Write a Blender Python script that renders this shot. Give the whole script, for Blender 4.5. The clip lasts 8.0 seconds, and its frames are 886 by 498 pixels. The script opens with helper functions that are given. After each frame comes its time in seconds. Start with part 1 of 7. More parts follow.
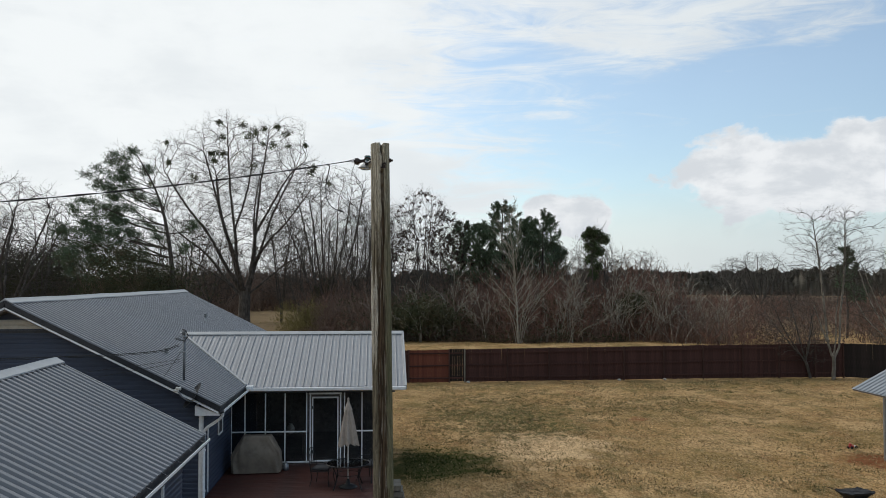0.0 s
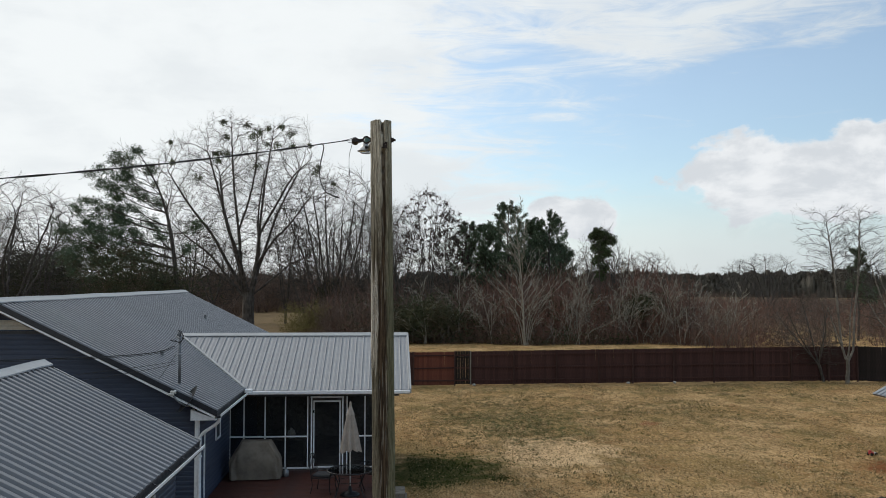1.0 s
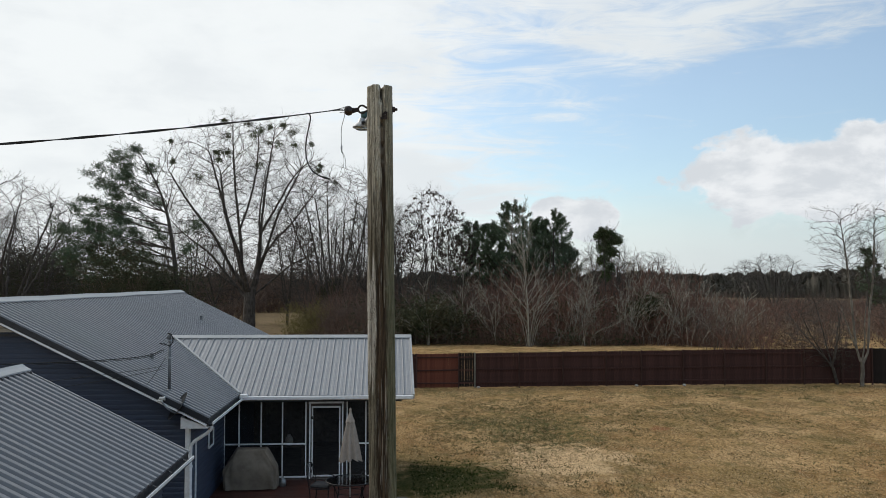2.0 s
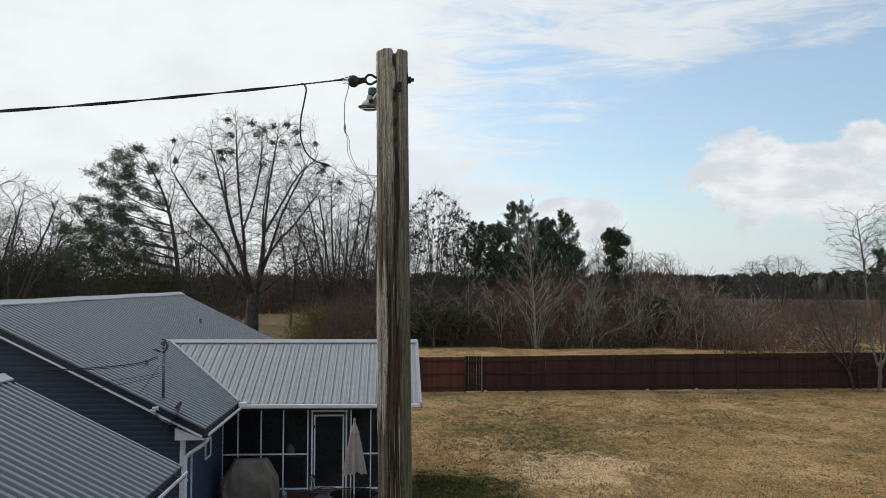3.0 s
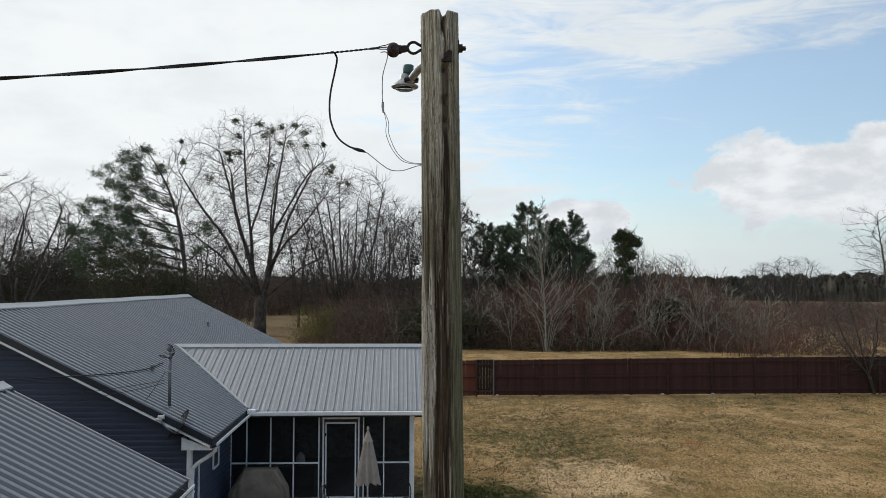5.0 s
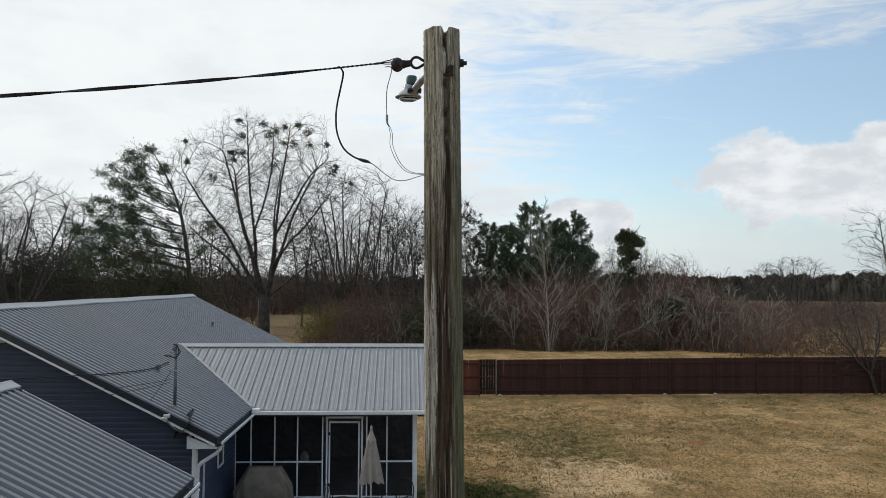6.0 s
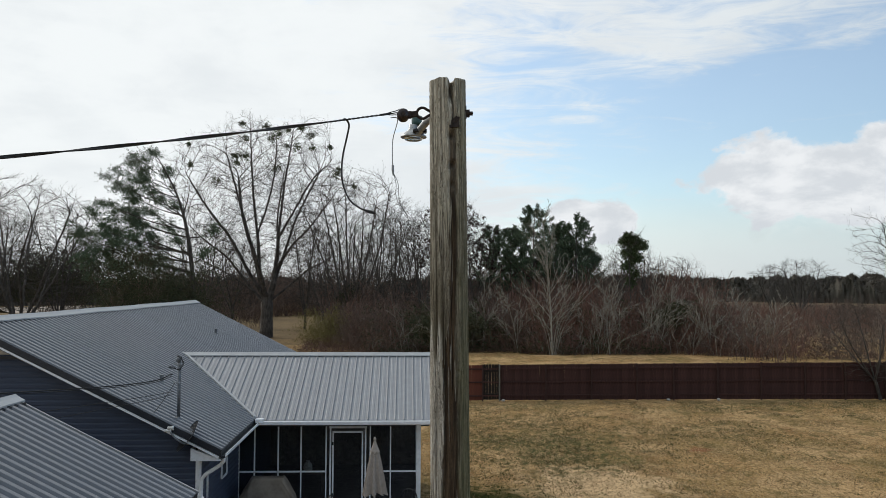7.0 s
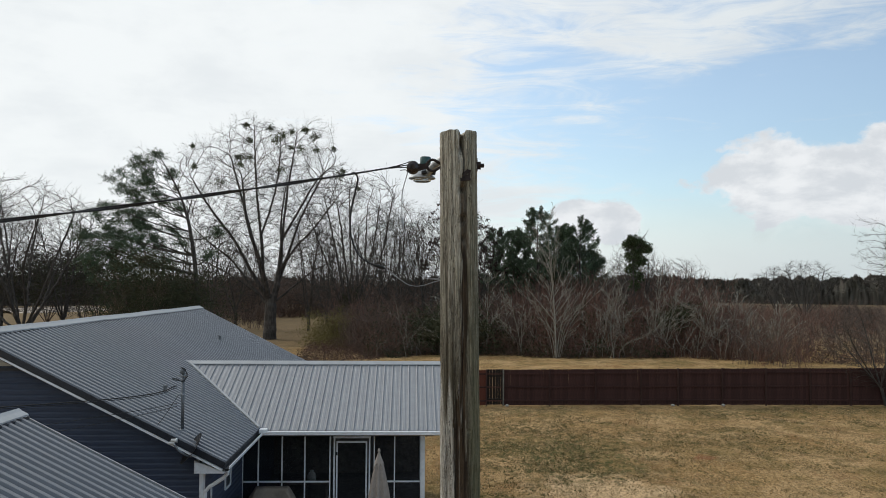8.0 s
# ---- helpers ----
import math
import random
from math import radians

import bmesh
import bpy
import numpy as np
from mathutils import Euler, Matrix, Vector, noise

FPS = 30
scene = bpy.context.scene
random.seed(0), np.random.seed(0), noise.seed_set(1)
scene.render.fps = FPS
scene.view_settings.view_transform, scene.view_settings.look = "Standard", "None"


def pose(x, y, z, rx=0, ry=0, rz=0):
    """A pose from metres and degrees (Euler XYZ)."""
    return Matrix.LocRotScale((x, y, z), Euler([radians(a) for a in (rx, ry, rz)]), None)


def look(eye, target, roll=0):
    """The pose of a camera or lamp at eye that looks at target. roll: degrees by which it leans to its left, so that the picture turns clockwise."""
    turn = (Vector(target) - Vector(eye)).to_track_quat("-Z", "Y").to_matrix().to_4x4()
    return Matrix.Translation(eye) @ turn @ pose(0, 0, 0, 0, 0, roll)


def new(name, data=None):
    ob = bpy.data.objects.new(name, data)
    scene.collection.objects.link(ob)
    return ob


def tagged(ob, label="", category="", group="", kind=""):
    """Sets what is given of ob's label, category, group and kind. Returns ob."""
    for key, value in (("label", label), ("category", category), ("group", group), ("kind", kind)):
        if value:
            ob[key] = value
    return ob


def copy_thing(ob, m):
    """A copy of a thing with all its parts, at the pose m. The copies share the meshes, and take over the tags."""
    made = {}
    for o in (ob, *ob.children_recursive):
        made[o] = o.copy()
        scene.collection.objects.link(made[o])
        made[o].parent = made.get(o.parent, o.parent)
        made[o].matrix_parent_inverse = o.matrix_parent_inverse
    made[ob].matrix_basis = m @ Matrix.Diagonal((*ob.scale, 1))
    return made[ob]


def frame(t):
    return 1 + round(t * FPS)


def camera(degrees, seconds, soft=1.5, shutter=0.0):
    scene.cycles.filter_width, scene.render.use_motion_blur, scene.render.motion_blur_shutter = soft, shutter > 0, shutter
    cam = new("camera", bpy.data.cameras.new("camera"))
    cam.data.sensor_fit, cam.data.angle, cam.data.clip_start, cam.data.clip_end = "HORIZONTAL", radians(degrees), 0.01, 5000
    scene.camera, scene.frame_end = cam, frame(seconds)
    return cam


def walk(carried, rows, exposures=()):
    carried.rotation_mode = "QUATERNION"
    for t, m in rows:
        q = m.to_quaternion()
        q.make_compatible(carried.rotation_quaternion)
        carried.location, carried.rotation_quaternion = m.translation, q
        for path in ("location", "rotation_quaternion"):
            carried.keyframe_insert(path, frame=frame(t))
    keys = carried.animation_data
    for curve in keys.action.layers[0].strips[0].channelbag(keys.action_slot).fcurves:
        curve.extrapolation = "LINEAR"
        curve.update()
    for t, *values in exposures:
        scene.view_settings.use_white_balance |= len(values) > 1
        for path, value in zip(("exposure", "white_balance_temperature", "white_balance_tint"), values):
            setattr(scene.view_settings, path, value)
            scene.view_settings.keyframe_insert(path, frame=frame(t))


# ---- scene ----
cam = camera(55.6, 8.0, soft=0.8)
PATH = [
    (0, (-0.193, -1.273, 6.108), (-0.044, 0.721, 6.181), -0.02),
    (0.5, (-0.186, -0.896, 6.096), (-0.043, 1.097, 6.17), -0.02),
    (1, (-0.159, -0.414, 6.055), (-0.022, 1.58, 6.132), 0.08),
    (1.5, (-0.135, 0.153, 6.036), (-0.001, 2.147, 6.113), 0.08),
    (3, (-0.192, 1.79, 6.102), (-0.071, 3.784, 6.181), 0.18),
    (3.5, (-0.248, 2.227, 6.134), (-0.132, 4.222, 6.213), 0.18),
    (4, (-0.312, 2.492, 6.142), (-0.199, 4.487, 6.223), 0.18),
    (4.5, (-0.367, 2.597, 6.137), (-0.258, 4.593, 6.22), 0.18),
    (6, (-0.371, 2.401, 6.165), (-0.274, 4.397, 6.246), 0.28),
    (6.5, (-0.357, 2.379, 6.264), (-0.263, 4.375, 6.346), 0.28),
    (7, (-0.386, 2.402, 6.393), (-0.296, 4.399, 6.476), 0.28),
    (7.5, (-0.407, 2.453, 6.53), (-0.321, 4.45, 6.613), 0.38),
    (8, (-0.416, 2.471, 6.641), (-0.334, 4.467, 6.724), 0.38),
]
walk(cam, [(t, look(eye, target, roll)) for t, eye, target, roll in PATH])


# ---------------------------------------------------------------- sky, sun, exposure
scene.view_settings.exposure = 0.0
SUN_DIR = Vector((-0.62, 0.62, 0.55)).normalized()

world = bpy.data.worlds.new("sky")
scene.world = world
world.use_nodes = True
wn, wl = world.node_tree.nodes, world.node_tree.links
wn.clear()


def wnode(kind, **values):
    n = wn.new(kind)
    for key, value in values.items():
        n.inputs[key].default_value = value
    return n


def wmath(op, a, b=None, c=None):
    n = wn.new("ShaderNodeMath")
    n.operation = op
    for i, v in enumerate((a, b, c)):
        if v is None:
            continue
        if isinstance(v, (int, float)):
            n.inputs[i].default_value = v
        else:
            wl.new(v, n.inputs[i])
    return n.outputs[0]


def wramp(value, lo, hi):
    n = wn.new("ShaderNodeMapRange")
    n.interpolation_type = "SMOOTHSTEP"
    wl.new(value, n.inputs[0])
    n.inputs[1].default_value, n.inputs[2].default_value = lo, hi
    return n.outputs[0]


def wmix(fac, a, b):
    n = wn.new("ShaderNodeMix")
    n.data_type = "RGBA"
    for i, v in ((0, fac), (6, a), (7, b)):
        if isinstance(v, (int, float)):
            n.inputs[i].default_value = v
        elif isinstance(v, tuple):
            n.inputs[i].default_value = (*v, 1)
        else:
            wl.new(v, n.inputs[i])
    return n.outputs[2]


sky = wn.new("ShaderNodeTexSky")
sky.sky_type = "NISHITA"
sky.sun_disc = False
sky.sun_elevation = math.asin(SUN_DIR.z)
sky.sun_rotation = math.atan2(SUN_DIR.x, SUN_DIR.y)
sky.dust_density, sky.ozone_density = 0.8, 0.7
blue = wn.new("ShaderNodeVectorMath")
blue.operation = "SCALE"
wl.new(sky.outputs[0], blue.inputs[0])
blue.inputs["Scale"].default_value = 0.15
clear = wn.new("ShaderNodeVectorMath")
clear.operation = "MULTIPLY"
wl.new(blue.outputs[0], clear.inputs[0])
clear.inputs[1].default_value = (0.80, 0.935, 1.01)
coord = wn.new("ShaderNodeTexCoord")
sep = wn.new("ShaderNodeSeparateXYZ")
wl.new(coord.outputs["Generated"], sep.inputs[0])
X, Y, Z = sep.outputs
# high streaks of thin cloud, drawn out level
def sky_noise(size, scale, detail, rough, distortion, shift=(0, 0, 0)):
    mp = wn.new("ShaderNodeMapping")
    mp.inputs["Scale"].default_value = scale
    mp.inputs["Location"].default_value = shift
    mp.inputs["Rotation"].default_value = (0, radians(4), 0)
    wl.new(coord.outputs["Generated"], mp.inputs[0])
    n = wnode("ShaderNodeTexNoise", Scale=size, Detail=detail, Roughness=rough, Distortion=distortion)
    wl.new(mp.outputs[0], n.inputs[0])
    return n.outputs[0]


streak = sky_noise(3.0, (1.0, 1.0, 4.2), 9.0, 0.60, 0.5)
wisp = sky_noise(9.0, (1.0, 1.0, 5.5), 9.0, 0.62, 0.9, (3, 1, 2))
puff = sky_noise(9.0, (1.0, 1.0, 1.9), 9.0, 0.55, 0.2)
near_sun = wn.new("ShaderNodeVectorMath")
near_sun.operation = "DOT_PRODUCT"
wl.new(coord.outputs["Generated"], near_sun.inputs[0])
near_sun.inputs[1].default_value = SUN_DIR


def gap(x, z, wide, high, depth):
    """A place where the thin cloud parts or gathers, soft all round."""
    dx, dz = wmath("DIVIDE", wmath("SUBTRACT", X, x), wide), wmath("DIVIDE", wmath("SUBTRACT", Z, z), high)
    d = wmath("SQRT", wmath("ADD", wmath("MULTIPLY", dx, dx), wmath("MULTIPLY", dz, dz)))
    return wmath("MULTIPLY", wmath("SUBTRACT", 1.0, wramp(d, 0.0, 1.0)), depth)


# the cover thickens towards the hidden sun in the north-west
body = wmath("ADD", wmath("MULTIPLY", wmath("SUBTRACT", streak, 0.27), 0.75), wmath("MULTIPLY", wmath("SUBTRACT", wisp, 0.02), 0.68))
body = wmath("ADD", body, wmath("MULTIPLY", wmath("SUBTRACT", 0.17, wmath("MINIMUM", X, 0.45)), 0.85))
for spec in ((0.52, 0.215, 0.24, 0.065, -0.14), (0.27, 0.175, 0.16, 0.045, -0.12), (0.13, 0.262, 0.10, 0.030, -0.08), (0.215, 0.125, 0.09, 0.06, -0.06), (0.09, 0.135, 0.08, 0.05, -0.08), (0.34, 0.290, 0.26, 0.075, 0.24)):
    body = wmath("ADD", body, gap(*spec))
thick = wramp(body, 0.34, 0.66)
hazy = wmath("MULTIPLY", wmath("SUBTRACT", 1.0, wramp(Z, 0.02, 0.16)), 0.84)


def bank(x, z, wide, high):
    """A heap of cumulus low in the sky."""
    dx, dz = wmath("DIVIDE", wmath("SUBTRACT", X, x), wide), wmath("DIVIDE", wmath("SUBTRACT", Z, z), high)
    d = wmath("SQRT", wmath("ADD", wmath("MULTIPLY", dx, dx), wmath("MULTIPLY", dz, dz)))
    d = wmath("ADD", d, wmath("MULTIPLY", wmath("SUBTRACT", puff, 0.5), 2.3))
    return wmath("SUBTRACT", 1.0, wramp(d, 0.78, 1.04))


heaps = wmath("MAXIMUM", bank(0.52, 0.118, 0.20, 0.062), bank(0.210, 0.072, 0.060, 0.028))
heaps = wmath("MULTIPLY", heaps, wramp(Y, 0.0, 0.3))
cover = wmath("MAXIMUM", wmath("ADD", 0.26, wmath("MULTIPLY", thick, 0.73)), wmath("MAXIMUM", heaps, hazy))
glow = wramp(near_sun.outputs["Value"], 0.05, 0.82)
bright = wmix(glow, (0.58, 0.655, 0.71), (0.905, 0.94, 0.95))
texture = wramp(wmath("ADD", wmath("MULTIPLY", puff, 0.5), wmath("MULTIPLY", streak, 0.5)), 0.42, 0.64)
grey = wmix(wmath("MULTIPLY", texture, 0.30), bright, (0.60, 0.65, 0.70))
puff2 = sky_noise(9.0, (1.0, 1.0, 1.9), 9.0, 0.55, 0.2, (-0.012, 0.004, 0.030))
relief = wramp(wmath("SUBTRACT", puff2, puff), -0.10, 0.10)
belly = wmath("MULTIPLY", heaps, wmath("SUBTRACT", 1.0, wramp(wmath("ADD", Z, wmath("MULTIPLY", wmath("SUBTRACT", puff, 0.5), 0.10)), 0.03, 0.11)))
lit = wmix(wmath("MULTIPLY", heaps, 0.9), grey, wmix(relief, (0.875, 0.895, 0.915), (0.665, 0.70, 0.74)))
lit = wmix(wmath("MULTIPLY", belly, 0.32), lit, (0.60, 0.645, 0.69))
final = wmix(cover, clear.outputs[0], lit)
bg = wn.new("ShaderNodeBackground")
wl.new(final, bg.inputs[0])
bg.inputs[1].default_value = 1.0
wout = wn.new("ShaderNodeOutputWorld")
wl.new(bg.outputs[0], wout.inputs[0])

sun = new("sun", bpy.data.lights.new("sun", "SUN"))
sun.data.energy, sun.data.angle, sun.data.color = 1.5, radians(18), (1.0, 0.95, 0.88)
sun.matrix_world = look(SUN_DIR * 100, (0, 0, 0))

# ---------------------------------------------------------------- materials


class Mat:
    """A small builder of node materials."""

    def __init__(self, name, rough=0.7, metal=0.0, spec=0.5):
        self.m = bpy.data.materials.new(name)
        self.m.use_nodes = True
        self.n, self.l = self.m.node_tree.nodes, self.m.node_tree.links
        self.b = self.n["Principled BSDF"]
        self.b.inputs["Roughness"].default_value = rough
        self.b.inputs["Metallic"].default_value = metal
        self.b.inputs["Specular IOR Level"].default_value = spec
        self.tc = self.n.new("ShaderNodeTexCoord")

    def place(self, scale=(1, 1, 1), rot=(0, 0, 0), loc=(0, 0, 0)):
        mp = self.n.new("ShaderNodeMapping")
        self.l.new(self.tc.outputs["Object"], mp.inputs[0])
        mp.inputs["Scale"].default_value = scale
        mp.inputs["Rotation"].default_value = [radians(a) for a in rot]
        mp.inputs["Location"].default_value = loc
        return mp.outputs[0]

    def noise(self, scale, detail=5.0, rough=0.55, at=None, distortion=0.0):
        t = self.n.new("ShaderNodeTexNoise")
        t.inputs["Scale"].default_value = scale
        t.inputs["Detail"].default_value = detail
        t.inputs["Roughness"].default_value = rough
        t.inputs["Distortion"].default_value = distortion
        self.l.new(at if at else self.tc.outputs["Object"], t.inputs[0])
        return t.outputs[0]

    def ramp(self, value, lo, hi, a=0.0, b=1.0):
        r = self.n.new("ShaderNodeMapRange")
        r.interpolation_type = "SMOOTHSTEP"
        self.l.new(value, r.inputs[0])
        for i, v in enumerate((lo, hi, a, b)):
            r.inputs[i + 1].default_value = v
        return r.outputs[0]

    def math(self, op, a, b):
        r = self.n.new("ShaderNodeMath")
        r.operation = op
        for i, v in enumerate((a, b)):
            if isinstance(v, (int, float)):
                r.inputs[i].default_value = v
            else:
                self.l.new(v, r.inputs[i])
        return r.outputs[0]

    def mix(self, fac, a, b, blend="MIX"):
        r = self.n.new("ShaderNodeMix")
        r.data_type = "RGBA"
        r.blend_type = blend
        for i, v in ((0, fac), (6, a), (7, b)):
            if isinstance(v, (int, float)):
                r.inputs[i].default_value = v
            elif isinstance(v, tuple):
                r.inputs[i].default_value = (*v, 1)
            else:
                self.l.new(v, r.inputs[i])
        return r.outputs[2]

    def spot(self, x, y, rx, ry, ragged=0.5, scale=1.2):
        """A ragged patch on the ground round (x, y): 1 inside, 0 outside."""
        s = self.n.new("ShaderNodeVectorMath")
        s.operation = "MULTIPLY_ADD"
        self.l.new(self.tc.outputs["Object"], s.inputs[0])
        s.inputs[1].default_value = (1 / rx, 1 / ry, 0)
        s.inputs[2].default_value = (-x / rx, -y / ry, 0)
        d = self.n.new("ShaderNodeVectorMath")
        d.operation = "LENGTH"
        self.l.new(s.outputs[0], d.inputs[0])
        edge = self.math("ADD", d.outputs["Value"], self.math("MULTIPLY", self.math("SUBTRACT", self.noise(scale, 5), 0.5), ragged * 2))
        return self.ramp(edge, 0.45, 1.1, 1.0, 0.0)

    def island(self):
        return self.n.new("ShaderNodeNewGeometry").outputs["Random Per Island"]

    def each(self):
        return self.n.new("ShaderNodeObjectInfo").outputs["Random"]

    def mesh_mask(self, name):
        """A mask that the mesh carries: worn wood, or shade painted into cracks."""
        t = self.n.new("ShaderNodeAttribute")
        t.attribute_name = name
        return t.outputs["Fac"]

    def colour(self, c):
        if isinstance(c, tuple):
            self.b.inputs["Base Color"].default_value = (*c, 1)
        else:
            self.l.new(c, self.b.inputs["Base Color"])
        return self

    def roughness(self, v):
        self.l.new(v, self.b.inputs["Roughness"])
        return self

    def bump(self, h, strength=0.4, distance=0.01):
        r = self.n.new("ShaderNodeBump")
        r.inputs["Strength"].default_value = strength
        r.inputs["Distance"].default_value = distance
        self.l.new(h, r.inputs["Height"])
        self.l.new(r.outputs[0], self.b.inputs["Normal"])
        return self


def painted(name, colour, rough=0.5, wear=0.12, grain=9.0, metal=0.0, spec=0.5):
    """Paint or plastic with faint dirt and uneven gloss."""
    k = Mat(name, rough, metal, spec)
    dirt = k.noise(grain, 6, 0.65)
    big = k.noise(grain * 0.13, 3)
    dark = tuple(v * (1 - wear * 2.2) for v in colour)
    pale = tuple(min(1, v * (1 + wear)) for v in colour)
    c = k.mix(k.ramp(dirt, 0.35, 0.75), pale, dark)
    c = k.mix(k.ramp(big, 0.35, 0.7, 0, 0.5), c, dark)
    k.colour(c).roughness(k.ramp(dirt, 0.2, 0.8, rough * 0.85, min(1, rough * 1.2)))
    k.bump(dirt, 0.15, 0.002)
    return k.m


def ground_material():
    k = Mat("dry_lawn", 1.0, 0.0, 0.02)
    big = k.noise(0.16, 5, 0.6)
    mid = k.noise(1.5, 9, 0.78, k.place((1.35, 0.62, 1)))
    fine = k.noise(7.5, 8, 0.82, k.place((1.25, 0.6, 1)))
    tuft = k.noise(26.0, 5, 0.78, k.place((1.2, 0.5, 1)))
    c = k.mix(k.ramp(mid, 0.36, 0.62), (0.255, 0.155, 0.068), (0.470, 0.318, 0.155))
    c = k.mix(k.ramp(big, 0.44, 0.60, 0, 0.6), c, (0.200, 0.160, 0.066))
    c = k.mix(k.ramp(k.noise(0.30, 6, 0.65, k.place((1, 1, 1), (0, 0, 10), (40, 12, 0))), 0.47, 0.60, 0, 0.8), c, (0.55, 0.385, 0.210))
    c = k.mix(k.ramp(k.noise(0.9, 9, 0.8, k.place((1.3, 0.7, 1), (0, 0, 0), (7, 3, 0))), 0.51, 0.60, 0, 0.8), c, (0.095, 0.088, 0.036))
    c = k.mix(k.ramp(k.noise(0.55, 8, 0.76, k.place((1.3, 0.7, 1), (0, 0, 0), (17, 23, 0))), 0.52, 0.66, 0, 0.65), c, (0.225, 0.118, 0.056))
    c = k.mix(k.ramp(fine, 0.42, 0.64, 0, 0.6), c, (0.190, 0.125, 0.056))
    c = k.mix(k.ramp(tuft, 0.50, 0.62, 0, 0.75), c, (0.090, 0.066, 0.030))
    c = k.mix(k.ramp(k.noise(11.0, 6, 0.75, k.place((1.3, 0.55, 1), (0, 0, 0), (3, 8, 0))), 0.58, 0.66, 0, 0.7), c, (0.070, 0.060, 0.026))
    c = k.mix(k.math("MULTIPLY", k.math("MULTIPLY", k.spot(5.6, 28.6, 2.6, 3.6, 0.9, 1.2), k.ramp(fine, 0.38, 0.6, 1.0, 0.6)), 0.9), c, (0.62, 0.465, 0.290))
    c = k.mix(1.0, c, (1.20, 1.13, 1.04), "MULTIPLY")
    grit = k.noise(13.0, 6, 0.85, k.place((1.2, 0.42, 1), (0, 0, 0), (31, 5, 0)))
    c = k.mix(k.ramp(grit, 0.40, 0.50, 0.75, 0.0), c, (0.095, 0.066, 0.030))
    c = k.mix(k.ramp(grit, 0.52, 0.64, 0.0, 0.65), c, (0.560, 0.410, 0.235))
    # a dark green patch beside the porch, greener ones in the yard, red clay by the shelter
    green = k.math("MULTIPLY", k.spot(1.5, 26.6, 2.7, 2.8, 0.7, 1.6), k.ramp(fine, 0.25, 0.65, 1.0, 0.8))
    c = k.mix(green, c, (0.032, 0.046, 0.011))
    clump = k.ramp(k.noise(3.4, 8, 0.82, k.place((1.2, 0.5, 1), (0, 0, 0), (9, 2, 0))), 0.45, 0.57)
    for gx, gy, gw, gd, deep in ((5.4, 31.8, 2.6, 3.2, 0.9), (4.6, 38.5, 3.4, 5.0, 0.65), (11.0, 37.5, 4.5, 3.0, 0.55), (3.2, 35.0, 2.0, 3.0, 0.6)):
        c = k.mix(k.math("MULTIPLY", k.math("MULTIPLY", k.spot(gx, gy, gw, gd, 0.9, 0.8), clump), deep), c, (0.056, 0.057, 0.020))
    ragged = k.ramp(k.noise(4.2, 8, 0.8, k.place((1.2, 0.5, 1))), 0.48, 0.56)
    c = k.mix(k.math("MULTIPLY", k.math("MULTIPLY", k.spot(6.0, 34.5, 3.4, 4.2, 1.1, 0.9), ragged), 0.85), c, (0.070, 0.078, 0.028))
    c = k.mix(k.math("MULTIPLY", k.math("MULTIPLY", k.spot(17.0, 43.4, 10.0, 1.8, 0.9), ragged), 0.75), c, (0.080, 0.082, 0.034))
    c = k.mix(k.math("MULTIPLY", k.math("MULTIPLY", k.spot(5.0, 45.5, 5.5, 2.0, 0.9), ragged), 0.7), c, (0.085, 0.090, 0.036))
    c = k.mix(k.math("MULTIPLY", k.spot(16.6, 24.4, 2.4, 1.6, 0.9), 0.85), c, (0.200, 0.068, 0.030))
    c = k.mix(k.math("MULTIPLY", k.spot(10.6, 33.6, 0.5, 0.5, 0.8, 3.0), 0.7), c, (0.220, 0.085, 0.045))
    far = k.n.new("ShaderNodeVectorMath")
    far.operation = "LENGTH"
    k.l.new(k.tc.outputs["Object"], far.inputs[0])
    c = k.mix(k.ramp(k.math("ADD", far.outputs["Value"], k.math("MULTIPLY", big, 30.0)), 96.0, 125.0, 0, 0.8), c, (0.165, 0.125, 0.078))
    c = k.mix(k.math("MULTIPLY", k.spot(95.0, 175.0, 90.0, 120.0, 0.2, 0.15), 0.9), c, k.mix(k.ramp(fine, 0.4, 0.6), (0.075, 0.054, 0.038), (0.150, 0.112, 0.078)))
    k.colour(c)
    h = k.math("ADD", k.math("MULTIPLY", fine, 0.7), tuft)
    k.bump(h, 0.6, 0.04)
    return k.m


def roof_metal(name, base, rough=0.38):
    k = Mat(name, rough, 0.2, 0.5)
    streaks = k.noise(1.1, 5, 0.6, k.place((3.0, 3.0, 0.5)))
    fine = k.noise(30.0, 3, 0.6)
    tint = k.each()
    c = k.mix(k.ramp(streaks, 0.3, 0.75), tuple(v * 0.86 for v in base), tuple(v * 1.1 for v in base))
    c = k.mix(k.math("MULTIPLY", tint, 0.28), c, tuple(v * 0.78 for v in base))
    c = k.mix(k.ramp(fine, 0.55, 0.8, 0, 0.25), c, tuple(v * 0.7 for v in base))
    k.colour(c).roughness(k.ramp(streaks, 0.2, 0.8, rough * 0.85, rough * 1.3))
    k.bump(k.noise(2.2, 2), 0.12, 0.02)
    return k.m


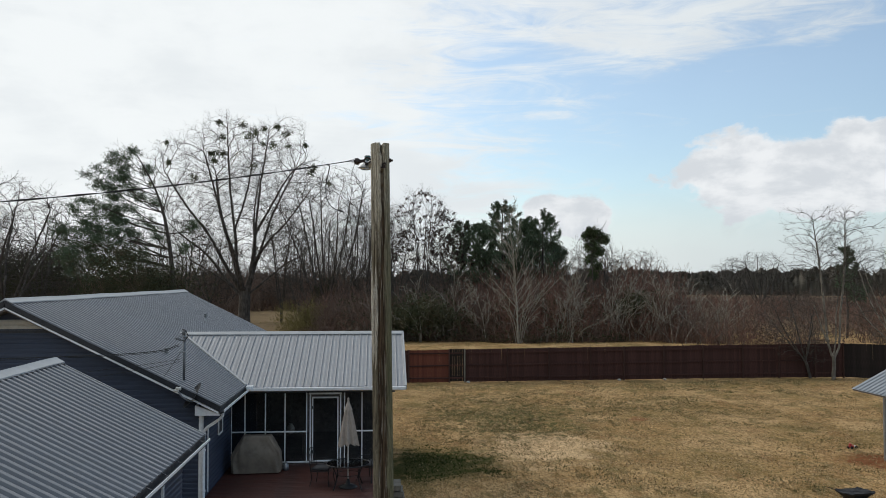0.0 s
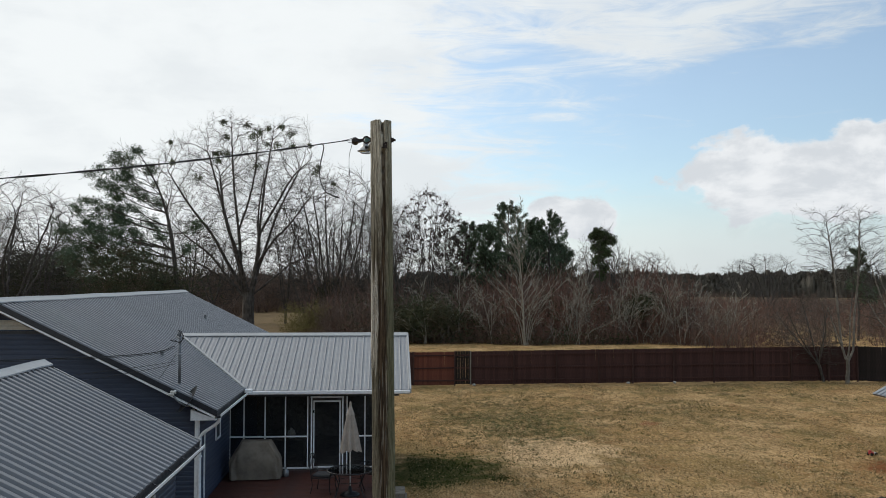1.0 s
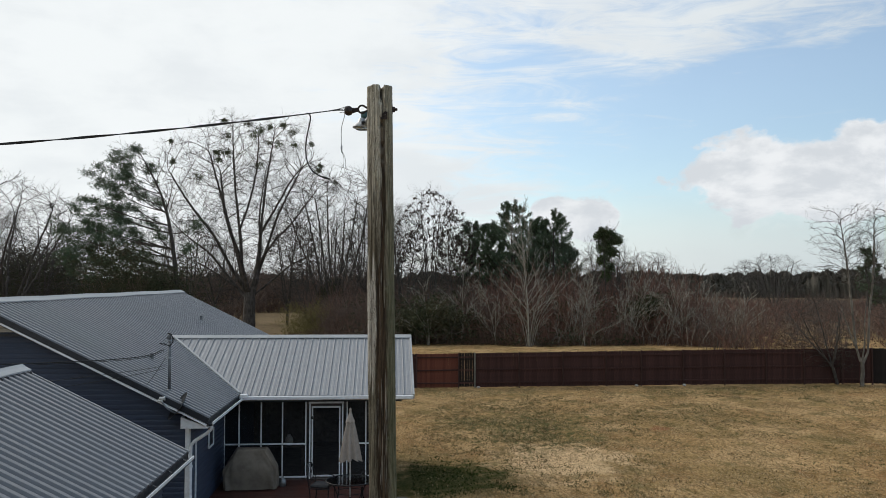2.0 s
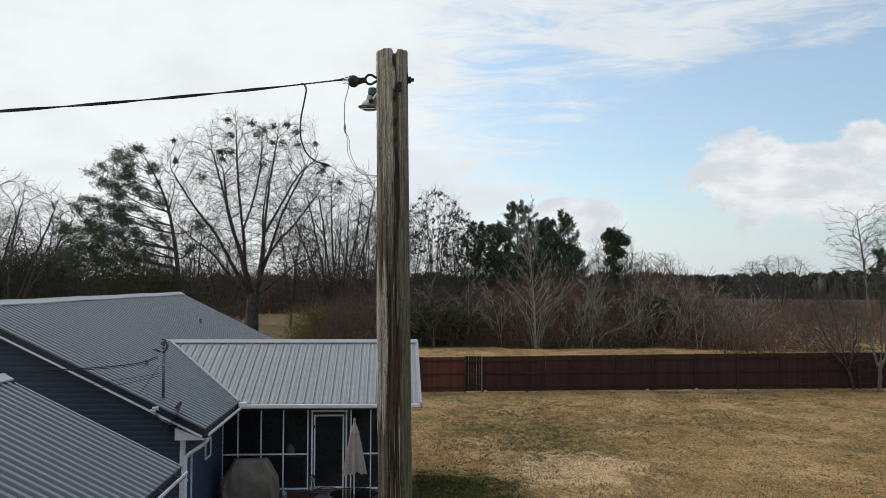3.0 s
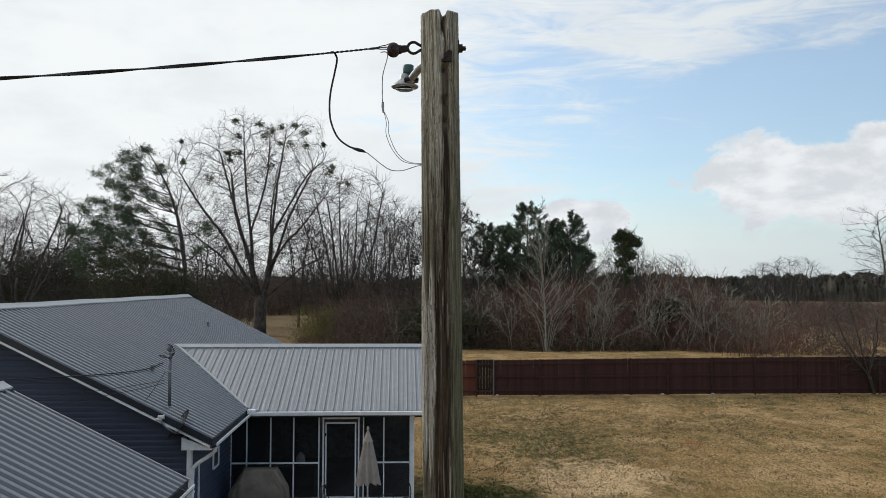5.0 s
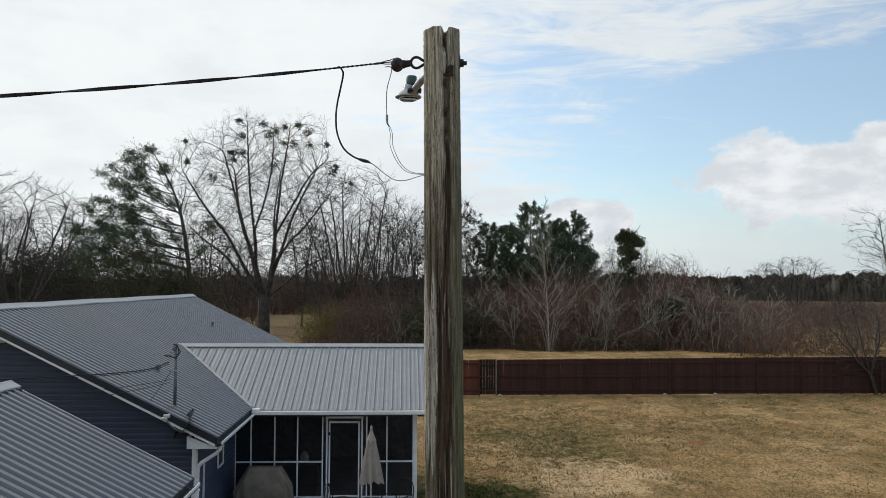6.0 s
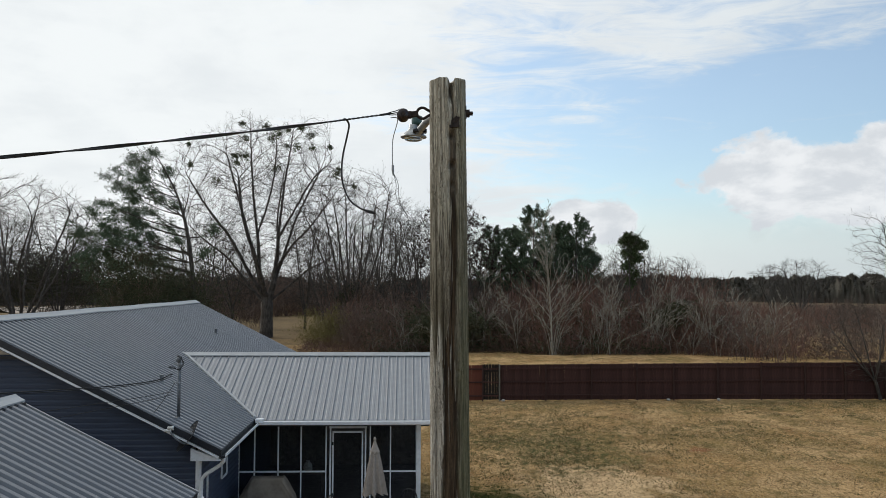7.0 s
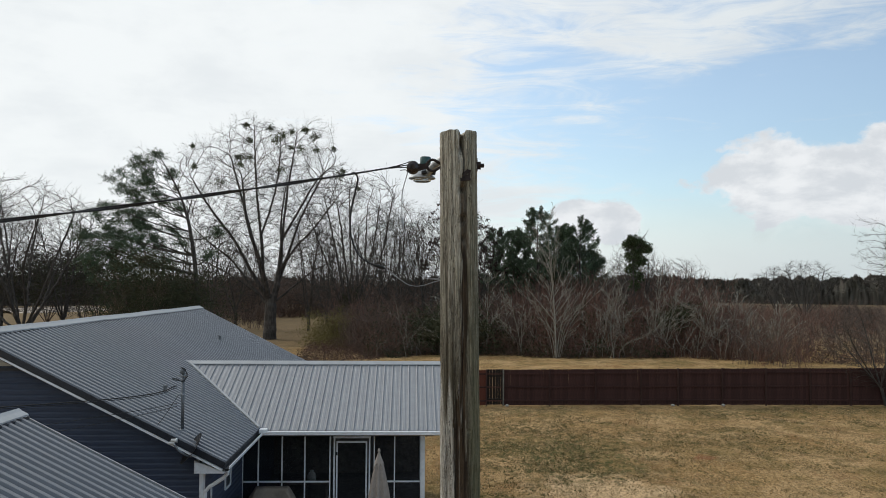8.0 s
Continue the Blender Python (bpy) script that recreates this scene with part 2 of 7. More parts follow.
def siding_material():
    k = Mat("navy_siding", 0.55, 0, 0.4)
    grain = k.noise(14, 5, 0.6, k.place((0.3, 0.3, 4.0)))
    big = k.noise(0.8, 4)
    c = k.mix(k.ramp(grain, 0.3, 0.75), (0.034, 0.045, 0.074), (0.050, 0.065, 0.102))
    c = k.mix(k.ramp(big, 0.4, 0.7, 0, 0.4), c, (0.026, 0.033, 0.052))
    c = k.mix(k.math("MULTIPLY", k.each(), 0.3), c, (0.050, 0.060, 0.088))
    k.colour(c).bump(grain, 0.2, 0.003)
    return k.m


def fence_material(name, a, b):
    k = Mat(name, 0.85, 0, 0.25)
    grain = k.noise(6.0, 7, 0.65, k.place((6.0, 6.0, 0.5)))
    c = k.mix(k.ramp(grain, 0.3, 0.7), a, b)
    c = k.mix(k.math("MULTIPLY", k.each(), 0.55), c, tuple(v * 0.55 for v in a))
    c = k.mix(k.ramp(k.noise(1.3, 4), 0.5, 0.75, 0, 0.5), c, tuple(v * 0.5 for v in b))
    k.colour(c).bump(grain, 0.4, 0.006)
    return k.m


def pole_material():
    k = Mat("weathered_pole_wood", 0.9, 0, 0.2)
    s = k.n.new("ShaderNodeSeparateXYZ")
    k.l.new(k.tc.outputs["Object"], s.inputs[0])
    PX, PY, PZ = s.outputs
    grain = k.noise(150.0, 8, 0.70, k.place((1, 1, 0.035)), 0.15)
    fibre = k.noise(60.0, 8, 0.66, k.place((1, 1, 0.05), (0, 0, 0), (2, 5, 1)), 0.25)
    band = k.noise(24.0, 6, 0.62, k.place((1, 1, 0.06)), 0.4)
    blotch = k.noise(9.0, 5, 0.6, k.place((1, 1, 0.35), (0, 0, 0), (4, 4, 2)))
    c = k.mix(k.ramp(grain, 0.40, 0.60), (0.315, 0.280, 0.215), (0.730, 0.680, 0.560))
    c = k.mix(k.ramp(fibre, 0.52, 0.66, 0.0, 0.35), c, (0.200, 0.165, 0.115))
    c = k.mix(k.ramp(band, 0.54, 0.66, 0.0, 0.45), c, (0.235, 0.190, 0.130))
    c = k.mix(k.ramp(blotch, 0.50, 0.64, 0, 0.5), c, (0.400, 0.365, 0.262))
    # browner and mossier below the sun-bleached head
    stained = k.mix(k.ramp(grain, 0.38, 0.62), (0.062, 0.051, 0.033), (0.180, 0.152, 0.100))
    c = k.mix(k.ramp(k.math("ADD", PZ, k.math("MULTIPLY", k.math("SUBTRACT", blotch, 0.5), 1.6)), 6.15, 6.95, 0.86, 0.0), c, stained)
    # the brown heart where the outer wood fell away, pale splinters that cling to it, open cracks with shade painted in
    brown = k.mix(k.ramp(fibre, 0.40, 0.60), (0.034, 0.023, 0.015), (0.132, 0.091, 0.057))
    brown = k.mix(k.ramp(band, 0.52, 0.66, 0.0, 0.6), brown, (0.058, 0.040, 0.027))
    c = k.mix(k.mesh_mask("heart"), c, brown)
    c = k.mix(k.mesh_mask("splinter"), c, k.mix(k.ramp(grain, 0.38, 0.62), (0.400, 0.355, 0.290), (0.720, 0.675, 0.590)))
    c = k.mix(k.math("MULTIPLY", k.mesh_mask("crack_shade"), 0.92), c, (0.030, 0.022, 0.016))
    # thin drying cracks
    for sc, at, wide, deep in ((22.0, (1, 1, 0.05), 0.010, 0.7), (52.0, (1, 1, 0.05), 0.014, 0.55), (105.0, (1, 1, 0.05), 0.020, 0.4)):
        line = k.math("ABSOLUTE", k.math("SUBTRACT", k.noise(sc, 5, 0.6, k.place(at, (0, 0, 0), (sc, 2, 1)), 0.15), 0.5), 0.0)
        c = k.mix(k.ramp(line, wide * 0.4, wide, deep, 0.0), c, (0.048, 0.036, 0.026))
    # greenish algae on the east side
    side = k.ramp(k.math("ADD", PX, k.math("MULTIPLY", k.noise(9.0, 5), 0.06)), 0.055, 0.085)
    side = k.math("MULTIPLY", side, k.ramp(PZ, 5.6, 6.9, 0.75, 0.35))
    c = k.mix(side, c, k.mix(k.ramp(grain, 0.38, 0.62), (0.095, 0.095, 0.052), (0.235, 0.228, 0.140)))
    k.colour(c)
    k.bump(k.math("ADD", grain, k.math("MULTIPLY", fibre, 1.6)), 1.0, 0.007)
    return k.m


def bark(name, a, b, scale=5.0):
    k = Mat(name, 0.92, 0, 0.15)
    g = k.noise(scale, 5, 0.6, k.place((1, 1, 0.3)))
    c = k.mix(k.ramp(g, 0.35, 0.65), a, b)
    c = k.mix(k.math("MULTIPLY", k.island(), 0.5), c, tuple(v * 0.6 for v in a))
    k.colour(c)
    return k.m


def leaves(name, a, b, c3):
    k = Mat(name, 0.8, 0, 0.12)
    c = k.mix(k.island(), a, b)
    c = k.mix(k.ramp(k.noise(0.35, 4), 0.45, 0.68, 0, 0.8), c, c3)
    k.colour(c)
    return k.m


def deck_material():
    k = Mat("red_stained_decking", 0.6, 0, 0.4)
    g = k.noise(5, 7, 0.65, k.place((0.35, 6, 6)))
    c = k.mix(k.ramp(g, 0.3, 0.7), (0.056, 0.015, 0.010), (0.098, 0.029, 0.018))
    c = k.mix(k.math("MULTIPLY", k.each(), 0.5), c, (0.036, 0.014, 0.011))
    c = k.mix(k.ramp(k.noise(0.9, 5), 0.5, 0.72, 0, 0.55), c, (0.040, 0.020, 0.016))
    k.colour(c).roughness(k.ramp(g, 0.2, 0.8, 0.45, 0.75)).bump(g, 0.3, 0.004)
    return k.m


def screen_material():
    """Fine dark insect mesh: part of the light goes straight through."""
    k = Mat("insect_screen", 0.8, 0, 0.2)
    k.colour((0.012, 0.012, 0.013))
    t = k.n.new("ShaderNodeBsdfTransparent")
    m = k.n.new("ShaderNodeMixShader")
    k.l.new(k.ramp(k.noise(0.9, 3), 0.3, 0.7, 0.62, 0.74), m.inputs[0])
    k.l.new(k.b.outputs[0], m.inputs[1])
    k.l.new(t.outputs[0], m.inputs[2])
    k.l.new(m.outputs[0], k.n["Material Output"].inputs[0])
    return k.m


def glass_material(name, tint=(0.9, 0.95, 0.95), rough=0.03):
    k = Mat(name, rough, 0, 0.5)
    k.b.inputs["Transmission Weight"].default_value = 1.0
    k.b.inputs["IOR"].default_value = 1.45
    dust = k.noise(18, 4)
    k.colour(k.mix(k.ramp(dust, 0.4, 0.8), tint, tuple(v * 0.8 for v in tint)))
    return k.m


M_GROUND = ground_material()
M_ROOF = roof_metal("slate_roof_metal", (0.165, 0.174, 0.190), 0.38)
M_PORCHROOF = roof_metal("pale_roof_metal", (0.30, 0.305, 0.315), 0.45)
M_CAP = roof_metal("ridge_cap_metal", (0.39, 0.40, 0.405), 0.42)
M_SIDING = siding_material()
M_WHITE = painted("white_trim_paint", (0.80, 0.81, 0.82), 0.5, 0.07)
M_FASCIA = painted("dark_rake_metal", (0.020, 0.022, 0.028), 0.4, 0.2)
M_BEIGE = painted("cream_gable_siding", (0.46, 0.42, 0.35), 0.6, 0.08)
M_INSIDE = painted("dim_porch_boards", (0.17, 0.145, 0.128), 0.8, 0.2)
M_DECK = deck_material()
M_SCREEN = screen_material()
M_FENCE = fence_material("dark_red_fence_wood", (0.046, 0.021, 0.018), (0.080, 0.037, 0.030))
# redder bay by the gate, its lit look put into the brighter colour
M_FENCERED = fence_material("lit_red_fence_wood", (0.125, 0.040, 0.026), (0.165, 0.058, 0.036))
M_GATE = fence_material("black_gate_wood", (0.016, 0.012, 0.011), (0.034, 0.025, 0.022))
M_FENCEPOST = fence_material("stained_post_wood", (0.048, 0.024, 0.020), (0.080, 0.042, 0.034))
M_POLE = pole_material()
M_RUST = painted("rusty_iron", (0.042, 0.030, 0.026), 0.75, 0.3, 40, 0.4)
M_STEEL = painted("galvanised_steel", (0.30, 0.31, 0.32), 0.45, 0.15, 25, 0.8)
M_GREYMAST = painted("grey_conduit", (0.16, 0.17, 0.18), 0.5, 0.15, 20, 0.6)
M_CABLE = painted("black_cable_rubber", (0.016, 0.016, 0.017), 0.6, 0.2, 30)
M_WIRE = painted("bare_aluminium_wire", (0.30, 0.30, 0.30), 0.45, 0.15, 40, 0.7)
M_OLDWIRE = painted("weathered_wire", (0.055, 0.055, 0.055), 0.6, 0.2, 40, 0.5)
M_PORCELAIN = painted("brown_porcelain", (0.028, 0.017, 0.015), 0.25, 0.15, 20)
M_LAMPBODY = painted("grey_lamp_casting", (0.36, 0.37, 0.37), 0.35, 0.2, 30, 0.4)
M_SENSOR = painted("teal_photocell", (0.030, 0.085, 0.080), 0.4, 0.15, 30)
M_LENS = glass_material("lamp_lens")
M_DISH = painted("grey_dish_paint", (0.050, 0.052, 0.057), 0.5, 0.1, 15)
M_COVER = painted("beige_grill_cover", (0.195, 0.160, 0.122), 0.8, 0.14, 3)
M_CANVAS = painted("beige_umbrella_canvas", (0.33, 0.285, 0.245), 0.9, 0.08, 14)
M_BLACKMETAL = painted("black_wrought_metal", (0.018, 0.018, 0.02), 0.45, 0.2, 20, 0.4)
M_CUSHION = painted("charcoal_seat_fabric", (0.035, 0.036, 0.040), 0.9, 0.2, 30)
M_TABLEGLASS = glass_material("smoked_table_glass", (0.30, 0.33, 0.34), 0.05)
M_STONE = painted("pale_concrete", (0.42, 0.40, 0.36), 0.9, 0.15, 12)
M_DIRT = painted("pale_gravel_dirt", (0.30, 0.245, 0.19), 0.95, 0.2, 0.8)
M_LUMBER = painted("weathered_lumber", (0.17, 0.155, 0.125), 0.85, 0.2, 8)
M_SHEDROOF = roof_metal("shelter_roof_metal", (0.27, 0.29, 0.31))
M_RED = painted("red_plastic", (0.42, 0.035, 0.03), 0.4, 0.15, 20)
M_PLASTIC = painted("white_plastic", (0.62, 0.62, 0.60), 0.45, 0.1, 20)
M_CHAR = painted("black_tarp_plastic", (0.012, 0.012, 0.013), 0.85, 0.2, 6)
B_DARK = bark("dark_bark", (0.065, 0.057, 0.050), (0.130, 0.114, 0.100))
B_GREY = bark("grey_twig_bark", (0.055, 0.048, 0.042), (0.112, 0.099, 0.087))
B_TRUNK = bark("mottled_grey_bark", (0.130, 0.115, 0.095), (0.255, 0.230, 0.192))
B_PALE = bark("pale_bark", (0.230, 0.210, 0.170), (0.430, 0.398, 0.330))
B_SAPLING = bark("dull_pale_bark", (0.165, 0.148, 0.120), (0.320, 0.292, 0.245))
B_BROWN = bark("brown_brush_bark", (0.108, 0.076, 0.060), (0.225, 0.166, 0.132))
B_RUST = bark("russet_brush_bark", (0.150, 0.082, 0.062), (0.270, 0.160, 0.122))
B_YELLOW = bark("yellow_green_twigs", (0.160, 0.138, 0.050), (0.260, 0.215, 0.090))
L_PINE = leaves("pine_needles", (0.050, 0.080, 0.048), (0.135, 0.178, 0.108), (0.088, 0.108, 0.072))
L_CEDAR = leaves("cedar_foliage", (0.038, 0.046, 0.026), (0.078, 0.084, 0.044), (0.085, 0.068, 0.042))
L_VINE = leaves("vine_leaves", (0.040, 0.062, 0.024), (0.085, 0.115, 0.045), (0.065, 0.072, 0.036))
L_MISTLE = leaves("mistletoe_leaves", (0.060, 0.076, 0.036), (0.110, 0.125, 0.065), (0.075, 0.080, 0.048))
L_DEAD = leaves("dead_leaves", (0.090, 0.055, 0.042), (0.180, 0.108, 0.080), (0.105, 0.076, 0.060))
L_DRY = leaves("dark_dry_leaves", (0.034, 0.025, 0.021), (0.078, 0.054, 0.044), (0.052, 0.040, 0.034))
L_FAR = leaves("far_foliage", (0.058, 0.056, 0.044), (0.105, 0.094, 0.075), (0.095, 0.078, 0.066))
L_GRASS = leaves("dry_grass_blades", (0.600, 0.440, 0.250), (0.120, 0.078, 0.034), (0.290, 0.215, 0.100))
L_GREEN = leaves("green_grass_blades", (0.030, 0.044, 0.011), (0.070, 0.088, 0.024), (0.052, 0.056, 0.018))
L_WEED = leaves("olive_weeds", (0.095, 0.095, 0.038), (0.230, 0.190, 0.088), (0.140, 0.120, 0.055))
L_YELLOW = leaves("yellow_green_leaves", (0.170, 0.145, 0.050), (0.250, 0.210, 0.085), (0.170, 0.130, 0.070))

# ---------------------------------------------------------------- mesh helpers


def finish(name, bm, material, smooth=False):
    me = bpy.data.meshes.new(name)
    bmesh.ops.recalc_face_normals(bm, faces=bm.faces)
    bm.to_mesh(me)
    bm.free()
    me.materials.append(material)
    if smooth:
        me.shade_smooth()
    return me


def part(name, bm, material, parent, label="", smooth=False):
    ob = new(name, finish(name, bm, material, smooth))
    ob.parent = parent
    if label:
        tagged(ob, label)
    return ob


def thing(name, label, category, at=(0, 0, 0), turn=0.0, group="", kind=""):
    ob = new(name)
    ob.empty_display_size = 0.1
    ob.matrix_basis = pose(*at, 0, 0, turn)
    return tagged(ob, label, category, group, kind)


def single(name, bm, material, label, category, at=(0, 0, 0), turn=0.0, group="", kind="", smooth=False):
    ob = new(name, finish(name, bm, material, smooth))
    ob.matrix_basis = pose(*at, 0, 0, turn)
    return tagged(ob, label, category, group, kind)


def box(bm, x0, y0, z0, x1, y1, z1, bevel=0.0):
    r = bmesh.ops.create_cube(bm, size=1.0)
    for v in r["verts"]:
        v.co = Vector(((x0, x1)[v.co.x > 0], (y0, y1)[v.co.y > 0], (z0, z1)[v.co.z > 0]))
    if bevel:
        edges = {e for v in r["verts"] for e in v.link_edges}
        bmesh.ops.bevel(bm, geom=list(edges), offset=bevel, segments=1, affect="EDGES")
    return bm


def bar(bm, a, b, w, h=None, up=(0, 0, 1)):
    """A square bar from a to b."""
    a, b, up = Vector(a), Vector(b), Vector(up)
    h = h or w
    d = (b - a).normalized()
    s = d.cross(up)
    s = s.normalized() if s.length > 1e-4 else Vector((1, 0, 0))
    u = s.cross(d)
    vs = [bm.verts.new(p + s * i * w / 2 + u * j * h / 2) for p in (a, b) for i, j in ((-1, -1), (1, -1), (1, 1), (-1, 1))]
    for f in ((0, 1, 2, 3), (7, 6, 5, 4), (0, 4, 5, 1), (1, 5, 6, 2), (2, 6, 7, 3), (3, 7, 4, 0)):
        bm.faces.new([vs[i] for i in f])
    return bm


def rod(bm, pts, r, seg=8, closed=False):
    """A round rod along pts; r is one radius or one for each point."""
    pts = [Vector(p) for p in pts]
    rs = r if isinstance(r, (list, tuple)) else [r] * len(pts)
    n = len(pts)
    rings = []
    up = Vector((0.13, 0.21, 1)).normalized()
    for i, p in enumerate(pts):
        d = (pts[(i + 1) % n] - pts[i - 1]) if closed else (pts[min(i + 1, n - 1)] - pts[max(i - 1, 0)])
        d.normalize()
        s = d.cross(up)
        s = s.normalized() if s.length > 1e-3 else Vector((1, 0, 0))
        u = s.cross(d)
        rings.append([bm.verts.new(p + (s * math.cos(a) + u * math.sin(a)) * rs[i]) for a in (2 * math.pi * k / seg for k in range(seg))])
    for i in range(n if closed else n - 1):
        a, b = rings[i], rings[(i + 1) % n]
        for k in range(seg):
            bm.faces.new((a[k], a[(k + 1) % seg], b[(k + 1) % seg], b[k]))
    if not closed:
        bm.faces.new(rings[0])
        bm.faces.new(rings[-1][::-1])
    return bm


def lathe(bm, profile, seg=24, at=(0, 0, 0), axis="z"):
    """Turns (radius, height) pairs round an axis."""
    rings = []
    for r, h in profile:
        ring = []
        for k in range(seg):
            a = 2 * math.pi * k / seg
            p = (r * math.cos(a), r * math.sin(a), h) if axis == "z" else (h, r * math.cos(a), r * math.sin(a)) if axis == "x" else (r * math.cos(a), h, r * math.sin(a))
            ring.append(bm.verts.new(Vector(p) + Vector(at)))
        rings.append(ring)
    for a, b in zip(rings, rings[1:]):
        for k in range(seg):
            bm.faces.new((a[k], a[(k + 1) % seg], b[(k + 1) % seg], b[k]))
    bm.faces.new(rings[0])
    bm.faces.new(rings[-1][::-1])
    return bm


def bezier(pts, n=28):
    """A smooth line through pts."""
    pts = [Vector(p) for p in pts]
    out = []
    for i in range(len(pts) - 1):
        p0, p1, p2, p3 = pts[max(i - 1, 0)], pts[i], pts[i + 1], pts[min(i + 2, len(pts) - 1)]
        for j in range(n):
            t = j / n
            out.append(0.5 * (2 * p1 + (p2 - p0) * t + (2 * p0 - 5 * p1 + 4 * p2 - p3) * t * t + (3 * p1 - p0 - 3 * p2 + p3) * t ** 3))
    out.append(pts[-1])
    return out


def prism(bm, outline, a, b):
    """A flat outline, swept from the offset a to the offset b."""
    lo = [bm.verts.new(Vector(p) + Vector(a)) for p in outline]
    hi = [bm.verts.new(Vector(p) + Vector(b)) for p in outline]
    n = len(lo)
    bm.faces.new(lo[::-1])
    bm.faces.new(hi)
    for i in range(n):
        bm.faces.new((lo[i], lo[(i + 1) % n], hi[(i + 1) % n], hi[i]))
    return bm


def raw_mesh(name, verts, faces, material, smooth=False):
    """A mesh from numpy arrays of corners and of triangles or quads."""
    me = bpy.data.meshes.new(name)
    k = faces.shape[1]
    me.vertices.add(len(verts))
    me.vertices.foreach_set("co", np.asarray(verts, np.float32).ravel())
    me.loops.add(faces.size)
    me.loops.foreach_set("vertex_index", faces.astype(np.int32).ravel())
    me.polygons.add(len(faces))
    me.polygons.foreach_set("loop_start", np.arange(0, faces.size, k, dtype=np.int32))
    me.update(calc_edges=True)
    me.materials.append(material)
    if smooth:
        me.shade_smooth()
    return me


def rise(x, y=0.0):
    """The lie of the land: it climbs gently to the east."""
    return 0.96 * math.tanh(x / 40.0)


# ---------------------------------------------------------------- ground


def build_ground():
    def steps(lo, hi, fine0, fine1, step):
        a = [fine0 + step * i for i in range(int((fine1 - fine0) / step) + 1)]
        s, p = step, fine1
        while p < hi:
            s *= 1.25
            p += s
            a.append(p)
        s, p = step, fine0
        while p > lo:
            s *= 1.25
            p -= s
            a.insert(0, p)
        return np.array(a)

    xs, ys = steps(-2500, 2500, -8, 32, 0.4), steps(-2500, 2600, 8, 80, 0.4)
    gx, gy = np.meshgrid(xs, ys)
    gz = 0.96 * np.tanh(gx / 40.0)
    calm = np.exp(-((gx - 10) / 60) ** 2 - ((gy - 35) / 60) ** 2)
    gz += calm * (0.035 * np.sin(gx * 1.3 + gy * 0.7) * np.sin(gy * 0.9 - gx * 0.4) + 0.02 * np.sin(gx * 3.1) * np.sin(gy * 2.7 + gx))
    w = len(xs)
    idx = np.arange(gx.size).reshape(gx.shape)
    f = np.stack([idx[:-1, :-1], idx[:-1, 1:], idx[1:, 1:], idx[1:, :-1]], -1).reshape(-1, 4)
    me = raw_mesh("ground", np.stack([gx, gy, gz], -1).reshape(-1, 3), f, M_GROUND, True)
    tagged(new("ground", me), "dry tan winter lawn with green and bare patches", "lawn", kind="structure")


build_ground()

# ---------------------------------------------------------------- house: roofs
EAVE_X, RIDGE_X, EAVE_Z, RIDGE_Z = -4.10, -9.20, 3.02, 5.57
SOUTH_Y, NORTH_Y = 19.72, 38.4


def ribbed_panel(run, pitch=0.2286, ribs=4, h=0.022, foot=0.058):
    """A metal roof panel: x across the ribs, y down the slope, z out of the roof."""
    prof = []
    for i in range(ribs):
        c = i * pitch
        if foot > 0.08:
            prof += [(c + pitch * u, h * w) for u, w in ((0.0, 0.0), (0.09, 0.95), (0.15, 1.0), (0.45, 1.0), (0.51, 0.95), (0.60, 0.0))]
            continue
        prof += [(c, 0.0), (c + foot * 0.32, h), (c + foot * 0.68, h), (c + foot, 0.0), (c + foot + (pitch - foot) * 0.30, 0.0), (c + foot + (pitch - foot) * 0.36, 0.005), (c + foot + (pitch - foot) * 0.64, 0.005), (c + foot + (pitch - foot) * 0.70, 0.0)]
    prof.append((ribs * pitch, 0.0))
    n = len(prof)
    vs = [(x, y, z) for y in (0.0, run) for x, z in prof] + [(x, y, -0.012) for y in (0.0, run) for x in (0.0, ribs * pitch)]
    fs = [(i, i + 1, n + i + 1, n + i) for i in range(n - 1)]
    fs.append((2 * n, 2 * n + 2, 2 * n + 3, 2 * n + 1))
    me = bpy.data.meshes.new("roof_panel")
    me.from_pydata(vs, [], fs)
    return me


def lay_roof(parent, start, along, down, length, run, material, pitch=0.2286, ribs=4, h=0.028, foot=0.046):
    """Panels side by side from start, each a piece of its own."""
    along, down = Vector(along).normalized(), Vector(down).normalized()
    out = along.cross(down)
    if out.z < 0:
        out = -out
    count = round(length / pitch)
    sheets = {}
    wide = pitch * ribs
    for i in range(math.ceil(count / ribs)):
        left = min(ribs, count - i * ribs)
        if left not in sheets:
            sheets[left] = ribbed_panel(run, pitch, left, h, foot)
            sheets[left].materials.append(material)
        ob = new("roof_panel", sheets[left])
        ob.parent = parent
        p = Vector(start) + along * wide * i + out * (0.0015 * (i % 2))
        m = Matrix((along, down, out)).transposed().to_4x4()
        m.translation = p
        ob.matrix_basis = m


house = thing("house", "one-storey house with navy lap siding and a slate-grey metal roof", "house", (-9.2, 29, -0.2))
house.matrix_basis = Matrix.Identity(4)


